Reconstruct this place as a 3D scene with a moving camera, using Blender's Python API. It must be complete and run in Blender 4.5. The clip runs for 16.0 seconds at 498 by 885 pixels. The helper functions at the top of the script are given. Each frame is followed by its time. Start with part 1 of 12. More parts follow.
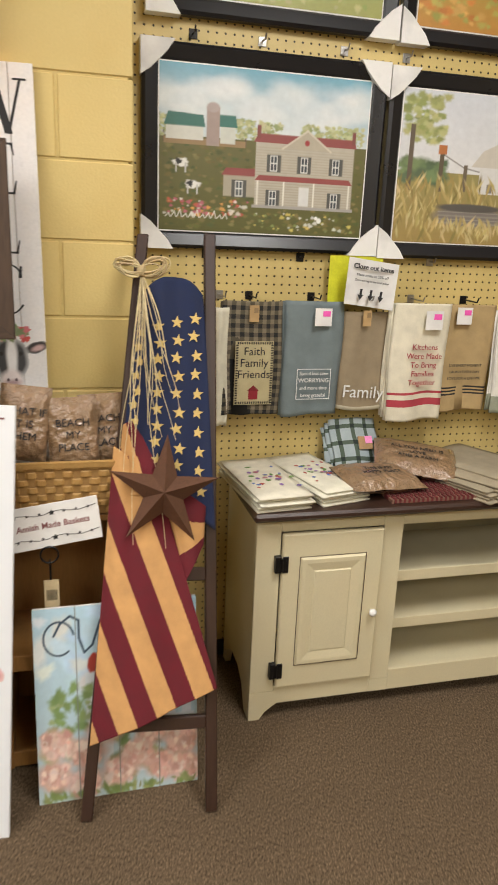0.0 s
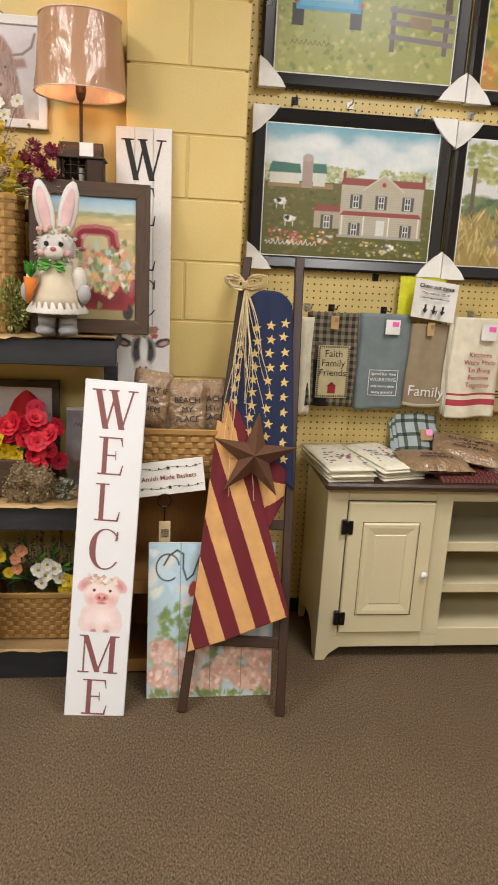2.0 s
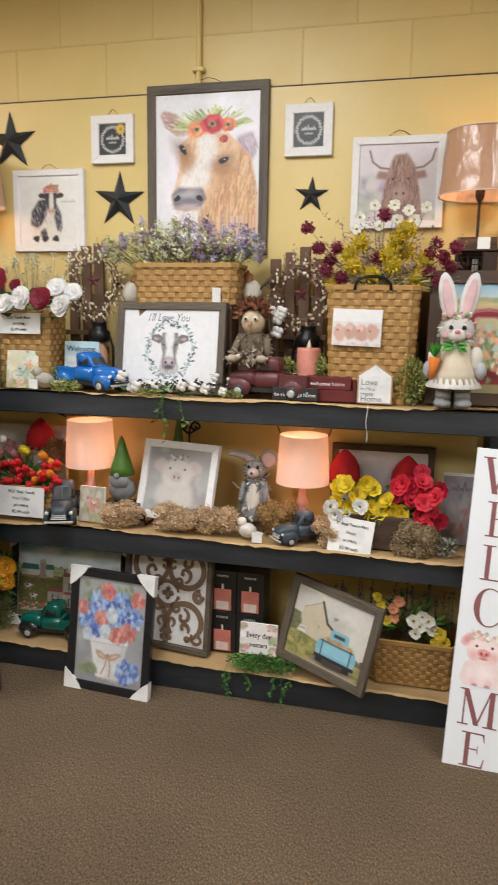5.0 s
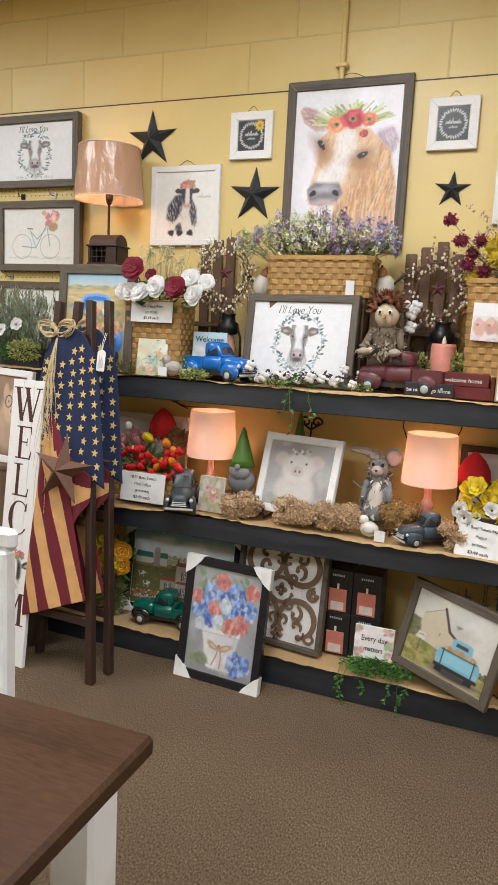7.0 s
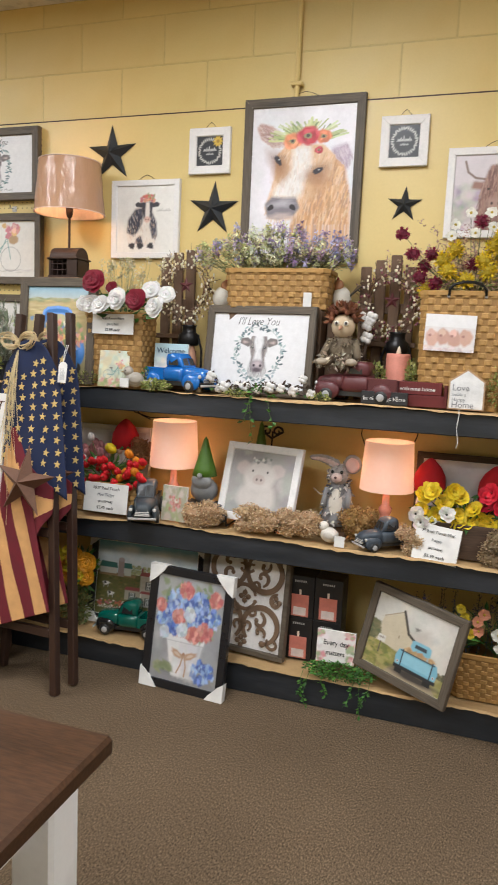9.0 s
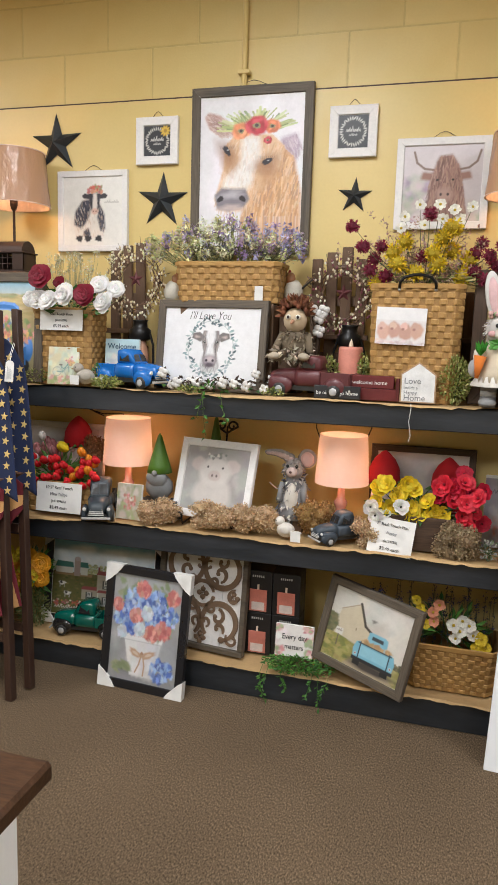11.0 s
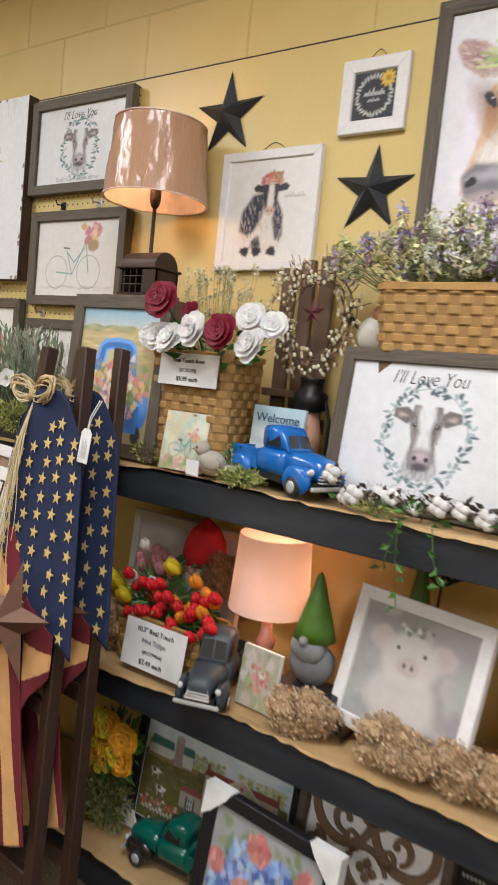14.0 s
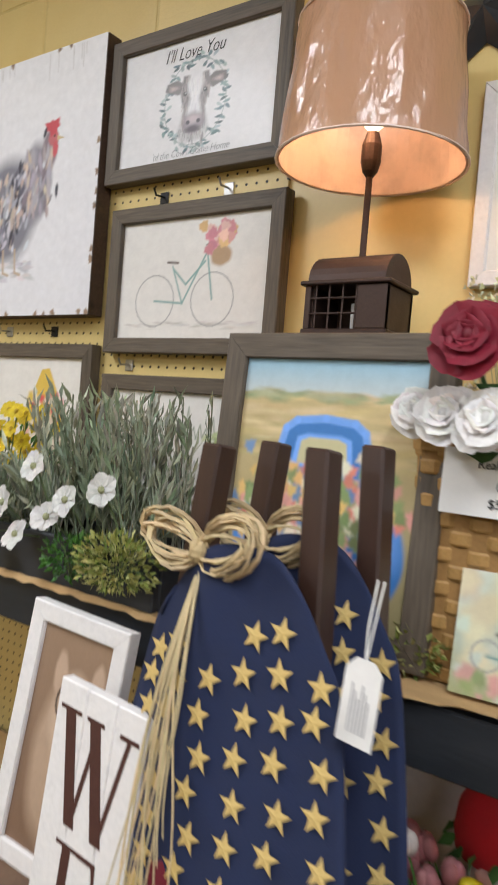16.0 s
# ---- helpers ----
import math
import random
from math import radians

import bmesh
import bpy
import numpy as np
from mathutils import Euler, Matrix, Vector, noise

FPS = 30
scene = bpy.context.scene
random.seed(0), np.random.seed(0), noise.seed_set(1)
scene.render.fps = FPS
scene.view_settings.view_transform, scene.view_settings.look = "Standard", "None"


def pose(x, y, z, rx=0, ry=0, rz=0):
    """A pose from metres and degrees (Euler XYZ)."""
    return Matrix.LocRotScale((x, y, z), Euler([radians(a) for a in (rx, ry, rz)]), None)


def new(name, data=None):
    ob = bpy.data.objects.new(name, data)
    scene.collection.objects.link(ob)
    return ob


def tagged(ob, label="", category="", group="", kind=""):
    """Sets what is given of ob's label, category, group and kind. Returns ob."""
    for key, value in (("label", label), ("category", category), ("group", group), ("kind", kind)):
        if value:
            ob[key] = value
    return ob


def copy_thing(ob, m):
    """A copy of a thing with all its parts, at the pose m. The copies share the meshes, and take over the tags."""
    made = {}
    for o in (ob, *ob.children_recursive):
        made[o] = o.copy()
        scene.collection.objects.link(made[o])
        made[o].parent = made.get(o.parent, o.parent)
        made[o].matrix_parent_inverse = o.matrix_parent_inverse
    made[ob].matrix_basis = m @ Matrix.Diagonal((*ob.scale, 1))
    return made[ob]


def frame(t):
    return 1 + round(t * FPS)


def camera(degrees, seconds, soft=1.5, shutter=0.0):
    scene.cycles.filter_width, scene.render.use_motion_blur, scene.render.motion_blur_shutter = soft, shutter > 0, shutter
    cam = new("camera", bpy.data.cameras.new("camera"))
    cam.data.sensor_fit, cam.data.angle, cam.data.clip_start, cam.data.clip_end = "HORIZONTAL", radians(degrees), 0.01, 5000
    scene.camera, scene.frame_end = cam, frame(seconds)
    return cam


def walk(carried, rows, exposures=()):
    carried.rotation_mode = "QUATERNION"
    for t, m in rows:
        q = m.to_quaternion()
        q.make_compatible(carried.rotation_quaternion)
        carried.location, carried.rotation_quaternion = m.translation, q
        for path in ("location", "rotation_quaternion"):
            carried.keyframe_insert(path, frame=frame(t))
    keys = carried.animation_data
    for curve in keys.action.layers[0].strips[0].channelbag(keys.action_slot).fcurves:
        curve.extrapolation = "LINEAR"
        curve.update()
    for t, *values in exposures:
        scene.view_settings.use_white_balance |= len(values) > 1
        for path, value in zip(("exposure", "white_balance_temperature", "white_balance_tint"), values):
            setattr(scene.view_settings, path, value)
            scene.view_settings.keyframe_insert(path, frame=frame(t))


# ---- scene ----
cam = camera(38.83, 16.0, 1.55, 0.4)
# seconds, eye, yaw, pitch, roll
PATH = [
    (0, -0.122, -2.091, 1.447, -14.98, -16.17, 2.46),
    (0.5, -0.221, -2.278, 1.444, -14.54, -15.81, 2.94),
    (1, -0.232, -2.401, 1.452, -13.10, -15.19, 3.00),
    (1.5, -0.183, -2.517, 1.439, -10.39, -14.52, 3.10),
    (2, -0.178, -2.596, 1.441, -6.99, -14.61, 3.03),
    (2.5, -0.237, -2.668, 1.435, -6.01, -14.23, 2.76),
    (3, -0.309, -2.754, 1.437, -5.27, -14.45, 1.56),
    (3.5, -0.386, -2.809, 1.447, -3.27, -13.36, 1.02),
    (4, -0.473, -2.828, 1.459, 2.01, -11.67, 0.52),
    (4.5, -0.555, -2.837, 1.472, 9.24, -11.19, 0.96),
    (5, -0.610, -2.855, 1.477, 13.92, -10.11, 0.97),
    (5.2, -0.612, -2.859, 1.480, 15.40, -9.80, 0.91),
    (7.3, -0.753, -2.884, 1.351, 21.41, -8.25, 3.04),
    (7.5, -0.751, -2.886, 1.351, 21.55, -8.04, 3.05),
    (8, -0.745, -2.898, 1.355, 21.76, -7.90, 2.94),
    (8.5, -0.726, -2.909, 1.363, 20.79, -7.71, 2.30),
    (9, -0.710, -2.916, 1.361, 18.48, -7.58, 2.53),
    (9.5, -0.696, -2.907, 1.352, 15.53, -6.32, 2.39),
    (9.7, -0.692, -2.905, 1.357, 14.54, -6.84, 2.53),
    (11.8, -0.662, -2.788, 1.411, 18.77, -8.91, -0.19),
    (12, -0.620, -2.686, 1.378, 20.76, -8.89, -0.37),
    (12.5, -0.608, -2.483, 1.379, 21.63, -10.39, 3.62),
    (13, -0.742, -2.232, 1.379, 20.61, -8.35, 6.06),
    (13.5, -0.885, -1.957, 1.407, 25.12, -7.20, 4.51),
    (14, -1.039, -1.706, 1.432, 34.20, -5.23, 5.84),
    (14.5, -1.275, -1.526, 1.457, 35.02, -5.02, 5.93),
    (15, -1.495, -1.355, 1.457, 38.71, -6.52, 4.78),
    (15.5, -1.725, -1.191, 1.470, 40.84, -4.83, 5.44),
    (16, -1.978, -1.187, 1.492, 34.82, -2.02, 4.72),
]
EXPOSURES = [(0.0, 0.08, 6500, 10), (2.5, 0.03, 6500, 11), (4.0, -0.08, 6400, 11), (5.0, -0.03, 6050, 9), (9.0, 0.03, 5950, 9), (13.0, -0.01, 6050, 10), (14.5, -0.12, 5950, 11), (16.0, -0.13, 5850, 10)]
walk(cam, [(t, pose(x, y, z, 90 + pitch, 0, yaw) @ pose(0, 0, 0, 0, 0, roll)) for t, x, y, z, yaw, pitch, roll in PATH], EXPOSURES)

# ---- light ----
world = bpy.data.worlds.new("shop_world")
scene.world = world
world.use_nodes = True
world.node_tree.nodes["Background"].inputs[0].default_value = (0.9, 0.95, 1.0, 1)
world.node_tree.nodes["Background"].inputs[1].default_value = 0.025
CEIL = 2.86
TROFFERS = [(-3.9, -1.62), (-1.5, -1.62), (0.9, -1.62), (-3.9, -4.2), (-1.5, -4.2), (0.9, -4.2)]
for tx, ty in TROFFERS:
    lamp = bpy.data.lights.new("troffer_light", "AREA")
    lamp.shape, lamp.size, lamp.size_y, lamp.energy, lamp.color = "RECTANGLE", 0.55, 1.15, 41, (1.0, 0.975, 0.945)
    new("troffer_light", lamp).matrix_world = pose(tx, ty, CEIL - 0.03)


def bulb(x, y, z, watts, tint, size=0.025):
    lamp = bpy.data.lights.new("bulb_light", "POINT")
    lamp.energy, lamp.color, lamp.shadow_soft_size = watts, tint, size
    new("bulb_light", lamp).location = (x, y, z)


bulb(-0.462, -0.196, 1.985, 0.85, (1.0, 0.56, 0.27), 0.012)
bulb(-2.500, -0.211, 1.985, 1.0, (1.0, 0.56, 0.27), 0.012)
bulb(-1.95, -0.160, 0.94, 1.15, (1.0, 0.60, 0.33), 0.012)
bulb(-1.05, -0.160, 0.93, 1.15, (1.0, 0.60, 0.33), 0.012)


# ---- materials ----
def material(name, color=(0.5, 0.5, 0.5), rough=0.6, metal=0.0, scale=20.0, vary=0.25, bump=0.15, fine=200.0, attr=False, coat=0.0,
             stretch=(1, 1, 1), through_light=0.0, dark=None, random_vary=0.0):
    m = bpy.data.materials.new(name)
    m.use_nodes = True
    nt = m.node_tree
    b = nt.nodes["Principled BSDF"]
    L = nt.links.new
    tc = nt.nodes.new("ShaderNodeTexCoord")
    mp = nt.nodes.new("ShaderNodeMapping")
    mp.inputs["Scale"].default_value = stretch
    L(tc.outputs["Object"], mp.inputs["Vector"])
    n1 = nt.nodes.new("ShaderNodeTexNoise")
    n1.inputs["Scale"].default_value, n1.inputs["Detail"].default_value = scale, 6
    n2 = nt.nodes.new("ShaderNodeTexNoise")
    n2.inputs["Scale"].default_value, n2.inputs["Detail"].default_value = fine, 3
    L(mp.outputs[0], n1.inputs["Vector"])
    L(mp.outputs[0], n2.inputs["Vector"])
    ramp = nt.nodes.new("ShaderNodeMapRange")
    ramp.inputs["From Min"].default_value, ramp.inputs["From Max"].default_value = 0.3, 0.7
    ramp.inputs["To Min"].default_value, ramp.inputs["To Max"].default_value = 1 - vary, 1 + vary * 0.5
    add = nt.nodes.new("ShaderNodeMath")
    add.operation = "MULTIPLY_ADD"
    L(n1.outputs["Fac"], add.inputs[0])
    add.inputs[1].default_value = 0.7
    half = nt.nodes.new("ShaderNodeMath")
    half.operation = "MULTIPLY"
    half.inputs[1].default_value = 0.3
    L(n2.outputs["Fac"], half.inputs[0])
    L(half.outputs[0], add.inputs[2])
    L(add.outputs[0], ramp.inputs["Value"])
    mul = nt.nodes.new("ShaderNodeVectorMath")
    mul.operation = "SCALE"
    if attr:
        a = nt.nodes.new("ShaderNodeAttribute")
        a.attribute_name = "Col"
        L(a.outputs["Color"], mul.inputs[0])
    else:
        mix = nt.nodes.new("ShaderNodeMix")
        mix.data_type = "RGBA"
        mix.inputs["A"].default_value = (*color, 1)
        mix.inputs["B"].default_value = (*(dark or [c * 0.7 for c in color]), 1)
        mr = nt.nodes.new("ShaderNodeMapRange")
        mr.inputs["From Min"].default_value, mr.inputs["From Max"].default_value = 0.45, 0.75
        L(n1.outputs["Fac"], mr.inputs["Value"])
        L(mr.outputs[0], mix.inputs["Factor"])
        L(mix.outputs["Result"], mul.inputs[0])
    if random_vary:
        oi = nt.nodes.new("ShaderNodeObjectInfo")
        r2 = nt.nodes.new("ShaderNodeMapRange")
        r2.inputs["To Min"].default_value, r2.inputs["To Max"].default_value = 1 - random_vary, 1 + random_vary
        L(oi.outputs["Random"], r2.inputs["Value"])
        mm = nt.nodes.new("ShaderNodeMath")
        mm.operation = "MULTIPLY"
        L(ramp.outputs[0], mm.inputs[0])
        L(r2.outputs[0], mm.inputs[1])
        L(mm.outputs[0], mul.inputs["Scale"])
    else:
        L(ramp.outputs[0], mul.inputs["Scale"])
    L(mul.outputs[0], b.inputs["Base Color"])
    b.inputs["Metallic"].default_value = metal
    rr = nt.nodes.new("ShaderNodeMapRange")
    rr.inputs["To Min"].default_value, rr.inputs["To Max"].default_value = max(0.02, rough - 0.12), min(1, rough + 0.12)
    L(n1.outputs["Fac"], rr.inputs["Value"])
    L(rr.outputs[0], b.inputs["Roughness"])
    b.inputs["Coat Weight"].default_value = coat
    b.inputs["Coat Roughness"].default_value = 0.15
    if bump:
        bp = nt.nodes.new("ShaderNodeBump")
        bp.inputs["Strength"].default_value = bump
        bp.inputs["Distance"].default_value = 0.004
        L(add.outputs[0], bp.inputs["Height"])
        L(bp.outputs[0], b.inputs["Normal"])
        if coat > 0.8:
            bp.inputs["Distance"].default_value = 0.03
            L(bp.outputs[0], b.inputs["Coat Normal"])
    if through_light:
        tr = nt.nodes.new("ShaderNodeBsdfTranslucent")
        L(mul.outputs[0], tr.inputs["Color"])
        ms = nt.nodes.new("ShaderNodeMixShader")
        ms.inputs[0].default_value = through_light
        L(b.outputs[0], ms.inputs[1])
        L(tr.outputs[0], ms.inputs[2])
        L(ms.outputs[0], nt.nodes["Material Output"].inputs["Surface"])
    return m


def carpet_material():
    m = material("carpet", (0.135, 0.10, 0.068), 0.95, scale=9, vary=0.12, bump=0.0)
    nt = m.node_tree
    b, L = nt.nodes["Principled BSDF"], nt.links.new
    tc = nt.nodes.new("ShaderNodeTexCoord")
    mp = nt.nodes.new("ShaderNodeMapping")
    mp.inputs["Scale"].default_value = (1.0, 0.5, 1.0)
    mp.inputs["Rotation"].default_value = (0, 0, 0.35)
    L(tc.outputs["Object"], mp.inputs["Vector"])
    n = nt.nodes.new("ShaderNodeTexNoise")
    n.inputs["Scale"].default_value, n.inputs["Detail"].default_value, n.inputs["Roughness"].default_value = 215, 4, 0.7
    L(mp.outputs[0], n.inputs["Vector"])
    v = nt.nodes.new("ShaderNodeTexNoise")
    v.inputs["Scale"].default_value, v.inputs["Detail"].default_value = 420, 2
    L(tc.outputs["Object"], v.inputs["Vector"])
    ramp = nt.nodes.new("ShaderNodeValToRGB")
    e = ramp.color_ramp.elements
    e[0].position, e[0].color = 0.37, (0.054, 0.037, 0.022, 1)
    e[1].position, e[1].color = 0.65, (0.235, 0.168, 0.106, 1)
    mid = e.new(0.5)
    mid.color = (0.124, 0.087, 0.053, 1)
    s = nt.nodes.new("ShaderNodeMath")
    s.operation = "MULTIPLY_ADD"
    L(v.outputs["Fac"], s.inputs[0])
    s.inputs[1].default_value = 0.35
    s2 = nt.nodes.new("ShaderNodeMath")
    s2.operation = "MULTIPLY_ADD"
    L(n.outputs["Fac"], s2.inputs[0])
    s2.inputs[1].default_value, s2.inputs[2].default_value = 0.9, -0.12
    L(s2.outputs[0], s.inputs[2])
    L(s.outputs[0], ramp.inputs[0])
    big = nt.nodes.new("ShaderNodeTexNoise")
    big.inputs["Scale"].default_value = 2.5
    L(tc.outputs["Object"], big.inputs["Vector"])
    bm_ = nt.nodes.new("ShaderNodeMapRange")
    bm_.inputs["To Min"].default_value, bm_.inputs["To Max"].default_value = 0.8, 1.2
    L(big.outputs["Fac"], bm_.inputs["Value"])
    sc = nt.nodes.new("ShaderNodeVectorMath")
    sc.operation = "SCALE"
    L(ramp.outputs[0], sc.inputs[0])
    L(bm_.outputs[0], sc.inputs["Scale"])
    L(sc.outputs[0], b.inputs["Base Color"])
    bp = nt.nodes.new("ShaderNodeBump")
    bp.inputs["Strength"].default_value, bp.inputs["Distance"].default_value = 0.9, 0.004
    L(s.outputs[0], bp.inputs["Height"])
    L(bp.outputs[0], b.inputs["Normal"])
    b.inputs["Specular IOR Level"].default_value = 0.1
    return m


def pegboard_material():
    m = material("pegboard_paint", (0.66, 0.51, 0.20), 0.45, scale=4, vary=0.1, bump=0.05)
    nt = m.node_tree
    b, L = nt.nodes["Principled BSDF"], nt.links.new
    old = b.inputs["Base Color"].links[0].from_socket
    tc = nt.nodes.new("ShaderNodeTexCoord")
    sep = nt.nodes.new("ShaderNodeSeparateXYZ")
    L(tc.outputs["Object"], sep.inputs[0])

    def cell(sock):
        a = nt.nodes.new("ShaderNodeMath")
        a.operation = "DIVIDE"
        L(sock, a.inputs[0])
        a.inputs[1].default_value = 0.0254
        f = nt.nodes.new("ShaderNodeMath")
        f.operation = "FRACT"
        L(a.outputs[0], f.inputs[0])
        s = nt.nodes.new("ShaderNodeMath")
        s.operation = "SUBTRACT"
        L(f.outputs[0], s.inputs[0])
        s.inputs[1].default_value = 0.5
        p = nt.nodes.new("ShaderNodeMath")
        p.operation = "MULTIPLY"
        L(s.outputs[0], p.inputs[0])
        L(s.outputs[0], p.inputs[1])
        return p.outputs[0]
    q = nt.nodes.new("ShaderNodeMath")
    L(cell(sep.outputs["X"]), q.inputs[0])
    L(cell(sep.outputs["Z"]), q.inputs[1])
    mr = nt.nodes.new("ShaderNodeMapRange")
    mr.inputs["From Min"].default_value, mr.inputs["From Max"].default_value = 0.009, 0.018
    L(q.outputs[0], mr.inputs["Value"])
    mix = nt.nodes.new("ShaderNodeMix")
    mix.data_type = "RGBA"
    mix.inputs["A"].default_value = (0.02, 0.014, 0.006, 1)
    L(mr.outputs[0], mix.inputs["Factor"])
    L(old, mix.inputs["B"])
    L(mix.outputs["Result"], b.inputs["Base Color"])
    bp = nt.nodes.new("ShaderNodeBump")
    bp.inputs["Distance"].default_value = 0.004
    L(mr.outputs[0], bp.inputs["Height"])
    L(bp.outputs[0], b.inputs["Normal"])
    return m


CARPET = carpet_material()
PEG = pegboard_material()
WALL = material("yellow_wall_paint", (0.70, 0.54, 0.215), 0.42, scale=3, vary=0.07, bump=0.25, fine=90, dark=(0.64, 0.48, 0.18))
BLOCK = material("yellow_block_paint", (0.70, 0.54, 0.215), 0.45, scale=5, vary=0.08, bump=0.6, fine=140, dark=(0.64, 0.48, 0.18), random_vary=0.03)
MORTAR = material("mortar_paint", (0.68, 0.52, 0.20), 0.55, scale=20, bump=0.4)
CEILM = material("ceiling_tile", (0.74, 0.70, 0.62), 0.9, scale=30, vary=0.1, bump=0.4)
OTHER = material("far_wall_paint", (0.55, 0.44, 0.22), 0.6, scale=2, vary=0.1)
BLACKP = material("black_shelf_paint", (0.019, 0.023, 0.029), 0.5, scale=14, vary=0.35, bump=0.35, fine=80, stretch=(0.3, 1, 1.5), dark=(0.028, 0.030, 0.036))
KRAFT = material("kraft_paper", (0.50, 0.33, 0.15), 0.75, scale=8, vary=0.2, bump=0.4, fine=60, dark=(0.42, 0.26, 0.11))
CREAM = material("cream_cabinet_paint", (0.68, 0.61, 0.41), 0.42, scale=5, vary=0.12, bump=0.12, dark=(0.62, 0.54, 0.35))
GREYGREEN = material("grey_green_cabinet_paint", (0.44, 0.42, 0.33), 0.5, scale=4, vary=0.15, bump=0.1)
DKWOOD = material("dark_stained_wood", (0.050, 0.024, 0.016), 0.4, scale=16, vary=0.4, bump=0.25, stretch=(1, 1, 0.12), dark=(0.028, 0.013, 0.009))
TABLETOP = material("walnut_stained_top", (0.082, 0.038, 0.018), 0.38, scale=6, vary=0.8, bump=0.2, stretch=(0.18, 1, 1), dark=(0.016, 0.008, 0.006))
TABLETOP.node_tree.nodes["Principled BSDF"].inputs["Specular IOR Level"].default_value = 0.25
GREYWOOD = material("weathered_grey_wood", (0.145, 0.114, 0.082), 0.6, scale=30, vary=0.8, bump=0.6, stretch=(0.07, 1, 1), dark=(0.046, 0.036, 0.027))
GREYWOOD_UP = material("weathered_grey_wood_upright", (0.145, 0.114, 0.082), 0.6, scale=30, vary=0.8, bump=0.6, stretch=(1, 0.07, 1), dark=(0.046, 0.036, 0.027))
PICKET = material("weathered_picket_wood", (0.17, 0.10, 0.058), 0.75, scale=18, vary=0.45, bump=0.5, stretch=(1, 1, 0.12), dark=(0.095, 0.055, 0.033))
RUSTWOOD = material("brown_barn_wood", (0.095, 0.054, 0.032), 0.6, scale=26, vary=0.85, bump=0.5, stretch=(0.08, 1, 1), dark=(0.036, 0.021, 0.014))
RUSTWOOD_UP = material("brown_barn_wood_upright", (0.095, 0.054, 0.032), 0.6, scale=26, vary=0.85, bump=0.5, stretch=(1, 0.08, 1), dark=(0.036, 0.021, 0.014))
OAK = material("honey_pine_wood", (0.42, 0.22, 0.072), 0.42, scale=10, vary=0.35, bump=0.15, stretch=(1, 1, 0.15), dark=(0.32, 0.155, 0.045))
BLACKF = material("black_frame_lacquer", (0.014, 0.014, 0.017), 0.3, scale=8, vary=0.2, bump=0.05)
WHITEF = material("white_washed_wood", (0.82, 0.80, 0.79), 0.6, scale=30, vary=0.14, bump=0.3, fine=120, dark=(0.74, 0.71, 0.69))
WHITEP = material("white_furniture_paint", (0.84, 0.84, 0.84), 0.35, scale=8, vary=0.05, bump=0.05)
COOLW = material("cool_white_board_paint", (0.80, 0.82, 0.86), 0.4, scale=8, vary=0.03, bump=0.03, dark=(0.79, 0.81, 0.85))
CARD = material("white_cardboard", (0.82, 0.81, 0.79), 0.55, scale=10, vary=0.05, bump=0.05)
BLACKM = material("black_metal", (0.018, 0.017, 0.017), 0.4, metal=0.6, scale=30, vary=0.3)
BRONZE = material("aged_bronze_metal", (0.060, 0.036, 0.028), 0.5, metal=0.55, scale=25, vary=0.4)
RUSTM = material("rust_brown_metal", (0.155, 0.075, 0.045), 0.5, metal=0.35, scale=25, vary=0.3, bump=0.1, dark=(0.11, 0.052, 0.032))
STEEL = material("steel_wire", (0.45, 0.44, 0.42), 0.35, metal=0.9)
# wicker brown darkened for the lining, so the weave's gaps look shaded
WICKERD = material("shaded_inner_splint", (0.36, 0.20, 0.062), 0.7, scale=30, vary=0.3, bump=0.3)
WICKER = material("wicker_splint", (0.46, 0.27, 0.085), 0.55, scale=30, vary=0.35, bump=0.3, fine=300, dark=(0.33, 0.175, 0.05), random_vary=0.1)
ART = material("printed_canvas", rough=0.5, scale=45, vary=0.07, bump=0.1, fine=350, attr=True, coat=0.1)
CLOTH = material("woven_cloth", rough=0.9, scale=25, vary=0.18, bump=0.3, fine=500, attr=True)
FAUX = material("faux_petal_cloth", rough=0.6, scale=40, vary=0.25, bump=0.15, attr=True, through_light=0.25)
LEAF = material("faux_leaf", rough=0.5, scale=60, vary=0.35, bump=0.15, attr=True, through_light=0.2)
PLAIN = material("coloured_finish", rough=0.45, scale=25, vary=0.2, bump=0.1, attr=True)
GLOSS = material("coloured_enamel", rough=0.22, scale=25, vary=0.15, bump=0.05, attr=True, coat=0.4)
PLASTIC = material("clear_wrap_over_linen", (0.66, 0.40, 0.24), 0.45, scale=13, vary=0.05, bump=0.55, fine=26, stretch=(1, 1, 0.45), coat=1.0, through_light=0.35, dark=(0.63, 0.38, 0.225))
PLASTIC.node_tree.nodes["Principled BSDF"].inputs["Coat Roughness"].default_value = 0.06
PINKSHADE = material("pink_fabric_shade", (0.88, 0.66, 0.57), 0.7, scale=60, vary=0.02, bump=0.05, through_light=0.30, dark=(0.87, 0.67, 0.59))
SHADEIN = material("white_shade_lining", (0.82, 0.64, 0.54), 0.7, scale=20, vary=0.05)
INK = material("black_ink", (0.02, 0.02, 0.022), 0.7, bump=0)
WINE = material("wine_ink", (0.27, 0.10, 0.105), 0.7, scale=60, vary=0.25, bump=0)
BROWNINK = material("dark_brown_ink", (0.075, 0.026, 0.018), 0.7, scale=60, vary=0.3, bump=0)
REDINK = material("red_ink", (0.38, 0.03, 0.045), 0.7, bump=0)
WHITEINK = material("white_ink", (0.82, 0.82, 0.8), 0.7, bump=0)
GREYINK = material("grey_ink", (0.20, 0.21, 0.23), 0.7, bump=0)
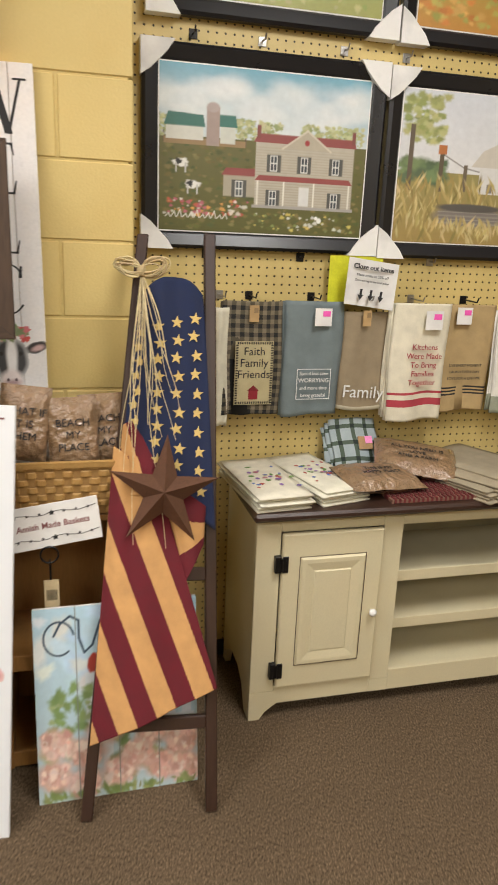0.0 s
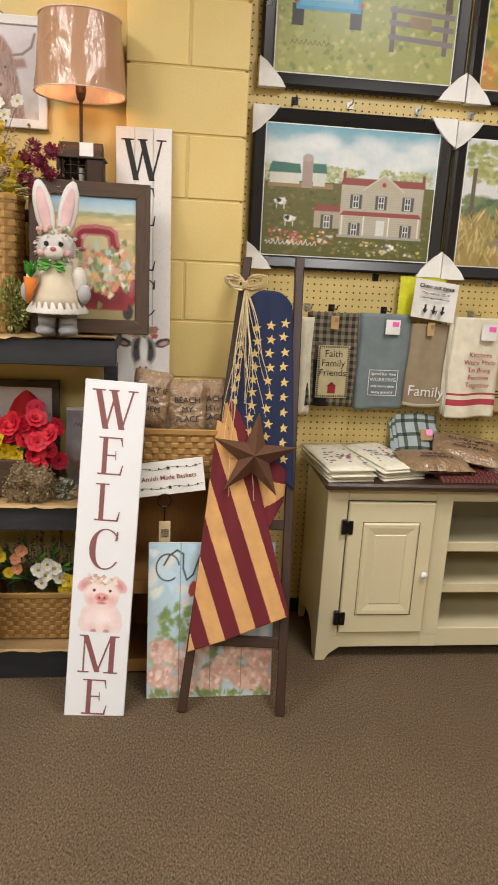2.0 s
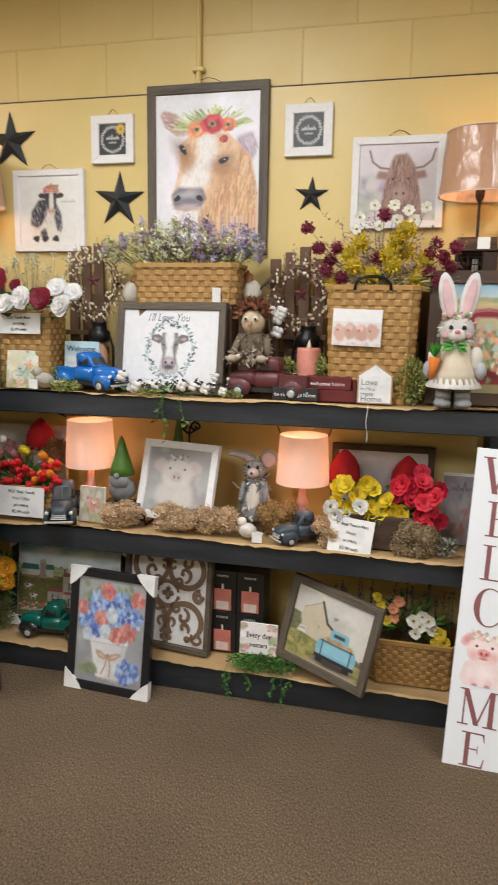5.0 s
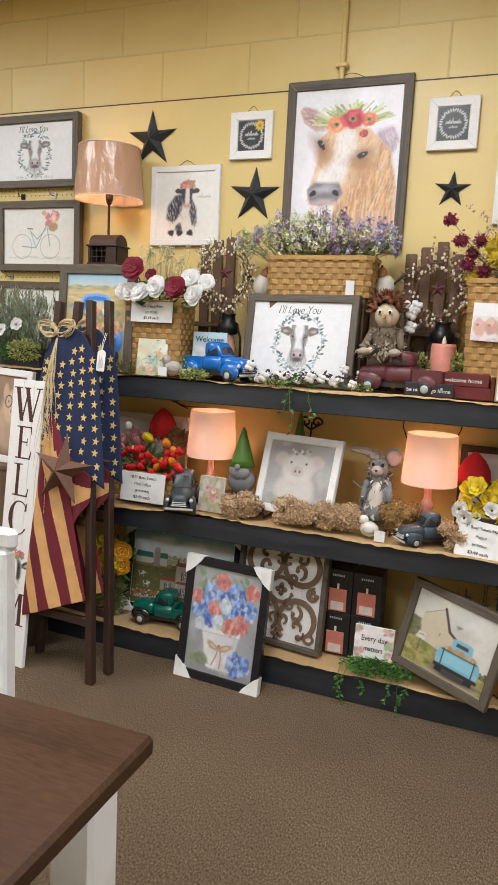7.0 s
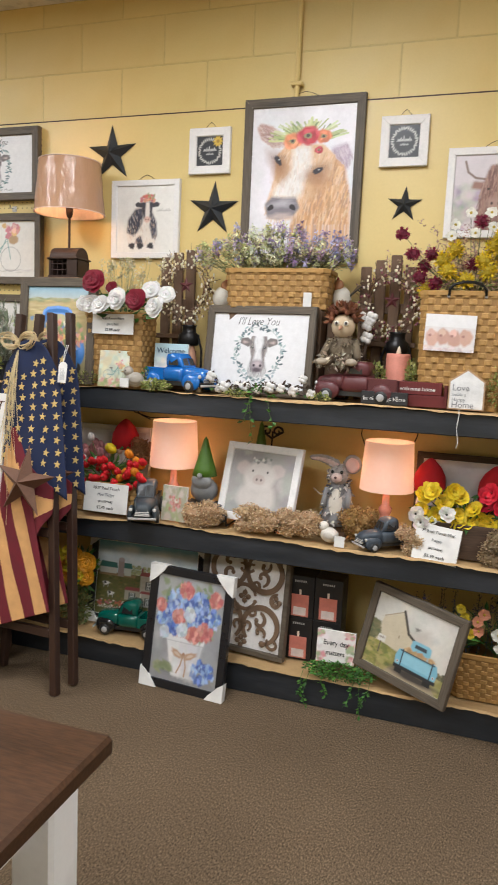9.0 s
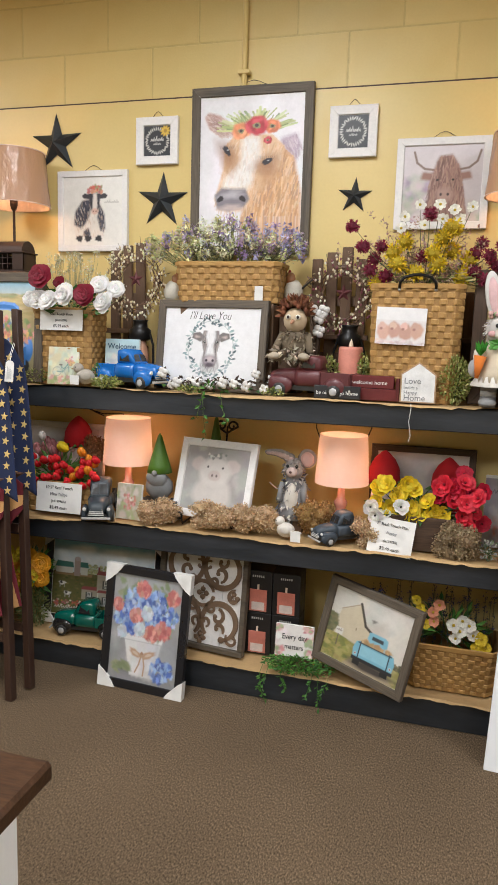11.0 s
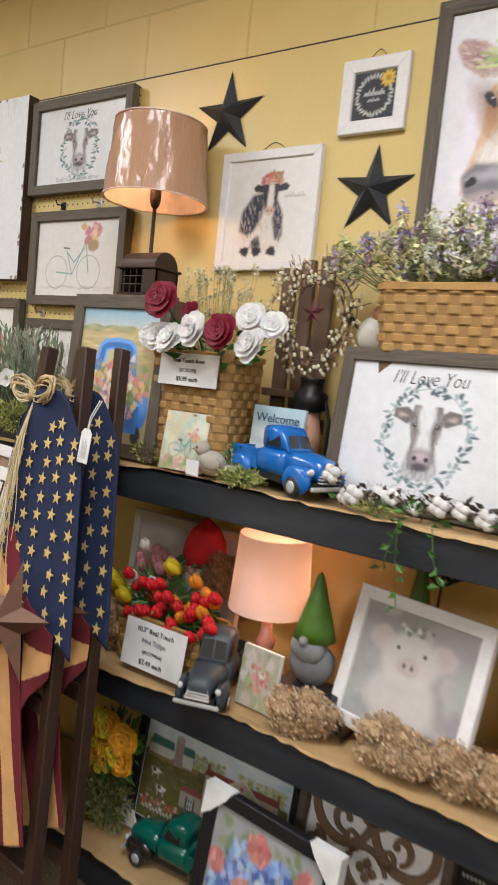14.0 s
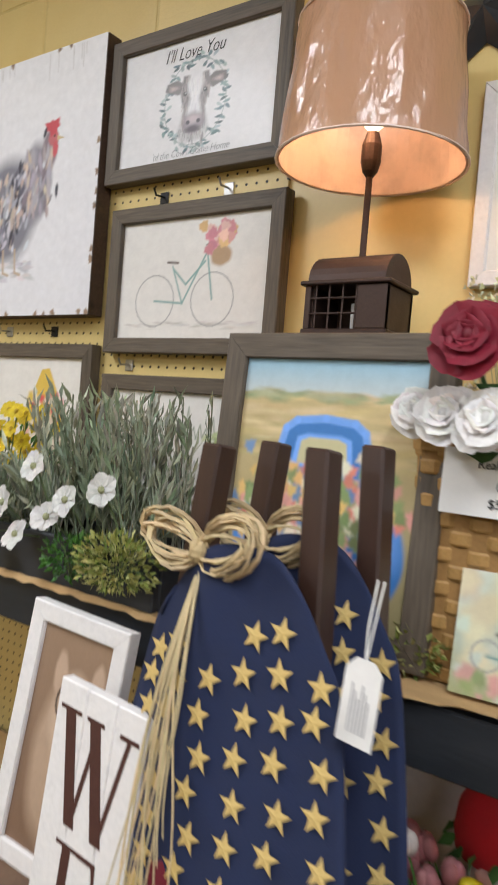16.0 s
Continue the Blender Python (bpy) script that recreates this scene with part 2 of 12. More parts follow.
GLOW = bpy.data.materials.new("lit_diffuser")
GLOW.use_nodes = True
GLOW.node_tree.nodes["Principled BSDF"].inputs["Emission Color"].default_value = (1, 0.95, 0.85, 1)
GLOW.node_tree.nodes["Principled BSDF"].inputs["Emission Strength"].default_value = 3.0
BULBM = bpy.data.materials.new("lit_bulb_glass")
BULBM.use_nodes = True
BULBM.node_tree.nodes["Principled BSDF"].inputs["Emission Color"].default_value = (1, 0.75, 0.45, 1)
BULBM.node_tree.nodes["Principled BSDF"].inputs["Emission Strength"].default_value = 4.5


# ---- mesh tools ----
rnd = random.Random(7)
GREY = (0.5, 0.5, 0.5)


def jit(col, a=0.15):
    k = 1 + rnd.uniform(-a, a)
    return tuple(min(1, max(0, c * k * (1 + rnd.uniform(-a, a) * 0.3))) for c in col)


JOINED = {"florets": "floret_cluster", "stems": "stem_tangle", "leaves": "leaf_cluster", "filler_greens": "filler_foliage", "twigs": "twig_tangle", "berries": "berry_cluster",
          "greens": "foliage", "spikes": "spike_cluster", "embroidery": "embroidery", "bolls": "cotton_cluster", "stitching": "stitching", "printed_bars": "print"}


class MB:
    """Collects vertices, faces and face colours of one mesh."""

    def __init__(self):
        self.v, self.f, self.c = [], [], []

    def add(self, verts, faces, col=GREY, m=None):
        n = len(self.v)
        if m is not None:
            verts = [tuple(m @ Vector(p)) for p in verts]
        self.v += [tuple(p) for p in verts]
        self.f += [tuple(i + n for i in f) for f in faces]
        self.c += [col] * len(faces)
        return self

    def box(self, x0, x1, y0, y1, z0, z1, col=GREY, b=0.0, m=None):
        """A box with edges chamfered by b."""
        lo, hi = (x0, y0, z0), (x1, y1, z1)
        if b <= 0:
            vs = [(x, y, z) for x in (x0, x1) for y in (y0, y1) for z in (z0, z1)]
            return self.add(vs, [(0, 1, 3, 2), (4, 6, 7, 5), (0, 4, 5, 1), (2, 3, 7, 6), (0, 2, 6, 4), (1, 5, 7, 3)], col, m)
        b = min(b, 0.45 * (x1 - x0), 0.45 * (y1 - y0), 0.45 * (z1 - z0))
        vs, at = [], {}
        for s in [(i, j, k) for i in (0, 1) for j in (0, 1) for k in (0, 1)]:
            for a in range(3):
                p = [(hi[n] if s[n] else lo[n]) if n == a else (hi[n] - b if s[n] else lo[n] + b) for n in range(3)]
                at[s, a] = len(vs)
                vs.append(p)
        fs = []
        for a in range(3):
            u, w = (a + 1) % 3, (a + 2) % 3
            for side in (0, 1):
                q = []
                for i, j in ((0, 0), (1, 0), (1, 1), (0, 1)):
                    s = [0, 0, 0]
                    s[a], s[u], s[w] = side, i, j
                    q.append(at[tuple(s), a])
                fs.append(tuple(q if side else q[::-1]))
            for i in (0, 1):
                for j in (0, 1):
                    s0, s1 = [0, 0, 0], [0, 0, 0]
                    s0[u], s0[w], s1[u], s1[w] = i, j, i, j
                    s1[a] = 1
                    s0, s1 = tuple(s0), tuple(s1)
                    q = (at[s0, u], at[s1, u], at[s1, w], at[s0, w])
                    fs.append(q if i != j else q[::-1])
        for s in [(i, j, k) for i in (0, 1) for j in (0, 1) for k in (0, 1)]:
            q = (at[s, 0], at[s, 1], at[s, 2])
            fs.append(q if sum(s) % 2 else q[::-1])
        return self.add(vs, fs, col, m)

    def cyl(self, p0, p1, r0, r1=None, n=10, col=GREY, caps=True, m=None):
        r1 = r0 if r1 is None else r1
        p0, p1 = Vector(p0), Vector(p1)
        d = (p1 - p0).normalized() if (p1 - p0).length > 1e-9 else Vector((0, 0, 1))
        a = d.orthogonal().normalized()
        c = d.cross(a)
        vs = []
        for p, r in ((p0, r0), (p1, r1)):
            vs += [p + (a * math.cos(2 * math.pi * k / n) + c * math.sin(2 * math.pi * k / n)) * r for k in range(n)]
        fs = [(k, (k + 1) % n, n + (k + 1) % n, n + k) for k in range(n)]
        if caps:
            fs += [tuple(range(n))[::-1], tuple(range(n, 2 * n))]
        return self.add(vs, fs, col, m)

    def lathe(self, profile, n=16, col=GREY, m=None, caps=True):
        """Turns (radius, height) pairs about the z axis."""
        vs = [(r * math.cos(2 * math.pi * k / n), r * math.sin(2 * math.pi * k / n), z) for r, z in profile for k in range(n)]
        fs = [(i * n + k, i * n + (k + 1) % n, (i + 1) * n + (k + 1) % n, (i + 1) * n + k) for i in range(len(profile) - 1) for k in range(n)]
        if caps:
            fs += [tuple(range(n))[::-1], tuple(range((len(profile) - 1) * n, len(profile) * n))]
        return self.add(vs, fs, col, m)

    def ell(self, c, r, col=GREY, nu=10, nv=6, m=None, wob=0.0):
        vs, fs = [(0, 0, -1)], []
        for j in range(1, nv):
            t = math.pi * j / nv - math.pi / 2
            vs += [(math.cos(t) * math.cos(2 * math.pi * k / nu), math.cos(t) * math.sin(2 * math.pi * k / nu), math.sin(t)) for k in range(nu)]
        vs.append((0, 0, 1))
        for k in range(nu):
            fs.append((0, 1 + (k + 1) % nu, 1 + k))
            for j in range(nv - 2):
                a = 1 + j * nu
                fs.append((a + k, a + (k + 1) % nu, a + nu + (k + 1) % nu, a + nu + k))
            fs.append((len(vs) - 1, 1 + (nv - 2) * nu + k, 1 + (nv - 2) * nu + (k + 1) % nu))
        out = []
        for p in vs:
            k = 1 + rnd.uniform(-wob, wob)
            q = Vector((p[0] * r[0] * k, p[1] * r[1] * k, p[2] * r[2] * k))
            out.append((m @ q if m is not None else q) + Vector(c))
        return self.add(out, fs, col)

    def tube(self, pts, r, n=5, col=GREY, r1=None):
        pts = [Vector(p) for p in pts]
        r1 = r if r1 is None else r1
        vs, fs = [], []
        for i, p in enumerate(pts):
            d = (pts[min(i + 1, len(pts) - 1)] - pts[max(i - 1, 0)])
            d = d.normalized() if d.length > 1e-9 else Vector((0, 0, 1))
            a = d.cross(Vector((0.31, 0.87, 0.38))).normalized()
            c = d.cross(a)
            rr = r + (r1 - r) * i / max(1, len(pts) - 1)
            vs += [p + (a * math.cos(2 * math.pi * k / n) + c * math.sin(2 * math.pi * k / n)) * rr for k in range(n)]
        for i in range(len(pts) - 1):
            fs += [(i * n + k, i * n + (k + 1) % n, (i + 1) * n + (k + 1) % n, (i + 1) * n + k) for k in range(n)]
        fs += [tuple(range(n))[::-1], tuple(range((len(pts) - 1) * n, len(pts) * n))]
        return self.add(vs, fs, col)

    def prism(self, pts, y0, y1, col=GREY, m=None):
        """An outline in x, z pushed along y from y0 to y1."""
        n = len(pts)
        area = sum(pts[i][0] * pts[(i + 1) % n][1] - pts[(i + 1) % n][0] * pts[i][1] for i in range(n))
        if area < 0:
            pts = pts[::-1]
        vs = [(x, y0, z) for x, z in pts] + [(x, y1, z) for x, z in pts]
        fs = [tuple(range(n)), tuple(range(n, 2 * n))[::-1]] + [(i, n + i, n + (i + 1) % n, (i + 1) % n) for i in range(n)]
        return self.add(vs, fs, col, m)

    def leaf(self, p, d, length, width, col, up=None):
        """A folded, pointed leaf from p along d."""
        p, d = Vector(p), Vector(d).normalized()
        s = d.cross(Vector(up) if up else Vector((rnd.uniform(-1, 1), rnd.uniform(-1, 1), rnd.uniform(-1, 1)))).normalized() * width / 2
        nrm = s.cross(d).normalized()
        mid = p + d * length * 0.5
        tip = p + d * length - nrm * length * 0.12
        lift = nrm * width * 0.22
        return self.add([p, mid + s + lift, tip, mid - s + lift, mid], [(0, 1, 4), (1, 2, 4), (2, 3, 4), (3, 0, 4)], col)

    def done(self, name, mat, parent=None, label="", smooth=False):
        joined = JOINED.get(name)
        name = joined or name
        me = bpy.data.meshes.new(name)
        me.from_pydata(self.v, [], self.f)
        me.materials.append(mat)
        ca = me.color_attributes.new("Col", "FLOAT_COLOR", "CORNER")
        data = np.empty((len(me.loops), 4), np.float32)
        cols = np.array([(*c, 1) for c in self.c], np.float32).reshape(-1, 4)
        totals = np.array([len(f) for f in self.f])
        data[:] = np.repeat(cols, totals, axis=0)
        ca.data.foreach_set("color", data.ravel())
        if smooth:
            me.polygons.foreach_set("use_smooth", [True] * len(me.polygons))
        ob = new(name, me)
        if parent is not None:
            ob.parent = parent
        if label:
            ob["label"] = label
        if joined:
            ob["kind"] = "stuff"
        return ob


def thing(name, at, label, category, group="", kind="", m=None):
    e = new(name)
    e.empty_display_size = 0.05
    e.matrix_world = m if m is not None else Matrix.Translation(at)
    return tagged(e, label, category, group, kind)


def text(name, body, size, parent, m, mat, label="", align="LEFT", depth=0.0006, squeeze=1.0, bold=0.0, lean=None):
    """A line of writing; m places its baseline start, x along the line, y up, z out."""
    cu = bpy.data.curves.new(name, "FONT")
    cu.body, cu.size, cu.align_x, cu.extrude, cu.resolution_u, cu.offset = body, size, align, depth, 3, bold
    tmp = bpy.data.objects.new(name, cu)
    scene.collection.objects.link(tmp)
    dg = bpy.context.evaluated_depsgraph_get()
    me = bpy.data.meshes.new_from_object(tmp.evaluated_get(dg))
    bpy.data.objects.remove(tmp)
    me.name = name
    me.materials.clear()
    me.materials.append(mat)
    me.transform(Matrix.Diagonal((squeeze, 1, 1, 1)))
    if lean is not None:
        me.transform(lean)
    ob = new(name, me)
    ob.parent = parent
    ob.matrix_basis = m
    if label:
        ob["label"] = label
    return ob


FACE = Matrix(((1, 0, 0, 0), (0, 0, -1, 0), (0, 1, 0, 0), (0, 0, 0, 1)))   # picture plane (x right, y up, z out) to the world's x, z, -y


def soft_noise(ny, nx, cells, seed):
    """Smooth random values in 0..1 over a grid of ny by nx points."""
    g = np.random.RandomState(seed).rand(cells + 2, cells + 2)
    y, x = np.linspace(0, cells, ny), np.linspace(0, cells, nx)
    iy, ix = y.astype(int), x.astype(int)
    fy, fx = (y - iy)[:, None], (x - ix)[None, :]
    fy, fx = fy * fy * (3 - 2 * fy), fx * fx * (3 - 2 * fx)
    a, b_ = g[iy][:, ix] * (1 - fx) + g[iy][:, ix + 1] * fx, g[iy + 1][:, ix] * (1 - fx) + g[iy + 1][:, ix + 1] * fx
    return a * (1 - fy) + b_ * fy


class Art:
    """A painted sheet, x right, y up in units of its width and height: a fine grid whose points take the colour of soft brush shapes."""
    count = 0

    def __init__(self, w, h, cell=0.0025, corner=(0.0, 0.0), cut=False):
        self.w, self.h, self.cut, self.offset = w, h, cut, (corner[0], corner[1], 0.0)
        self.nx, self.ny = max(24, min(270, int(w / cell))) + 1, max(24, min(270, int(h / cell))) + 1
        self.cell = w / (self.nx - 1)
        self.img = np.full((self.ny, self.nx, 3), 0.75)
        self.mask = np.zeros((self.ny, self.nx))
        self.X, self.Y = np.meshgrid(np.linspace(0, 1, self.nx), np.linspace(0, 1, self.ny))
        Art.count += 1
        self.seed = Art.count

    def window(self, x0, x1, y0, y1):
        i0, i1 = max(0, int(x0 * (self.nx - 1)) - 1), min(self.nx, int(x1 * (self.nx - 1)) + 3)
        j0, j1 = max(0, int(y0 * (self.ny - 1)) - 1), min(self.ny, int(y1 * (self.ny - 1)) + 3)
        return (slice(j0, j1), slice(i0, i1)) if i1 > i0 and j1 > j0 else None

    def lay(self, q, alpha, col):
        self.img[q] = self.img[q] * (1 - alpha[..., None]) + np.array(col) * alpha[..., None]
        self.mask[q] = np.maximum(self.mask[q], alpha)

    def shape(self, pts, col, soft=0.0, strength=1.0):
        xs, ys = [p[0] for p in pts], [p[1] for p in pts]
        q = self.window(min(xs) - soft, max(xs) + soft, min(ys) - soft, max(ys) + soft)
        if q is None:
            return
        X, Y = self.X[q], self.Y[q]
        alpha = np.zeros(X.shape)
        ex, ey = max(0.25 / (self.nx - 1), soft * 0.5), max(0.25 / (self.ny - 1), soft * 0.5)
        for ox, oy in ((-ex, -ey), (ex, -ey), (-ex, ey), (ex, ey), (0, 0), (-ex * 0.4, ey * 0.5), (ex * 0.5, -ey * 0.3)):
            inside = np.zeros(X.shape, bool)
            for (xa, ya), (xb, yb) in zip(pts, list(pts[1:]) + [pts[0]]):
                if ya == yb:
                    continue
                c = (ya > Y + oy) != (yb > Y + oy)
                inside ^= c & (X + ox < (xb - xa) * (Y + oy - ya) / (yb - ya) + xa)
            alpha += inside / 7.0
        self.lay(q, alpha * strength, col)

    def rect(self, x0, y0, x1, y1, col):
        self.shape([(x0, y0), (x1, y0), (x1, y1), (x0, y1)], col)

    def disc(self, x, y, rx, ry, col, n=14, wob=0.0, turn=0.0, soft=0.16, strength=1.0):
        r = max(rx, ry) * (1 + soft + wob)
        q = self.window(x - r, x + r, y - r, y + r)
        if q is None:
            return
        dx, dy = self.X[q] - x, self.Y[q] - y
        ct, st = math.cos(turn), math.sin(turn)
        u, v = (dx * ct + dy * st) / rx, (-dx * st + dy * ct) / ry
        d = np.hypot(u, v)
        if wob:
            t = np.arctan2(v, u)
            a, b_ = rnd.uniform(0, 6.28), rnd.uniform(0, 6.28)
            d = d * (1 + wob * (0.6 * np.sin(3 * t + a) + 0.4 * np.sin(7 * t + b_)))
        edge = max(soft, 0.6 * self.cell / (min(rx * self.w, ry * self.h) + 1e-6))
        self.lay(q, np.clip((1 + edge - d) / (2 * edge), 0, 1) * strength, col)

    def dabs(self, x0, y0, x1, y1, n, rx, ry, cols, turn=3.14, soft=0.4):
        for _ in range(n):
            k = rnd.uniform(0.5, 1.4)
            self.disc(rnd.uniform(x0, x1), rnd.uniform(y0, y1), rx * k, ry * k, jit(rnd.choice(cols)), 7, 0.2, rnd.uniform(-turn, turn), soft)

    def fade(self, y0, y1, c0, c1, n=14, x0=0.0, x1=1.0):
        q = self.window(x0, x1, y0, y1)
        t = np.clip((self.Y[q] - y0) / (y1 - y0), 0, 1)[..., None]
        keep = (self.Y[q] >= y0) & (self.Y[q] <= y1)
        self.img[q] = np.where(keep[..., None], np.array(c0) * (1 - t) + np.array(c1) * t, self.img[q])
        self.mask[q] = np.maximum(self.mask[q], keep)

    def line(self, pts, wd, col, strength=1.0):
        for (xa, ya), (xb, yb) in zip(pts, pts[1:]):
            m = (wd + 2 * self.cell) / min(self.w, self.h)
            q = self.window(min(xa, xb) - m, max(xa, xb) + m, min(ya, yb) - m, max(ya, yb) + m)
            if q is None:
                continue
            px_, py_ = (self.X[q] - xa) * self.w, (self.Y[q] - ya) * self.h
            dx, dy = (xb - xa) * self.w, (yb - ya) * self.h
            t = np.clip((px_ * dx + py_ * dy) / (dx * dx + dy * dy + 1e-12), 0, 1)
            d = np.hypot(px_ - t * dx, py_ - t * dy)
            self.lay(q, np.clip((wd / 2 - d) / self.cell + 0.5, 0, 1) * strength, col)

    def curve(self, x, y, rx, ry, a0, a1, wd, col, n=12):
        self.line([(x + rx * math.cos(a0 + (a1 - a0) * k / n), y + ry * math.sin(a0 + (a1 - a0) * k / n)) for k in range(n + 1)], wd, col)

    def stretch(self, low, size):
        """Shrinks the picture upright to the band that starts at low, and draws its foot down to the edge."""
        rows_ = np.clip((np.linspace(0, 1, self.ny) - low) / size, 0, 1) * (self.ny - 1)
        self.img = self.img[rows_.round().astype(int)]

    def fur(self, pts, n, length, wd, cols, along, spread=0.3, strength=0.8):
        """Fine hair strokes scattered in an outline, running along an angle."""
        xs, ys = [p[0] for p in pts], [p[1] for p in pts]
        k = 0
        while k < n:
            x, y = rnd.uniform(min(xs), max(xs)), rnd.uniform(min(ys), max(ys))
            inside = False
            for (xa, ya), (xb, yb) in zip(pts, list(pts[1:]) + [pts[0]]):
                if (ya > y) != (yb > y) and x < (xb - xa) * (y - ya) / (yb - ya) + xa:
                    inside = not inside
            if inside:
                k += 1
                a = along + rnd.uniform(-spread, spread)
                l = length * rnd.uniform(0.6, 1.3)
                self.line([(x, y), (x + l * math.cos(a), y + l * math.sin(a) * self.w / self.h)], wd * rnd.uniform(0.6, 1.3), jit(rnd.choice(cols), 0.12), strength)

    def done(self, name, mat, parent=None, label="", smooth=False):
        grain = 0.97 + 0.03 * soft_noise(self.ny, self.nx, 9, self.seed) + 0.04 * soft_noise(self.ny, self.nx, 60, self.seed + 50)
        col = np.clip(self.img * grain[..., None], 0, 1)
        me = bpy.data.meshes.new(name)
        x, y, z = self.offset
        co = np.stack([self.X * self.w + x, self.Y * self.h + y, np.full(self.X.shape, z + 0.0009)], -1).reshape(-1, 3)
        k = np.arange(self.ny * self.nx).reshape(self.ny, self.nx)
        quads = np.stack([k[:-1, :-1], k[:-1, 1:], k[1:, 1:], k[1:, :-1]], -1).reshape(-1, 4)
        if self.cut:
            quads = quads[(self.mask.reshape(-1)[quads] > 0.3).all(1)]
        me.from_pydata(co.tolist(), [], quads.tolist())
        me.materials.append(mat)
        ca = me.color_attributes.new("Col", "FLOAT_COLOR", "POINT")
        ca.data.foreach_set("color", np.concatenate([col.reshape(-1, 3), np.ones((col.shape[0] * col.shape[1], 1))], 1).astype(np.float32).ravel())
        ob = new(name, me)
        ob.parent = parent
        if label:
            ob["label"] = label
        return ob


def framed(name, label, m, w, h, rail, mat, art, depth=0.025, group="", round_rail=False, mirror_label="", hanger=False):
    """A framed picture; m places its lower left outer corner, x right, y up, z out."""
    e = thing(name, (0, 0, 0), label, "framed picture", group, m=m)
    for nm, a, b_, c_, d_ in (("frame_rail", 0, w, h - rail, h), ("frame_rail", 0, w, 0, rail), ("frame_stile", 0, rail, rail, h - rail), ("frame_stile", w - rail, w, rail, h - rail)):
        flat = nm == "frame_rail"
        mb = MB()
        q = 0.28 * min(rail, depth) if round_rail else 0.002
        # mitred moulding: outer edge, face, inner edge, all cut at 45 degrees
        ring = [(0, 0), (0, depth - q), (q, depth), (rail - q, depth - (q if round_rail else 0.001)), (rail, depth - q * 2), (rail, 0.001)]
        vs = []
        for end in (0, 1):
            for o, zz in ring:
                g = 0.0004
                if flat:
                    vs.append((o + g if end == 0 else w - o - g, (h - o) if c_ > 0 else o, zz))
                else:
                    vs.append((o if a == 0 else w - o, o + g if end == 0 else h - o - g, zz))
        k = len(ring)
        mb.add(vs, [tuple(range(k)), tuple(range(k, 2 * k))[::-1]] + [(i, (i + 1) % k, k + (i + 1) % k, k + i) for i in range(k)])
        mb.done(nm, mat if flat else {GREYWOOD: GREYWOOD_UP, RUSTWOOD: RUSTWOOD_UP}.get(mat, mat), e)
    MB().box(rail * 0.7, w - rail * 0.7, rail * 0.7, h - rail * 0.7, 0.002, depth * 0.55, (0.8, 0.78, 0.74)).done("backing_board", CARD, e)
    art.offset = (rail, rail, depth * 0.55)
    art.done("print", ART, e, mirror_label)
    if hanger:
        mb = MB()
        mb.tube([(w * 0.36, h - 0.002, 0.004), (w * 0.45, h + 0.018, 0.003), (w * 0.5, h + 0.024, 0.002), (w * 0.55, h + 0.018, 0.003), (w * 0.64, h - 0.002, 0.004)], 0.0012, 4)
        mb.done("hanging_wire", BRONZE, e)
    return e


def corner_guards(e, w, h, d, size=0.085):
    """White cardboard shipping corners folded over a frame's corners."""
    for sx in (0, 1):
        for sy in (0, 1):
            x, y, dx, dy = sx * w, sy * h, size * (1 - 2 * sx), size * (1 - 2 * sy)
            mb = MB()
            o = 0.004
            ax, ay = x - math.copysign(o, dx), y - math.copysign(o, dy)
            tri = [(ax, ay), (ax + dx, ay), (ax + dx * 0.8, ay + dy * 0.3), (ax + dx * 0.3, ay + dy * 0.8), (ax, ay + dy)]
            n = len(tri)
            vs = [(p[0], p[1], -0.002) for p in tri] + [(p[0], p[1], d + 0.004) for p in tri]
            mb.add(vs, [tuple(range(n)), tuple(range(n, 2 * n))] + [(k, (k + 1) % n, n + (k + 1) % n, n + k) for k in range(n)])
            mb.done("corner_guard", CARD, e, "white cardboard corner guard")


# ---- large structure ----
def slab(name, label, x0, x1, y0, y1, z0, z1, mat, category="wall"):
    ob = MB().box(x0, x1, y0, y1, z0, z1).done(name, mat)
    return tagged(ob, label, category, kind="structure")


XL, XR, YF = -5.2, 3.4, -5.6
slab("floor", "brown flecked loop-pile carpet floor", XL - 0.15, XR + 0.15, YF - 0.15, 0.4, -0.1, 0.0, CARPET, "floor")
slab("ceiling", "pale acoustic tile ceiling", XL - 0.15, XR + 0.15, YF - 0.15, 0.4, CEIL, CEIL + 0.1, CEILM, "ceiling")
slab("wall_west", "painted plain shop side wall", XL - 0.15, XL, YF, 0.4, 0, CEIL, OTHER)
slab("wall_east", "painted plain shop side wall", XR, XR + 0.15, YF, 0.4, 0, CEIL, OTHER)
slab("wall_south", "painted plain shop back wall", XL - 0.15, XR + 0.15, YF - 0.15, YF, 0, CEIL, OTHER)
SEAM = 2.348
PIER0, PIER1, PIERY, PEGY = -0.328, 0.069, -0.07, 0.09
slab("wall_north", "smooth yellow painted wall panel behind the shelves", XL, PIER0, 0.0, 0.1, 0, SEAM, WALL)
slab("wall_core", "yellow masonry wall core", XL, XR, 0.1, 0.3, 0, CEIL, MORTAR)
# brown strip gives the panel's top seam its shadow line as colour
slab("trim", "thin brown strip standing in for the shadow line along the top of the wall panel", XL, PIER0, 0.002, 0.03, SEAM, SEAM + 0.006, RUSTWOOD, "trim")
slab("wall_pegboard_1", "yellow painted pegboard wall panel with rows of holes", PIER1, XR, PEGY, PEGY + 0.008, 0.06, 2.74, PEG)
slab("wall_pegboard_2", "yellow painted pegboard panel with rows of holes", XL, -2.755, -0.008, -0.001, 0.4, 2.325, PEG)
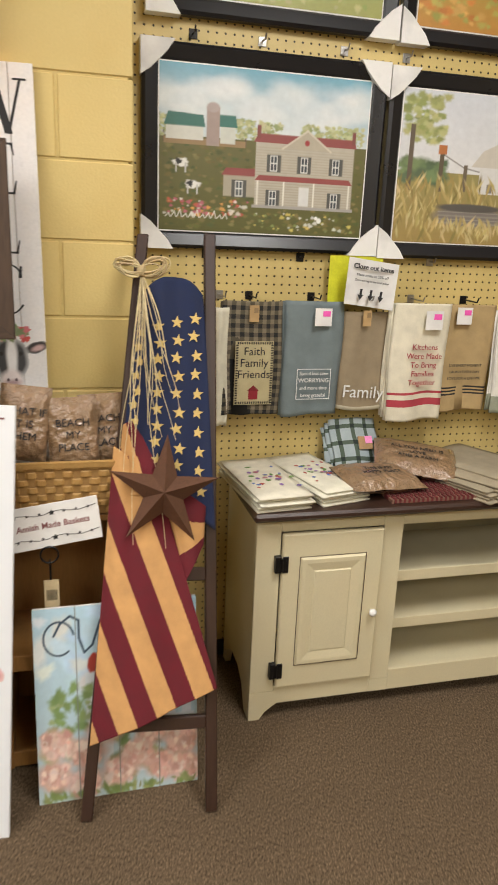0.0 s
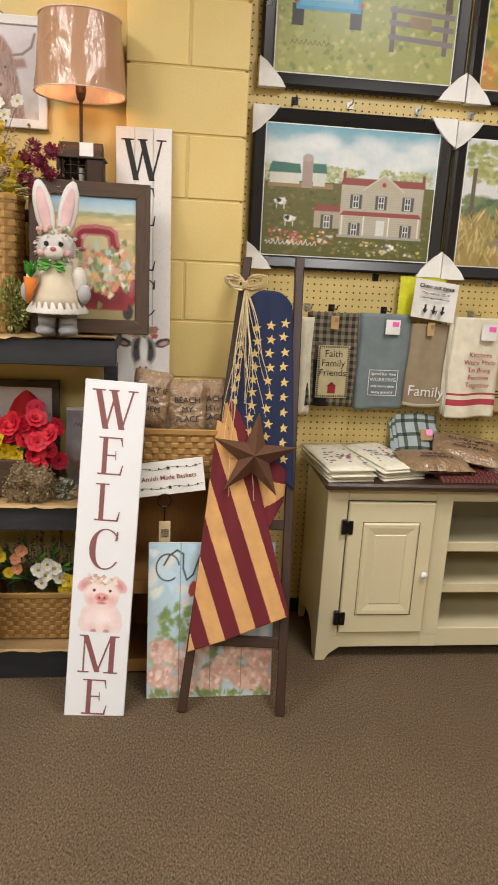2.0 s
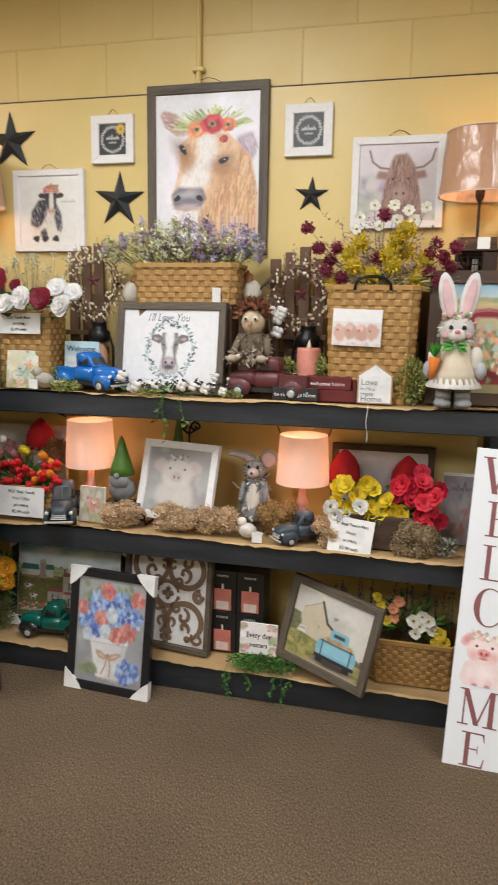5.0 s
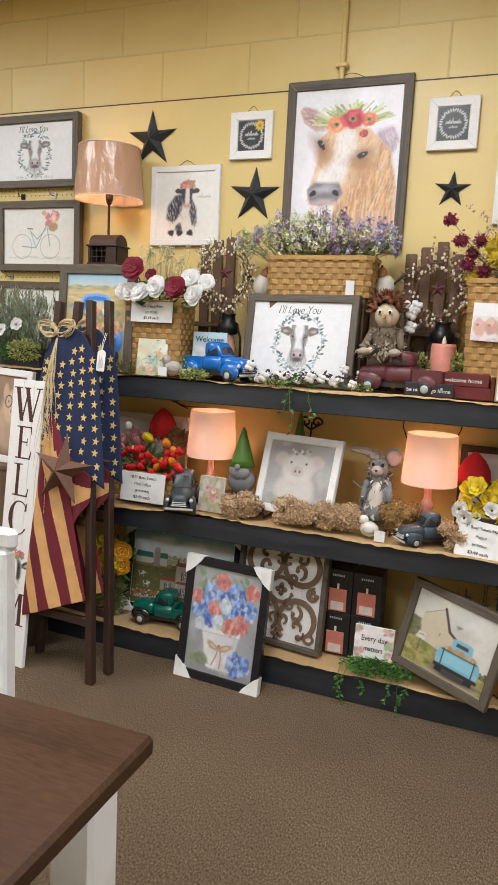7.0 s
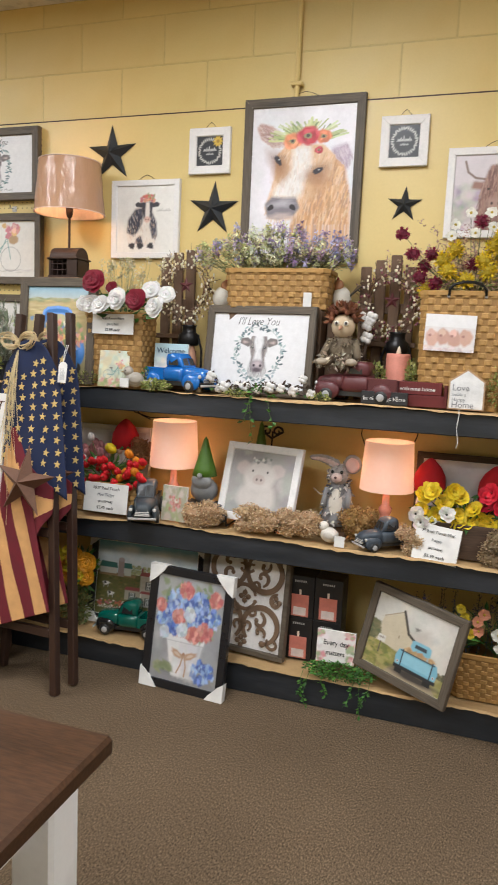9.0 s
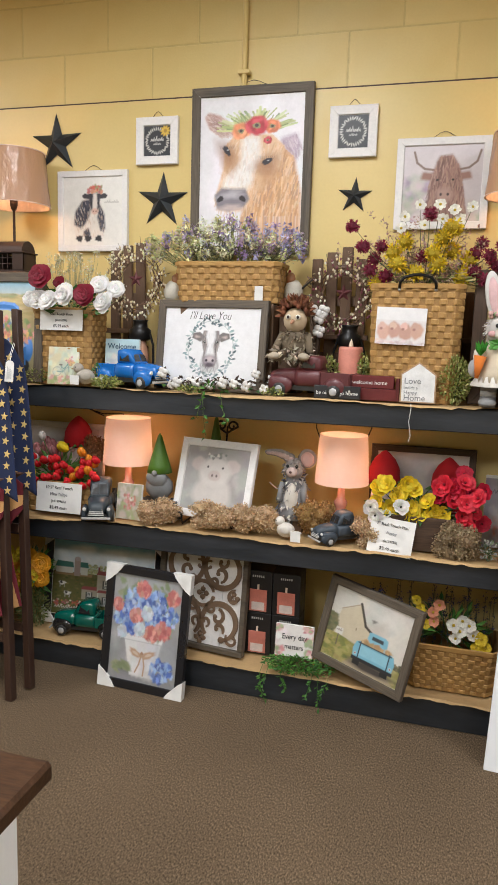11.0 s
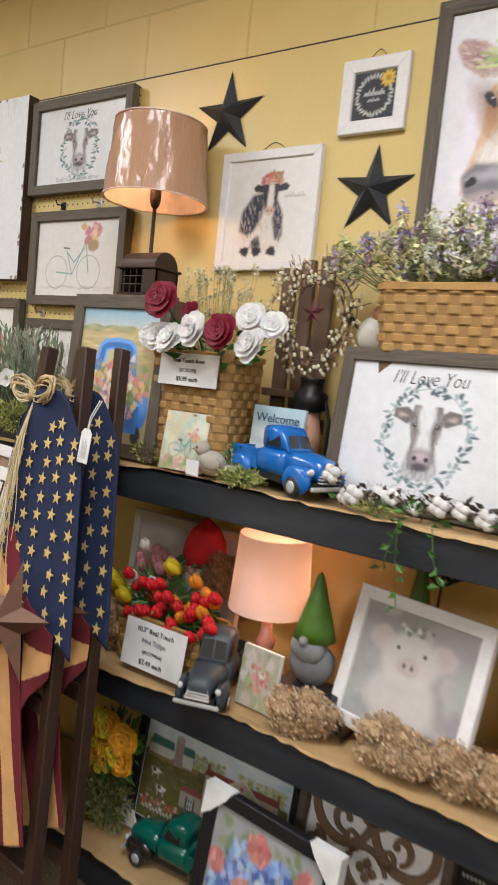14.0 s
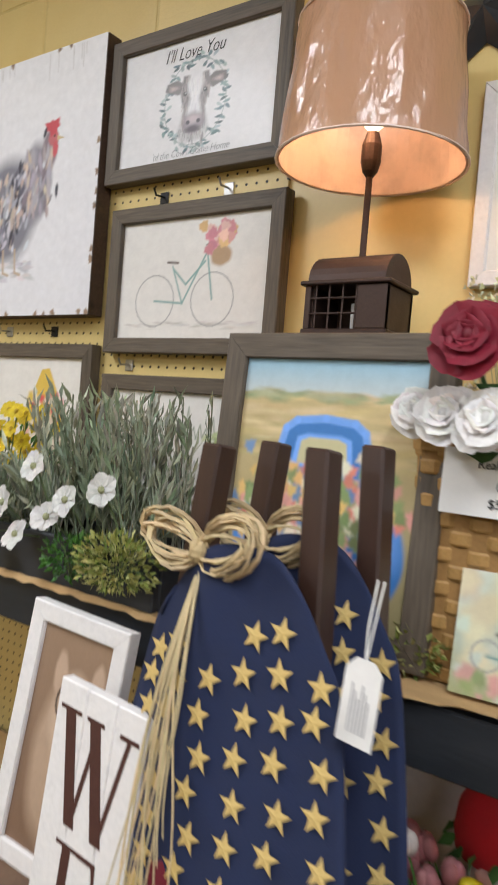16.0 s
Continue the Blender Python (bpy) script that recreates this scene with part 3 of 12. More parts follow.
slab("baseboard", "black rubber baseboard under the pegboard", PIER1, XR, PEGY - 0.006, PEGY + 0.008, 0.0, 0.06, BLACKP, "baseboard")
for tx, ty in TROFFERS:
    e = thing("ceiling_light", (tx, ty, CEIL), "white recessed fluorescent ceiling light panel", "ceiling light", "ceiling lights")
    fr = MB()
    for x0, x1, y0, y1 in ((-0.31, 0.31, -0.62, -0.585), (-0.31, 0.31, 0.585, 0.62), (-0.31, -0.28, -0.585, 0.585), (0.28, 0.31, -0.585, 0.585)):
        fr.box(x0, x1, y0, y1, -0.02, 0.0, b=0.003)
    fr.done("frame", WHITEP, e)
    MB().box(-0.28, 0.28, -0.585, 0.585, -0.012, -0.004).done("diffuser", GLOW, e)


def conduit():
    e = MB()
    e.cyl((-1.545, -0.005, 2.36), (-1.545, -0.005, CEIL), 0.011, n=12)
    e.box(-1.57, -1.52, -0.02, 0.012, 2.42, 2.436, b=0.003)
    tagged(e.done("conduit", WALL), "yellow painted conduit pipe running up the wall", "pipe", kind="structure")


conduit()


# ---- shelf unit ----
SX0, SX1, SF = -3.75, -0.335, -0.377


def kraft_sheet(name, x0, x1, y_back, y_front, z, parent):
    """Paper liner with a torn, curling front edge."""
    mb = MB()
    n = int((x1 - x0) / 0.025)
    r = random.Random(int(z * 1000))
    vs = []
    ph = r.uniform(0, 6)
    for k in range(n + 1):
        x = x0 + (x1 - x0) * k / n
        o = 0.005 * math.sin(x * 4 + ph) + 0.003 * math.sin(x * 11 + ph * 2) + r.uniform(-0.003, 0.003)
        up = 0.004 + 0.004 * math.sin(x * 7 + ph) + r.uniform(0, 0.003)
        vs += [(x, y_back, z + 0.002), (x, y_front + 0.03, z + 0.002), (x, y_front - 0.006 + o * 0.4, z + 0.001 + up), (x, y_front - 0.012 + o * 0.4, z - 0.003 + up + o)]
    fs = [(4 * k + j, 4 * k + 4 + j, 4 * k + 5 + j, 4 * k + 1 + j) for k in range(n) for j in range(3)]
    mb.add(vs, fs)
    return mb.done(name, KRAFT, parent, "brown kraft paper liner with a torn edge")


def shelf_unit():
    e = thing("display_shelf", (0, 0, 0), "long black-painted three-tier wooden display shelf lined with kraft paper", "shelf")
    for z0, z1 in ((1.09, 1.172), (0.545, 0.632), (0.0, 0.108)):
        mb = MB()
        mb.box(SX0, SX1, SF, SF + 0.038, z0, z1, b=0.003)
        mb.done("front_board", BLACKP, e)
        mb = MB()
        mb.box(SX0, SX1 + 0.002, SF + 0.04, -0.03, z1 - 0.03, z1 - 0.001, b=0.002)
        mb.done("shelf_board", BLACKP, e)
        kraft_sheet("paper_liner", SX0 + 0.01, SX1 - 0.005, -0.04, SF, z1, e)
    for x in (SX1 - 0.045, SX0 + 0.002):
        for z0, z1 in ((0.109, 0.544), (0.633, 1.089)):
            for y in ((SF + 0.002, SF + 0.04) if x != SX1 - 0.045 or True else (0, 0),):
                MB().box(x, x + 0.043, SF + 0.09, SF + 0.13, z0, z1, b=0.003).done("post", BLACKP, e)
            MB().box(x, x + 0.043, -0.08, -0.035, z0, z1, b=0.003).done("post", BLACKP, e)


shelf_unit()


# ---- cream cabinet ----
def cabinet():
    e = thing("media_cabinet", (0, 0, 0), "cream painted media cabinet with dark stained top and panel door", "cabinet")
    x0, x1, yf, yb, zt = 0.395, 1.80, -0.29, 0.07, 0.682
    # side with a cut-out foot
    for xs in (x0, x1 - 0.02):
        mb = MB()
        mb.add([(xs + a, y, z) for a in (0, 0.02) for y, z in ((yf + 0.02, 0), (yf + 0.06, 0), (yf + 0.10, 0.07), (yf + 0.16, 0.10), (yb - 0.12, 0.10), (yb - 0.06, 0.07), (yb - 0.03, 0), (yb, 0), (yb, zt), (yf + 0.02, zt))],
               [tuple(range(10)), tuple(range(10, 20))[::-1]] + [(k, 10 + k, 10 + (k + 1) % 10, (k + 1) % 10) for k in range(10)])
        mb.done("side_panel", CREAM, e)
    dx0, dx1, dz0, dz1 = 0.473, 0.790, 0.118, 0.629
    ox0 = 0.857
    mb = MB()
    mb.box(x0, dx0 - 0.003, yf, yf + 0.02, 0.098, zt, b=0.002)
    mb.done("stile", CREAM, e)
    mb = MB()
    mb.box(dx1 + 0.003, ox0, yf, yf + 0.02, 0.098, zt, b=0.002)
    mb.done("stile", CREAM, e)
    mb = MB()
    mb.box(x1 - 0.06, x1, yf, yf + 0.02, 0.098, zt, b=0.002)
    mb.done("stile", CREAM, e)
    MB().box(dx0 - 0.003, dx1 + 0.003, yf + 0.0004, yf + 0.02, dz1 + 0.003, zt, b=0.002).done("top_rail", CREAM, e)
    MB().box(ox0, x1 - 0.06, yf + 0.0004, yf + 0.02, 0.632, zt, b=0.002).done("top_rail", CREAM, e)
    MB().box(dx0 - 0.003, dx1 + 0.003, yf + 0.0004, yf + 0.02, 0.052, dz0 - 0.003, b=0.002).done("bottom_rail", CREAM, e)
    MB().box(ox0, x1 - 0.06, yf + 0.0004, yf + 0.02, 0.052, 0.128, b=0.002).done("bottom_rail", CREAM, e)
    MB().box(dx1 + 0.003, ox0, yf + 0.0006, yf + 0.02, 0.052, 0.098, b=0.001).done("bottom_rail", CREAM, e)
    for a, s in ((x0, 1), (x1, -1)):
        mb = MB()
        mb.prism([(a, 0), (a + s * 0.035, 0), (a + s * 0.05, 0.025), (a + s * 0.087, 0.052), (a + s * 0.087, 0.098), (a, 0.098)], yf, yf + 0.02)
        mb.done("foot", CREAM, e)
    # raised-panel door
    d = MB()
    d.box(dx0, dx1, yf - 0.014, yf + 0.006, dz0, dz1, b=0.004)
    door = d.done("door", CREAM, e)
    fx0, fx1, fz0, fz1 = dx0 + 0.055, dx1 - 0.055, dz0 + 0.075, dz1 - 0.075
    y = yf - 0.014
    mb = MB()
    # moulding ring sloping in, then a raised field
    rings = [(0, 0.0005), (0.006, -0.007), (0.018, -0.007), (0.045, -0.0012), (0.048, -0.0045)]
    vs = []
    for inset, dy in rings:
        vs += [(fx0 + inset, y + dy, fz0 + inset), (fx1 - inset, y + dy, fz0 + inset), (fx1 - inset, y + dy, fz1 - inset), (fx0 + inset, y + dy, fz1 - inset)]
    fs = [(4 * i + k, 4 * i + (k + 1) % 4, 4 * i + 4 + (k + 1) % 4, 4 * i + 4 + k) for i in range(len(rings) - 1) for k in range(4)]
    fs.append(tuple(range(4 * len(rings) - 4, 4 * len(rings))))
    mb.add(vs, fs)
    mb.done("raised_panel", CREAM, door)
    glaze = MB()
    for a0, a1, c0, c1 in ((fx0 - 0.002, fx1 + 0.002, fz0 - 0.002, fz0), (fx0 - 0.002, fx1 + 0.002, fz1, fz1 + 0.002), (fx0 - 0.002, fx0, fz0, fz1), (fx1, fx1 + 0.002, fz0, fz1)):
        glaze.box(a0, a1, y - 0.0008, y + 0.001, c0, c1)
    glaze.done("glaze_line", RUSTWOOD, door, "dark worn glaze in the moulding")
    MB().lathe([(0.004, 0), (0.006, 0.008), (0.011, 0.012), (0.0125, 0.018), (0.009, 0.024), (0.001, 0.026)], 14, m=pose(dx1 - 0.022, yf - 0.0135, 0.358, 90)).done("knob", WHITEP, door, "cream round wooden knob", smooth=True)
    for z in (0.535, 0.178):
        mb = MB()
        for s in (-1, 1):
            mb.box(dx0 - 0.002 + s * 0.011 - 0.009, dx0 - 0.002 + s * 0.011 + 0.009, yf - 0.0175, yf - 0.0142 if s > 0 else yf - 0.0005, z - 0.026, z + 0.026, b=0.001)
            for k in (-1, 1):
                mb.ell((dx0 - 0.002 + s * 0.011, yf - 0.0182, z + k * 0.015), (0.003, 0.0015, 0.003), nu=6, nv=4)
        mb.cyl((dx0 - 0.002, yf - 0.018, z - 0.02), (dx0 - 0.002, yf - 0.018, z + 0.02), 0.004, n=8)
        mb.done("hinge", BLACKM, e, "black iron hinge")
    # top with a rounded edge, shelves, back
    MB().box(x0 - 0.022, x1 + 0.022, yf - 0.05, yb + 0.005, zt + 0.001, zt + 0.026, b=0.008).done("tabletop", DKWOOD, e, "dark stained wooden top")
    for z in (0.118, 0.284, 0.450):
        MB().box(ox0 - 0.04, x1 - 0.021, yf + 0.021, yb - 0.012, z - 0.02, z, b=0.001).done("shelf", CREAM, e)
    for z in (0.284, 0.450):
        MB().box(ox0, x1 - 0.061, yf + 0.0205, yf + 0.034, z - 0.0195, z + 0.016, b=0.001).done("shelf_lip", CREAM, e)
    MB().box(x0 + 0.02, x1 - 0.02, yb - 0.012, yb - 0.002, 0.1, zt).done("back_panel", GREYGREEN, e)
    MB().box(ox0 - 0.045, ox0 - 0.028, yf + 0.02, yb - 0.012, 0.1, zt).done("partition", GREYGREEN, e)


cabinet()


# ---- pictures on the walls ----
def at_wall(x, z, y, tilt=0.0, turn=0.0):
    """A picture plane whose lower left corner is at x, z; tilt leans its top back, turn spins it in the picture plane."""
    return Matrix.Translation((x, y, z)) @ pose(0, 0, 0, -tilt, 0, 0) @ FACE @ pose(0, 0, 0, 0, 0, turn)


def house_painting(w, h):
    a = Art(w, h)
    a.fade(0.55, 1.0, (0.62, 0.66, 0.66), (0.16, 0.38, 0.50))
    for cx, cy in ((0.10, 0.80), (0.30, 0.86), (0.45, 0.76), (0.62, 0.84), (0.78, 0.76), (0.92, 0.84), (0.2, 0.70), (0.55, 0.70)):
        for _ in range(26):
            a.disc(cx + rnd.gauss(0, 0.06), cy + rnd.gauss(0, 0.03), 0.05, 0.04, jit(rnd.choice([(0.72, 0.75, 0.75), (0.58, 0.66, 0.69), (0.80, 0.80, 0.78), (0.50, 0.60, 0.65)]), 0.05), 8, 0.1, 0, 0.9, 0.45)
    a.fade(0.0, 0.58, (0.10, 0.10, 0.025), (0.14, 0.13, 0.045))
    a.dabs(0.02, 0.02, 0.98, 0.54, 520, 0.012, 0.010, [(0.12, 0.12, 0.03), (0.16, 0.13, 0.04), (0.08, 0.10, 0.03), (0.20, 0.17, 0.06)], 0.3)
    for x in (0.4, 0.52, 0.72, 0.84, 0.02, 0.93):
        a.rect(x - 0.004, 0.54, x + 0.004, 0.62, (0.12, 0.08, 0.05))
        a.dabs(x - 0.05, 0.58, x + 0.05, 0.70, 80, 0.008, 0.010, [(0.40, 0.42, 0.20), (0.30, 0.34, 0.15), (0.50, 0.50, 0.28)])
    a.rect(0.02, 0.53, 0.40, 0.57, (0.30, 0.20, 0.10))
    a.rect(0.03, 0.56, 0.20, 0.64, (0.62, 0.62, 0.56))
    a.shape([(0.02, 0.64), (0.21, 0.64), (0.20, 0.71), (0.04, 0.72)], (0.05, 0.16, 0.13))
    a.rect(0.28, 0.55, 0.35, 0.66, (0.58, 0.60, 0.54))
    a.shape([(0.26, 0.65), (0.36, 0.65), (0.35, 0.72), (0.27, 0.72)], (0.05, 0.17, 0.14))
    a.rect(0.215, 0.53, 0.275, 0.76, (0.36, 0.28, 0.25))
    a.disc(0.245, 0.76, 0.03, 0.03, (0.42, 0.35, 0.33))
    # main house
    a.rect(0.45, 0.18, 0.94, 0.58, (0.46, 0.42, 0.34))
    for k in range(22):
        a.line([(0.45, 0.19 + 0.017 * k), (0.94, 0.19 + 0.017 * k)], 0.0012, (0.30, 0.26, 0.19), 0.6)
    a.shape([(0.44, 0.575), (0.95, 0.575), (0.94, 0.63), (0.46, 0.63)], (0.27, 0.07, 0.065))
    a.shape([(0.59, 0.55), (0.81, 0.55), (0.70, 0.66)], (0.44, 0.39, 0.30))
    a.line([(0.58, 0.545), (0.70, 0.665), (0.82, 0.545)], 0.005, (0.60, 0.55, 0.44))
    a.disc(0.70, 0.59, 0.012, 0.018, (0.36, 0.05, 0.05))
    for x in (0.455, 0.925):
        a.rect(x, 0.60, x + 0.018, 0.68, (0.22, 0.07, 0.06))
    a.rect(0.30, 0.23, 0.45, 0.37, (0.38, 0.34, 0.26))
    a.shape([(0.29, 0.36), (0.45, 0.36), (0.45, 0.41), (0.31, 0.405)], (0.27, 0.07, 0.065))
    a.shape([(0.45, 0.34), (0.94, 0.34), (0.92, 0.375), (0.47, 0.375)], (0.29, 0.07, 0.065))
    for x, y in ((0.54, 0.45), (0.69, 0.45), (0.85, 0.45), (0.54, 0.23), (0.85, 0.23), (0.375, 0.28)):
        a.rect(x - 0.035, y - 0.055, x + 0.035, y + 0.055, (0.09, 0.09, 0.08))
        a.rect(x - 0.018, y - 0.05, x + 0.018, y + 0.05, (0.72, 0.72, 0.68))
        for k in (-1, 1):
            for j in (-1, 1):
                a.rect(x + k * 0.008 - 0.006, y + j * 0.024 - 0.02, x + k * 0.008 + 0.006, y + j * 0.024 + 0.02, (0.06, 0.07, 0.08))
    a.rect(0.67, 0.19, 0.72, 0.31, (0.66, 0.66, 0.64))
    for x in (0.46, 0.59, 0.74, 0.92):
        a.rect(x, 0.18, x + 0.008, 0.34, (0.72, 0.70, 0.62))
    a.rect(0.44, 0.165, 0.95, 0.185, (0.36, 0.34, 0.32))
    for x, y in ((0.10, 0.42), (0.155, 0.29)):
        a.disc(x, y, 0.035, 0.025, (0.75, 0.74, 0.70), 10, 0.2)
        a.disc(x - 0.012, y + 0.005, 0.014, 0.018, (0.03, 0.03, 0.03), 8, 0.3)
        a.rect(x - 0.025, y - 0.06, x - 0.018, y, (0.5, 0.5, 0.48))
        a.rect(x + 0.018, y - 0.06, x + 0.025, y, (0.5, 0.5, 0.48))
    a.dabs(0.02, 0.10, 0.42, 0.20, 70, 0.008, 0.009, [(0.50, 0.10, 0.06), (0.60, 0.30, 0.08), (0.65, 0.62, 0.52), (0.45, 0.12, 0.16)])
    a.dabs(0.45, 0.02, 0.97, 0.14, 45, 0.008, 0.008, [(0.20, 0.24, 0.08), (0.55, 0.45, 0.12), (0.55, 0.55, 0.50)])
    for k in range(11):
        a.line([(0.03 + k * 0.027, 0.085), (0.045 + k * 0.027, 0.105 + 0.012 * (k % 3)), (0.052 + k * 0.027, 0.085)], 0.0022, (0.75, 0.74, 0.68))
    a.disc(0.78, 0.10, 0.012, 0.018, (0.8, 0.8, 0.78))
    a.disc(0.765, 0.115, 0.009, 0.012, (0.8, 0.8, 0.78))
    return a


def barn_painting(w, h):
    a = Art(w, h)
    a.fade(0.4, 1.0, (0.70, 0.69, 0.68), (0.62, 0.65, 0.70))
    a.fade(0.0, 0.48, (0.34, 0.24, 0.08), (0.30, 0.26, 0.10))
    a.dabs(0.0, 0.42, 0.25, 0.55, 50, 0.03, 0.03, [(0.10, 0.15, 0.08), (0.16, 0.22, 0.10)])
    a.dabs(0.02, 0.68, 0.24, 0.97, 90, 0.02, 0.02, [(0.35, 0.37, 0.14), (0.26, 0.30, 0.10), (0.45, 0.45, 0.2)])
    a.rect(0.05, 0.35, 0.075, 0.78, (0.13, 0.10, 0.07))
    a.rect(0.22, 0.35, 0.245, 0.62, (0.12, 0.09, 0.06))
    a.rect(0.21, 0.60, 0.255, 0.66, (0.45, 0.16, 0.05))
    a.line([(0.24, 0.60), (0.36, 0.52), (0.45, 0.5)], 0.003, (0.1, 0.08, 0.06))
    a.rect(0.36, 0.36, 0.38, 0.54, (0.14, 0.11, 0.08))
    a.rect(0.45, 0.35, 0.98, 0.55, (0.66, 0.65, 0.63))
    a.shape([(0.40, 0.53), (0.46, 0.64), (0.55, 0.70), (1.0, 0.72), (1.0, 0.53)], (0.58, 0.54, 0.47))
    for x in (0.5, 0.6, 0.7):
        a.rect(x, 0.36, x + 0.03, 0.42, (0.2, 0.19, 0.18))
    a.dabs(0.0, 0.02, 1.0, 0.42, 330, 0.006, 0.045, [(0.48, 0.37, 0.14), (0.36, 0.26, 0.09), (0.56, 0.46, 0.22), (0.24, 0.19, 0.06)], 0.5)
    a.disc(0.42, 0.19, 0.20, 0.075, (0.20, 0.18, 0.16))
    for k in range(4):
        a.rect(0.24, 0.14 + 0.025 * k, 0.60, 0.147 + 0.025 * k, (0.30, 0.27, 0.24))
    a.disc(0.42, 0.25, 0.19, 0.028, (0.10, 0.09, 0.08))
    a.dabs(0.2, 0.08, 0.65, 0.16, 60, 0.006, 0.03, [(0.48, 0.37, 0.14), (0.56, 0.46, 0.22)], 0.5)
    return a


def truck_dog_painting(w, h):
    a = Art(w, h)
    a.fade(0.68, 1.0, (0.62, 0.66, 0.64), (0.40, 0.52, 0.60))
    a.dabs(0.0, 0.70, 1.0, 0.80, 110, 0.03, 0.025, [(0.16, 0.22, 0.08), (0.22, 0.28, 0.10), (0.10, 0.15, 0.06)])
    a.fade(0.0, 0.72, (0.34, 0.35, 0.10), (0.30, 0.33, 0.12))
    a.dabs(0.02, 0.02, 0.98, 0.66, 260, 0.012, 0.018, [(0.40, 0.40, 0.13), (0.28, 0.32, 0.09), (0.46, 0.44, 0.18), (0.22, 0.27, 0.08)], 0.6)
    for x in (0.06, 0.95):
        a.shape([(x - 0.02, 0.5), (x + 0.02, 0.5), (x + 0.012, 0.98), (x - 0.012, 0.98)], (0.10, 0.07, 0.05))
    a.rect(0.62, 0.74, 0.66, 0.92, (0.5, 0.46, 0.42))
    a.shape([(0.66, 0.72), (0.82, 0.72), (0.80, 0.80), (0.74, 0.84), (0.68, 0.80)], (0.20, 0.07, 0.05))
    a.disc(0.66, 0.62, 0.15, 0.02, (0.55, 0.56, 0.52), 14, 0.3)
    # pickup from behind
    for x in (0.11, 0.43):
        a.rect(x - 0.03, 0.33, x + 0.035, 0.48, (0.03, 0.03, 0.03))
    a.rect(0.10, 0.44, 0.46, 0.62, (0.06, 0.30, 0.52))
    a.rect(0.12, 0.47, 0.44, 0.60, (0.10, 0.38, 0.62))
    a.rect(0.15, 0.51, 0.41, 0.56, (0.20, 0.45, 0.60))
    a.shape([(0.13, 0.62), (0.43, 0.62), (0.40, 0.86), (0.35, 0.90), (0.2, 0.90), (0.15, 0.86)], (0.07, 0.33, 0.56))
    a.shape([(0.18, 0.68), (0.38, 0.68), (0.36, 0.84), (0.2, 0.84)], (0.30, 0.42, 0.40))
    a.disc(0.20, 0.70, 0.035, 0.09, (0.50, 0.26, 0.08))
    a.disc(0.20, 0.80, 0.035, 0.04, (0.55, 0.30, 0.10))
    for x in (0.10, 0.46):
        for y in (0.5, 0.57):
            a.disc(x, y, 0.013, 0.018, (0.40, 0.03, 0.03))
    for x in (0.63, 0.93):
        a.rect(x, 0.20, x + 0.028, 0.52, (0.14, 0.12, 0.13))
    for y in (0.27, 0.37, 0.46):
        a.shape([(0.62, y + 0.02), (0.99, y - 0.01), (0.99, y + 0.03), (0.62, y + 0.055)], (0.20, 0.17, 0.18))
    a.shape([(0.74, 0.38), (0.86, 0.37), (0.86, 0.45), (0.74, 0.46)], (0.28, 0.20, 0.12))
    for k in range(9):
        a.line([(0.08 + k * 0.025, 0.20), (0.09 + k * 0.025, 0.225 + 0.01 * (k % 2)), (0.1 + k * 0.025, 0.2)], 0.002, (0.08, 0.08, 0.04))
    return a


def autumn_painting(w, h):
    a = Art(w, h)
    a.fade(0.5, 1.0, (0.45, 0.55, 0.6), (0.3, 0.45, 0.6))
    a.fade(0.0, 0.5, (0.50, 0.24, 0.05), (0.40, 0.36, 0.08))
    a.rect(0.35, 0.30, 0.98, 0.72, (0.42, 0.03, 0.03))
    a.shape([(0.30, 0.70), (1, 0.70), (0.9, 0.88), (0.42, 0.88)], (0.16, 0.15, 0.15))
    a.dabs(0.0, 0.30, 0.36, 0.96, 260, 0.03, 0.035, [(0.50, 0.42, 0.04), (0.34, 0.36, 0.05), (0.58, 0.50, 0.08), (0.22, 0.28, 0.05)])
    a.dabs(0.0, 0.02, 1.0, 0.26, 140, 0.02, 0.016, [(0.55, 0.22, 0.05), (0.48, 0.40, 0.10), (0.36, 0.34, 0.08), (0.6, 0.36, 0.1)])
    return a


FW, FH, FRAIL = 0.731, 0.545, 0.05
for x, z, art, label in ((0.104, 1.41, house_painting, "black framed farmhouse painting with white cardboard corner guards"),
                         (0.846, 1.405, barn_painting, "black framed old white barn painting with cardboard corners"),
                         (0.118, 2.022, truck_dog_painting, "black framed blue pickup and dog painting with cardboard corners"),
                         (0.863, 2.018, autumn_painting, "black framed autumn red barn painting with cardboard corners")):
    e = framed("farm_picture", label, at_wall(x, z, PEGY - 0.004), FW, FH, FRAIL, BLACKF, art(FW - 2 * FRAIL, FH - 2 * FRAIL), 0.034, "paintings on the pegboard", round_rail=True)
    corner_guards(e, FW, FH, 0.034, 0.095)


def peg_hook(x, z, reach=0.11, y=None):
    y = PEGY if y is None else y
    mb = MB()
    mb.tube([(x, y + 0.004, z), (x, y - 0.012, z), (x, y - reach, z - 0.002), (x, y - reach - 0.008, z + 0.012)], 0.0024, 6)
    mb.box(x - 0.012, x + 0.012, y - 0.004, y - 0.0005, z - 0.014, z + 0.012, b=0.001)
    tagged(mb.done("peg_hook", BLACKM if rnd.random() < 0.5 else STEEL), "bent wire peg hook in the pegboard", "hook", "pegboard hooks")


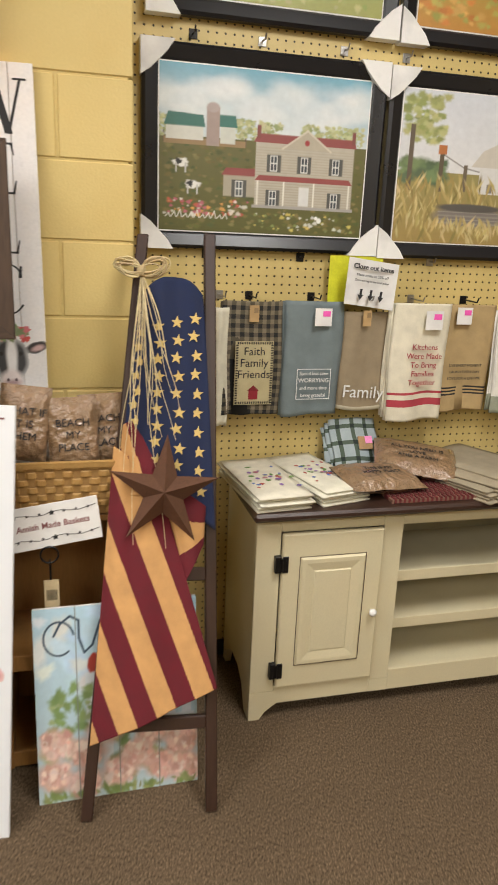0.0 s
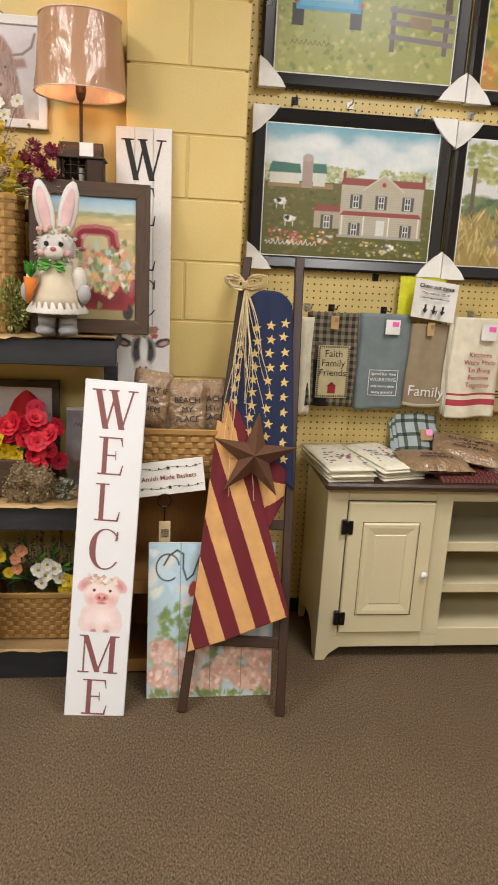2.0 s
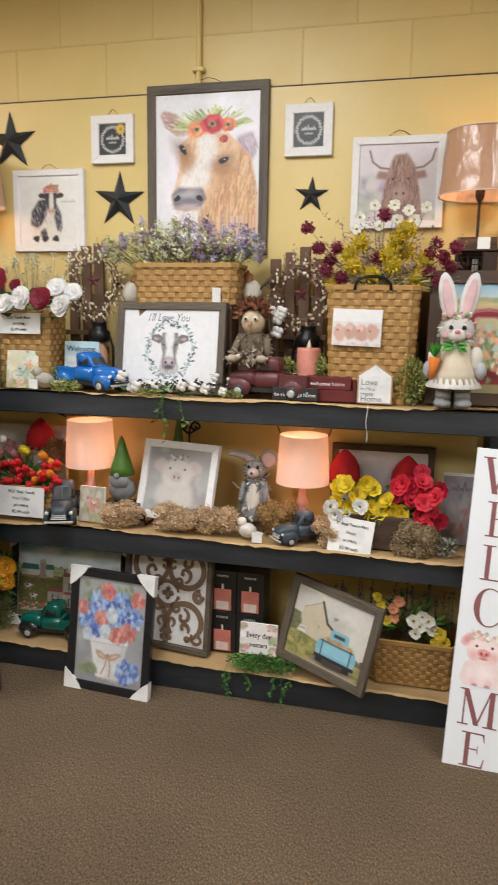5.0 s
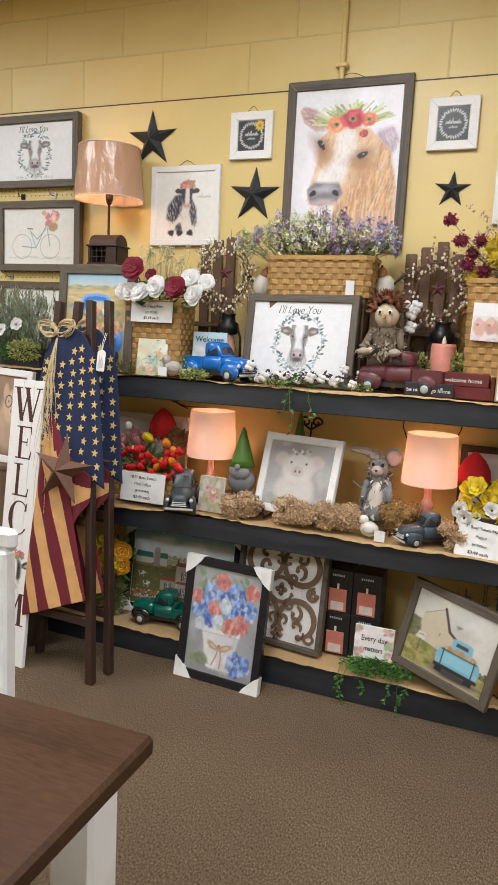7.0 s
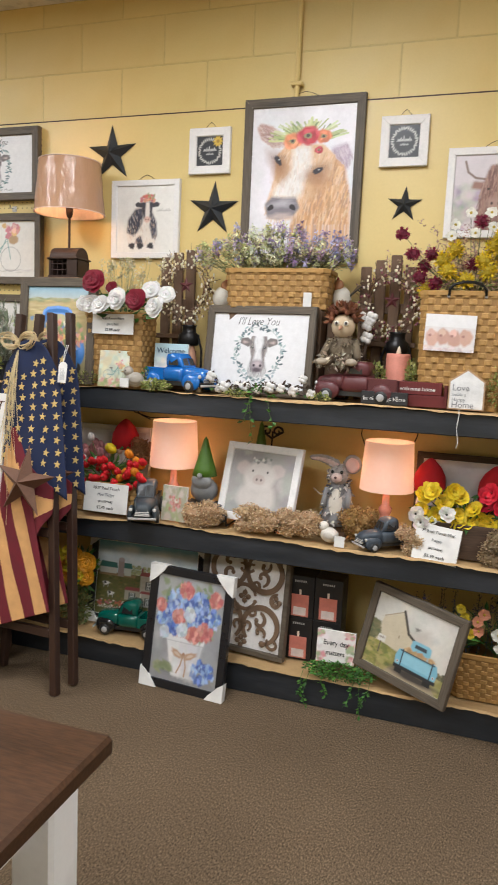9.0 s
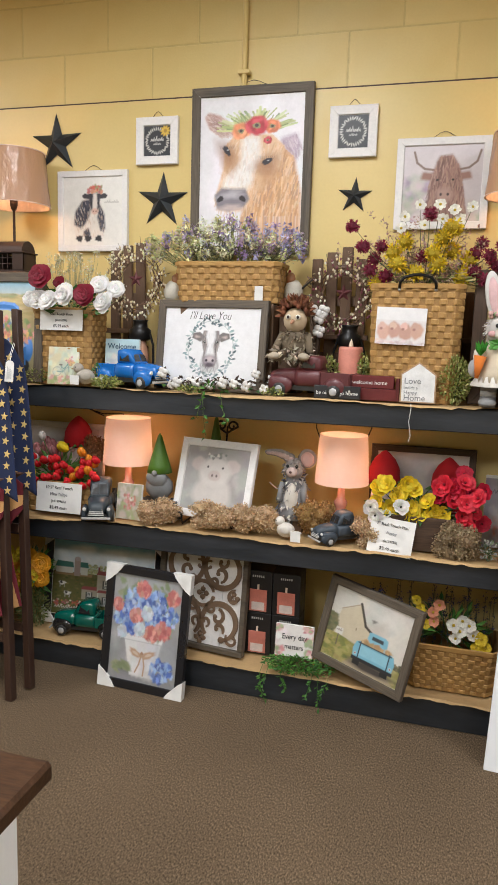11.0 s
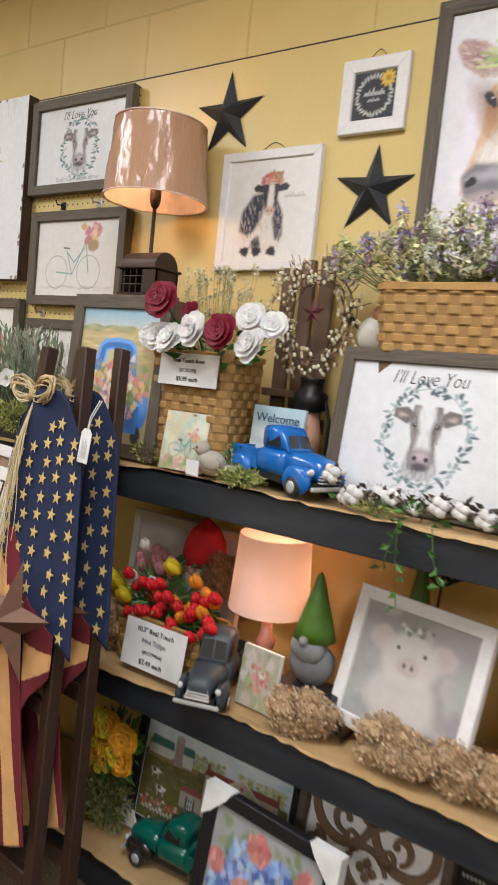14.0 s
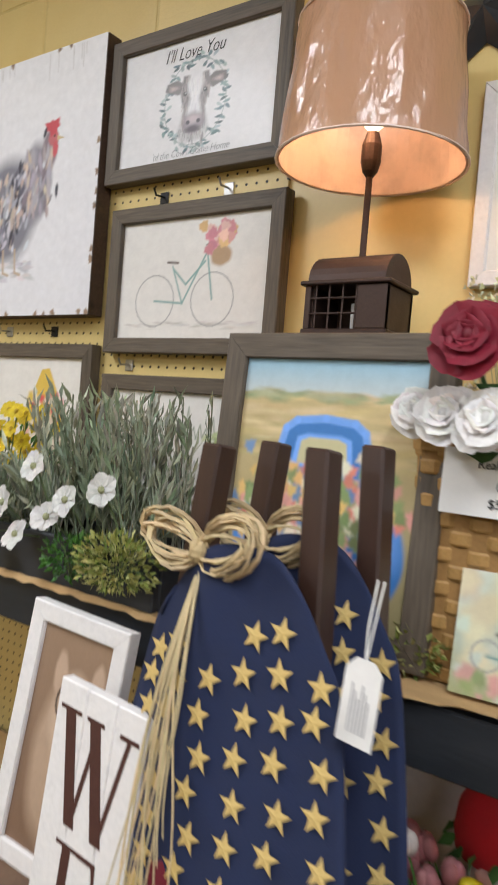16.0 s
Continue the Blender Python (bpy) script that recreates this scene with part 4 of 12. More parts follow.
# ---- towels on hooks ----
def towel_sheet(mb, x0, x1, z0, z1, y, colour, nx=14, nz=24, bulge=0.006, seed=0, flare=0.0):
    r = random.Random(seed)
    p1, p2 = r.uniform(0, 6), r.uniform(0, 6)
    vs, fs, cs = [], [], []
    for j in range(nz + 1):
        v = j / nz
        for i in range(nx + 1):
            u = i / nx
            cx = (x0 + x1) / 2
            wx = (u - 0.5) * (x1 - x0) * (1 + flare * (1 - v))
            d = bulge * (math.sin(u * 9 + p1) * (1 - 0.5 * v) + 0.6 * math.sin(u * 4 + p2 + v * 3)) - 0.012 * math.sin(math.pi * u)
            vs.append((cx + wx + 0.003 * math.sin(v * 6 + p1), y + d, z0 + (z1 - z0) * v + 0.004 * math.sin(u * 5 + p2) * (1 - v)))
    n = len(mb.v)
    mb.v += vs
    for j in range(nz):
        for i in range(nx):
            k = n + j * (nx + 1) + i
            mb.f.append((k, k + 1, k + nx + 2, k + nx + 1))
            mb.c.append(colour((i + 0.5) / nx, (j + 0.5) / nz))


def towel(name, label, x0, x1, z0, z1, y, colour, seed, layers=3, nx=14, nz=24, tag=None):
    e = thing(name, ((x0 + x1) / 2, y, z0), label, "kitchen towel", "towels on the pegboard")
    e.matrix_world = Matrix.Identity(4)
    for k in range(layers):
        mb = MB()
        o = k * 0.009
        towel_sheet(mb, x0 - 0.004 * k, x1 - 0.006 * k, z0 + 0.003 * k, z1 - 0.002 * k, y + o, colour if k == 0 else (lambda u, v: tuple(c * 0.95 for c in colour(0.02, v))), nx, nz if k == 0 else 6, seed=seed + k)
        ob = mb.done("fold", CLOTH, e, smooth=True)
        sol = ob.modifiers.new("thick", "SOLIDIFY")
        sol.thickness = 0.003
    if tag:
        tx, tz, tw, th, col = tag
        mb = MB()
        mb.box(tx, tx + tw, y - 0.026, y - 0.0245, tz, tz + th, col)
        mb.done("price_tag", CARD if col[0] > 0.7 else KRAFT, e, "paper price tag")
        mb = MB()
        mb.box(tx + tw * 0.45, tx + tw * 0.9, y - 0.0272, y - 0.0262, tz + th * 0.55, tz + th * 0.85, (0.9, 0.12, 0.5) if col[0] > 0.7 else (0.3, 0.2, 0.1))
        mb.done("sticker", PLAIN, e)
    return e


def check_cloth(u, v):
    a, b_ = int(u * 14) % 2, int(v * 26) % 2
    return ((0.018, 0.018, 0.018), (0.12, 0.10, 0.07), (0.10, 0.085, 0.055), (0.22, 0.18, 0.12))[a + 2 * b_]


def stripe_cloth(base, bands):
    def f(u, v):
        for lo, hi, col in bands:
            if lo <= v < hi:
                return col
        return base
    return f


e = towel("kitchen_towel", "cream kitchen towel hanging from a peg hook", 0.311, 0.366, 0.868, 1.24, 0.035, stripe_cloth((0.70, 0.66, 0.52), []), 1)
e = towel("kitchen_towel", "black and tan checked towel with an embroidered patch", 0.349, 0.540, 0.905, 1.261, 0.035, check_cloth, 2, nx=28, nz=52, tag=(0.425, 1.20, 0.03, 0.05, (0.4, 0.25, 0.12)))
mb = MB()
for k in range(16):
    for j in range(2):
        mb.box(0.392 + k * 0.0072, 0.392 + k * 0.0072 + 0.0036, 0.0128, 0.0142, (0.942, 1.13)[j] + 0.001, (0.942, 1.13)[j] + 0.008, (0.02, 0.02, 0.02), m=None)
for k in range(24):
    for j in range(2):
        mb.box((0.388, 0.500)[j], (0.388, 0.500)[j] + 0.007, 0.0128, 0.0142, 0.944 + k * 0.0079, 0.948 + k * 0.0079, (0.02, 0.02, 0.02))
mb.done("stitching", CLOTH, e)
MB().box(0.386, 0.508, 0.0145, 0.018, 0.94, 1.14, (0.52, 0.45, 0.26)).done("patch", CLOTH, e, "tan embroidered cloth patch")
for k, w_ in enumerate(("Faith", "Family", "Friends")):
    text("lettering", w_, 0.036, e, Matrix.Translation((0.447, 0.0138, 1.097 - 0.036 * k)) @ FACE, INK, "black embroidered lettering", "CENTER")
mb = MB()
mb.box(0.432, 0.462, 0.013, 0.0142, 0.957, 0.985, (0.28, 0.02, 0.03)).prism([(0.428, 0.985), (0.466, 0.985), (0.447, 1.002)], 0.013, 0.0142, (0.20, 0.015, 0.02))
mb.done("embroidered_house", CLOTH, e, "small red embroidered house")
e = towel("kitchen_towel", "slate blue towel with a white printed saying", 0.544, 0.738, 0.90, 1.265, 0.03, lambda u, v: (0.17, 0.21, 0.22), 5, tag=(0.635, 1.19, 0.055, 0.055, (0.8, 0.78, 0.5)))
mb = MB()
for a0, a1, c0, c1 in ((0.59, 0.70, 0.955, 0.957), (0.59, 0.70, 1.052, 1.054), (0.588, 0.59, 0.955, 1.054), (0.70, 0.702, 0.955, 1.054)):
    mb.box(a0, a1, 0.0098, 0.0112, c0, c1, (0.8, 0.8, 0.8))
mb.done("printed_border", CLOTH, e)
for k, w_ in enumerate(("Spend less time", "WORRYING", "and more time", "being grateful")):
    text("lettering", w_, 0.0155 if k != 1 else 0.019, e, Matrix.Translation((0.645, 0.0105, 1.034 - 0.0235 * k)) @ FACE, WHITEINK, "white printed lettering", "CENTER")
e = towel("kitchen_towel", "taupe towel printed with a white word", 0.735, 0.905, 0.913, 1.234, 0.04, lambda u, v: (0.30, 0.235, 0.15) if v > 0.05 else (0.6, 0.55, 0.42), 9, tag=(0.80, 1.19, 0.028, 0.05, (0.4, 0.25, 0.12)))
text("lettering", "Family", 0.058, e, Matrix.Translation((0.822, 0.02, 0.955)) @ FACE @ pose(0, 0, 0, 0, 0, -3), WHITEINK, "white printed lettering", "CENTER")
e = towel("kitchen_towel", "cream towel with red bands and red lettering", 0.900, 1.095, 0.882, 1.267, 0.0, stripe_cloth((0.72, 0.67, 0.53), [(0.12, 0.19, (0.42, 0.05, 0.07)), (0.225, 0.25, (0.42, 0.05, 0.07))]), 13, layers=4, nz=48, tag=(1.0, 1.185, 0.06, 0.06, (0.82, 0.8, 0.78)))
for k, w_ in enumerate(("Kitchens", "Were Made", "To Bring", "Families", "Together")):
    text("lettering", w_, 0.026, e, Matrix.Translation((1.01, -0.02, 1.12 - 0.029 * k)) @ FACE, REDINK, "red printed lettering", "CENTER")
e = towel("kitchen_towel", "tan towel with black bands and printed sayings", 1.10, 1.285, 0.903, 1.263, 0.035, stripe_cloth((0.46, 0.33, 0.16), [(0.16, 0.175, (0.02, 0.02, 0.02)), (0.195, 0.21, (0.02, 0.02, 0.02)), (0.225, 0.24, (0.02, 0.02, 0.02))]), 17, nz=64, tag=(1.13, 1.2, 0.055, 0.055, (0.82, 0.8, 0.78)))
for k, w_ in enumerate(("LIVE EVERY MOMENT", "LAUGH EVERY DAY", "LOVE FOR A LIFETIME")):
    text("lettering", w_, 0.013, e, Matrix.Translation((1.185, 0.0145, 1.058 - 0.022 * k)) @ FACE, INK, "black printed lettering", "CENTER")
towel("kitchen_towel", "white towel with a sage green hem", 1.295, 1.47, 0.90, 1.25, 0.01, stripe_cloth((0.72, 0.70, 0.64), [(0.0, 0.16, (0.30, 0.32, 0.24))]), 21)
for x in (0.345, 0.44, 0.645, 0.82, 0.995, 1.19, 1.385, 0.60, 0.25, 0.45, 0.70, 0.9, 1.05, 0.3):
    peg_hook(x, 1.275 if x in (0.345, 0.44, 0.645, 0.82, 0.995, 1.19, 1.385) else (1.985 if x in (0.25, 0.45, 0.70, 0.9) else 1.395), 0.09 if x in (0.345, 0.44, 0.645, 0.82, 0.995, 1.19, 1.385) else 0.035)


def close_out_sign():
    e = thing("paper_sign", (0, 0, 0), "white closeout paper sign with black arrows over yellow paper", "sign")
    MB().box(0.688, 0.868, 0.052, 0.0535, 1.255, 1.405, (0.62, 0.62, 0.03)).done("backing_paper", PLAIN, e, "bright yellow green paper")
    mb = MB()
    n = 10
    vs = [(0.722 + 0.168 * i / n + 0.004 * j, -0.004 + 0.012 * math.sin(i / n * 3.0) - 0.01 * j, 1.262 + 0.142 * j - 0.020 * i / n) for j in (0, 1) for i in range(n + 1)]
    mb.add(vs, [(i, i + 1, n + 2 + i, n + 1 + i) for i in range(n)])
    ob = mb.done("paper", CARD, e)
    ob.modifiers.new("thick", "SOLIDIFY").thickness = 0.001
    base = Matrix.Translation((0.81, -0.012, 1.365)) @ FACE @ pose(0, 0, 0, 0, 0, -6)
    text("lettering", "Close out items", 0.021, e, base, INK, "bold black heading", "CENTER", bold=0.0004)
    text("lettering", "Many items at 50% off", 0.012, e, base @ Matrix.Translation((0.0, -0.022, 0)), INK, "", "CENTER")
    text("lettering", "Colored tag is the final price", 0.010, e, base @ Matrix.Translation((0, -0.038, 0)), INK, "", "CENTER")
    for k in (-1, 0, 1):
        mb = MB()
        m = base @ Matrix.Translation((k * 0.034 + 0.004, -0.06, 0))
        mb.add([m @ Vector(p) for p in ((-0.004, 0, 0), (-0.004, -0.018, 0), (-0.010, -0.018, 0), (0, -0.034, 0), (0.010, -0.018, 0), (0.004, -0.018, 0), (0.004, 0, 0))], [tuple(range(7))])
        mb.done("arrow", INK, e, "printed black arrow")


close_out_sign()


# ---- goods on the cabinet ----
CT = 0.7085


def towel_pile(x, y, turn, seed, sizex=0.165, sizey=0.36, n=5, label="stack of folded cream towels with embroidered flowers", col=(0.72, 0.69, 0.56), art=True):
    e = thing("towel_stack", (0, 0, 0), label, "towel stack", "folded linens on the cabinet", m=Matrix.Translation((x, y, CT)) @ pose(0, 0, 0, 0, 0, turn))
    r = random.Random(seed)
    for k in range(n):
        mb = MB()
        ox, oy = r.uniform(-0.008, 0.008), r.uniform(-0.012, 0.012)
        z = 0.010 * k
        nx, ny = 6, 8
        vs = []
        for top in (0, 1):
            for j in range(ny + 1):
                for i in range(nx + 1):
                    u, v = i / nx, j / ny
                    ed = min(u, 1 - u, v, 1 - v)
                    rise = 0.0095 * (1 if ed > 0.01 else 0.55)
                    vs.append((ox + (u - 0.5) * sizex, oy + (v - 0.5) * sizey, z + (rise if top else 0.0005) + (0.0015 * math.sin(u * 7 + k + v * 5) if ed > 0.01 else 0)))
        q = (nx + 1) * (ny + 1)
        fs = []
        for j in range(ny):
            for i in range(nx):
                a = j * (nx + 1) + i
                fs += [(q + a, q + a + 1, q + a + nx + 2, q + a + nx + 1), (a, a + nx + 1, a + nx + 2, a + 1)]
        ring = [i for i in range(nx + 1)] + [j * (nx + 1) + nx for j in range(1, ny + 1)] + [ny * (nx + 1) + i for i in range(nx - 1, -1, -1)] + [j * (nx + 1) for j in range(ny - 1, 0, -1)]
        for a, b_ in zip(ring, ring[1:] + ring[:1]):
            fs.append((a, b_, q + b_, q + a))
        mb.add(vs, fs, jit(col, 0.04))
        mb.done("folded_towel", CLOTH, e, smooth=True)
    if art:
        mb = MB()
        for _ in range(26):
            c = r.choice([(0.12, 0.18, 0.45), (0.45, 0.10, 0.08), (0.16, 0.30, 0.08), (0.30, 0.16, 0.42), (0.5, 0.2, 0.25)])
            px_, py_ = r.gauss(0.005, 0.032), r.gauss(-0.02, 0.04)
            mb.ell((px_, py_, 0.010 * n + 0.0015), (r.uniform(0.004, 0.012), r.uniform(0.004, 0.010), 0.001), c, 7, 4)
        mb.done("embroidery", CLOTH, e, "embroidered coloured flowers")


towel_pile(0.452, -0.14, 6, 3)
towel_pile(0.622, -0.12, 14, 5)


def plaid_towel():
    e = thing("plaid_towel", (0, 0, 0), "folded grey and green plaid towels tied with a tag", "kitchen towel")
    def plaid(u, v):
        a = int(u * 24) in (3, 4, 10, 11, 17, 18)
        b_ = int(v * 24) in (3, 4, 11, 12, 19, 20)
        return (0.02, 0.03, 0.025) if a and b_ else (0.08, 0.11, 0.08) if a or b_ else (0.36, 0.42, 0.44)
    m = Matrix.Translation((0.82, -0.03, 0.70))
    for k in range(3):
        mb = MB()
        towel_sheet(mb, -0.085 - 0.012 * k, 0.085 - 0.012 * k, 0.028, 0.20 - 0.01 * k, 0.012 * k, plaid, 24, 24, 0.003, 31 + k)
        mb.v[:] = [tuple(m @ pose(0, 0, 0, -32, 0, 3) @ Vector(p)) for p in mb.v]
        ob = mb.done("fold", CLOTH, e, smooth=True)
        ob.modifiers.new("thick", "SOLIDIFY").thickness = 0.009
    mb = MB()
    mb.box(0.0, 0.05, -0.024, -0.022, 0.085, 0.13, (0.36, 0.22, 0.1))
    mb.box(0.025, 0.05, -0.0255, -0.0242, 0.105, 0.13, (0.9, 0.3, 0.6))
    mb.v[:] = [tuple(m @ pose(0, 0, 0, -32, 0, 3) @ Vector(p)) for p in mb.v]
    mb.done("price_tag", PLAIN, e)
    towel_pile(0.80, -0.10, 0, 77, 0.22, 0.2, 2, "folded grey plaid towels lying flat", (0.16, 0.19, 0.17), False)


plaid_towel()
WRAP = material("clear_bag_over_burlap", (0.30, 0.19, 0.105), 0.3, scale=24, vary=0.35, bump=0.9, fine=55, coat=1.0, dark=(0.22, 0.13, 0.07))
WRAP.node_tree.nodes["Principled BSDF"].inputs["Coat Roughness"].default_value = 0.06


def burlap_pack(name, label, m, w, h, d, words, seed, group="wrapped burlap pillows", size=0.03):
    """A puffed small pillow in a clear bag with lettering."""
    e = thing(name, (0, 0, 0), label, "pillow", group, m=m)
    r = random.Random(seed)
    mb = MB()
    nx, ny = 12, 10
    vs, fs = [], []
    for side in (-1, 1):
        for j in range(ny + 1):
            for i in range(nx + 1):
                u, v = i / nx * 2 - 1, j / ny * 2 - 1
                puff = max(0, (1 - u ** 4)) ** 0.5 * max(0, (1 - v ** 4)) ** 0.5
                vs.append((u * w / 2, v * h / 2, side * (0.001 + d / 2 * puff) + r.uniform(-0.002, 0.002)))
    q = (nx + 1) * (ny + 1)
    for j in range(ny):
        for i in range(nx):
            a = j * (nx + 1) + i
            fs += [(q + a, q + a + 1, q + a + nx + 2, q + a + nx + 1), (a, a + nx + 1, a + nx + 2, a + 1)]
    mb.add(vs, fs)
    mb.done("cushion", WRAP, e, smooth=True)
    for k, t_ in enumerate(words):
        text("lettering", t_, size, e, Matrix.Translation((0, (len(words) / 2 - k - 0.8) * size * 1.15, d / 2 + 0.004)), INK, "", "CENTER")
    return e


burlap_pack("burlap_pillow", "wrapped brown burlap pillow lying on the cabinet", Matrix.Translation((0.80, -0.20, CT + 0.045)) @ pose(0, 0, 0, 8, 3, 8), 0.26, 0.17, 0.05, ("THIS IS MY", "HAPPY PLACE"), 4, size=0.022)
burlap_pack("burlap_pillow", "wrapped brown burlap pillow lying on the cabinet", Matrix.Translation((0.975, -0.10, CT + 0.065)) @ pose(0, 0, 0, 16, 6, -20), 0.27, 0.19, 0.05, ("ALL YOU NEED IS", "LOVE", "AND A FARM"), 5, size=0.022)
def mat_runner():
    e = MB()
    n = 40
    for k in range(n):
        for j in range(8):
            e.box(0.80 + k * 0.0075, 0.80 + k * 0.0075 + 0.0068, -0.31 + j * 0.03, -0.31 + j * 0.03 + 0.027, CT + 0.001, CT + 0.012 + 0.003 * ((k + j) % 2), (0.14, 0.02, 0.02) if (k + j) % 2 else (0.20, 0.10, 0.07))
    tagged(e.done("woven_mat", CLOTH), "dark red woven cloth mat folded on the cabinet", "mat")
    for k, (tx, ty, tn) in enumerate(((1.13, -0.13, 24), (1.16, -0.15, 30), (1.22, -0.14, 26))):
        towel_pile(tx, ty, tn, 90 + k, 0.25, 0.38, 4 + k, "stack of taupe folded cloth placemats", (0.34, 0.29, 0.20), False)


mat_runner()


# ---- star-spangled ladder ----
def star_outline(r, r2, turn=math.pi / 2):
    return [((r if k % 2 == 0 else r2) * math.cos(turn + math.pi * k / 5), (r if k % 2 == 0 else r2) * math.sin(turn + math.pi * k / 5)) for k in range(10)]


def barn_star(mb, r, lift, m, col=GREY, inner=0.42):
    """A faceted five-pointed star, point up, raised at the centre along z."""
    pts = star_outline(r, r * inner)
    vs = [(x, y, 0) for x, y in pts] + [(0, 0, lift), (0, 0, -0.002)]
    mb.add(vs, [(k, (k + 1) % 10, 10) for k in range(10)] + [((k + 1) % 10, k, 11) for k in range(10)], col, m)


STAR_MESH = None


def cloth_quad(mb, tl, tr, br, bl, colour, nx, nz, ripple, ph, out=0.0, drop=0.0):
    """A hanging cloth between four points (x along, z up, in the plane's own y), rippled along y."""
    tl, tr, br, bl = (Vector(p) for p in (tl, tr, br, bl))
    n = len(mb.v)
    for j in range(nz + 1):
        v = j / nz
        for i in range(nx + 1):
            u = i / nx
            p = (bl * (1 - u) + br * u) * (1 - v) + (tl * (1 - u) + tr * u) * v
            d = ripple * (math.sin(u * 8 + ph + v * 2) + 0.5 * math.sin(u * 15 + ph * 2 - v * 3)) - 0.02 * math.sin(math.pi * u) * out
            mb.v.append((p.x, p.y + d, p.z - drop * v ** 6 * abs(2 * u - 1) ** 2.5))
    for j in range(nz):
        for i in range(nx):
            k = n + j * (nx + 1) + i
            mb.f.append((k, k + 1, k + nx + 2, k + nx + 1))
            mb.c.append(colour((i + 0.5) / nx, (j + 0.5) / nz))


NAVY, BARN, TAN = (0.011, 0.019, 0.062), (0.135, 0.010, 0.018), (0.62, 0.34, 0.13)


def raffia(mb, start, n, drop, spread, seed, reach=0.10):
    """A raffia bow: bundled loops to both sides of a knot and long loose tails."""
    r = random.Random(seed)
    s = Vector(start)
    for k in range(n):
        x, y, z = s
        dx, ph, l = r.gauss(0, spread * 0.45) + spread * 0.3, r.uniform(0, 6), drop * r.uniform(0.55, 1.0)
        pts = []
        for j in range(13):
            t = j / 12
            pts.append(Vector((x + dx * t + 0.016 * math.sin(t * 5 + ph) * t, y - 0.010 - 0.028 * math.sin(min(1, t * 2.2) * 1.57) - 0.012 * t, z - l * t)))
        mb.tube(pts, r.uniform(0.0012, 0.0026), 4, jit((0.70, 0.57, 0.33), 0.12), 0.0008)
    for k in range(10):
        side = 1 if k % 2 else -1
        fat = r.random() < 0.25
        lx, lz, rise = reach * r.gauss(0.95, 0.10), reach * r.gauss(0.30, 0.05) * (0.6 if fat else 1), reach * r.gauss(0.10 if side < 0 else 0.22, 0.06)
        pts = []
        for j in range(15):
            t = 2 * math.pi * j / 14
            pts.append(s + Vector((side * lx * (1 - math.cos(t)) / 2, -0.016 - 0.012 * math.sin(t / 2) + 0.006 * math.cos(t * 2 + k), lz * math.sin(t) + rise * (1 - math.cos(t)) / 2)))
        mb.tube(pts, r.uniform(0.0014, 0.0026), 4, jit((0.68, 0.54, 0.30), 0.14))
    mb.ell(s + Vector((0, -0.022, 0)), (0.012, 0.010, 0.014), (0.64, 0.50, 0.27), 10, 6, None, 0.15)


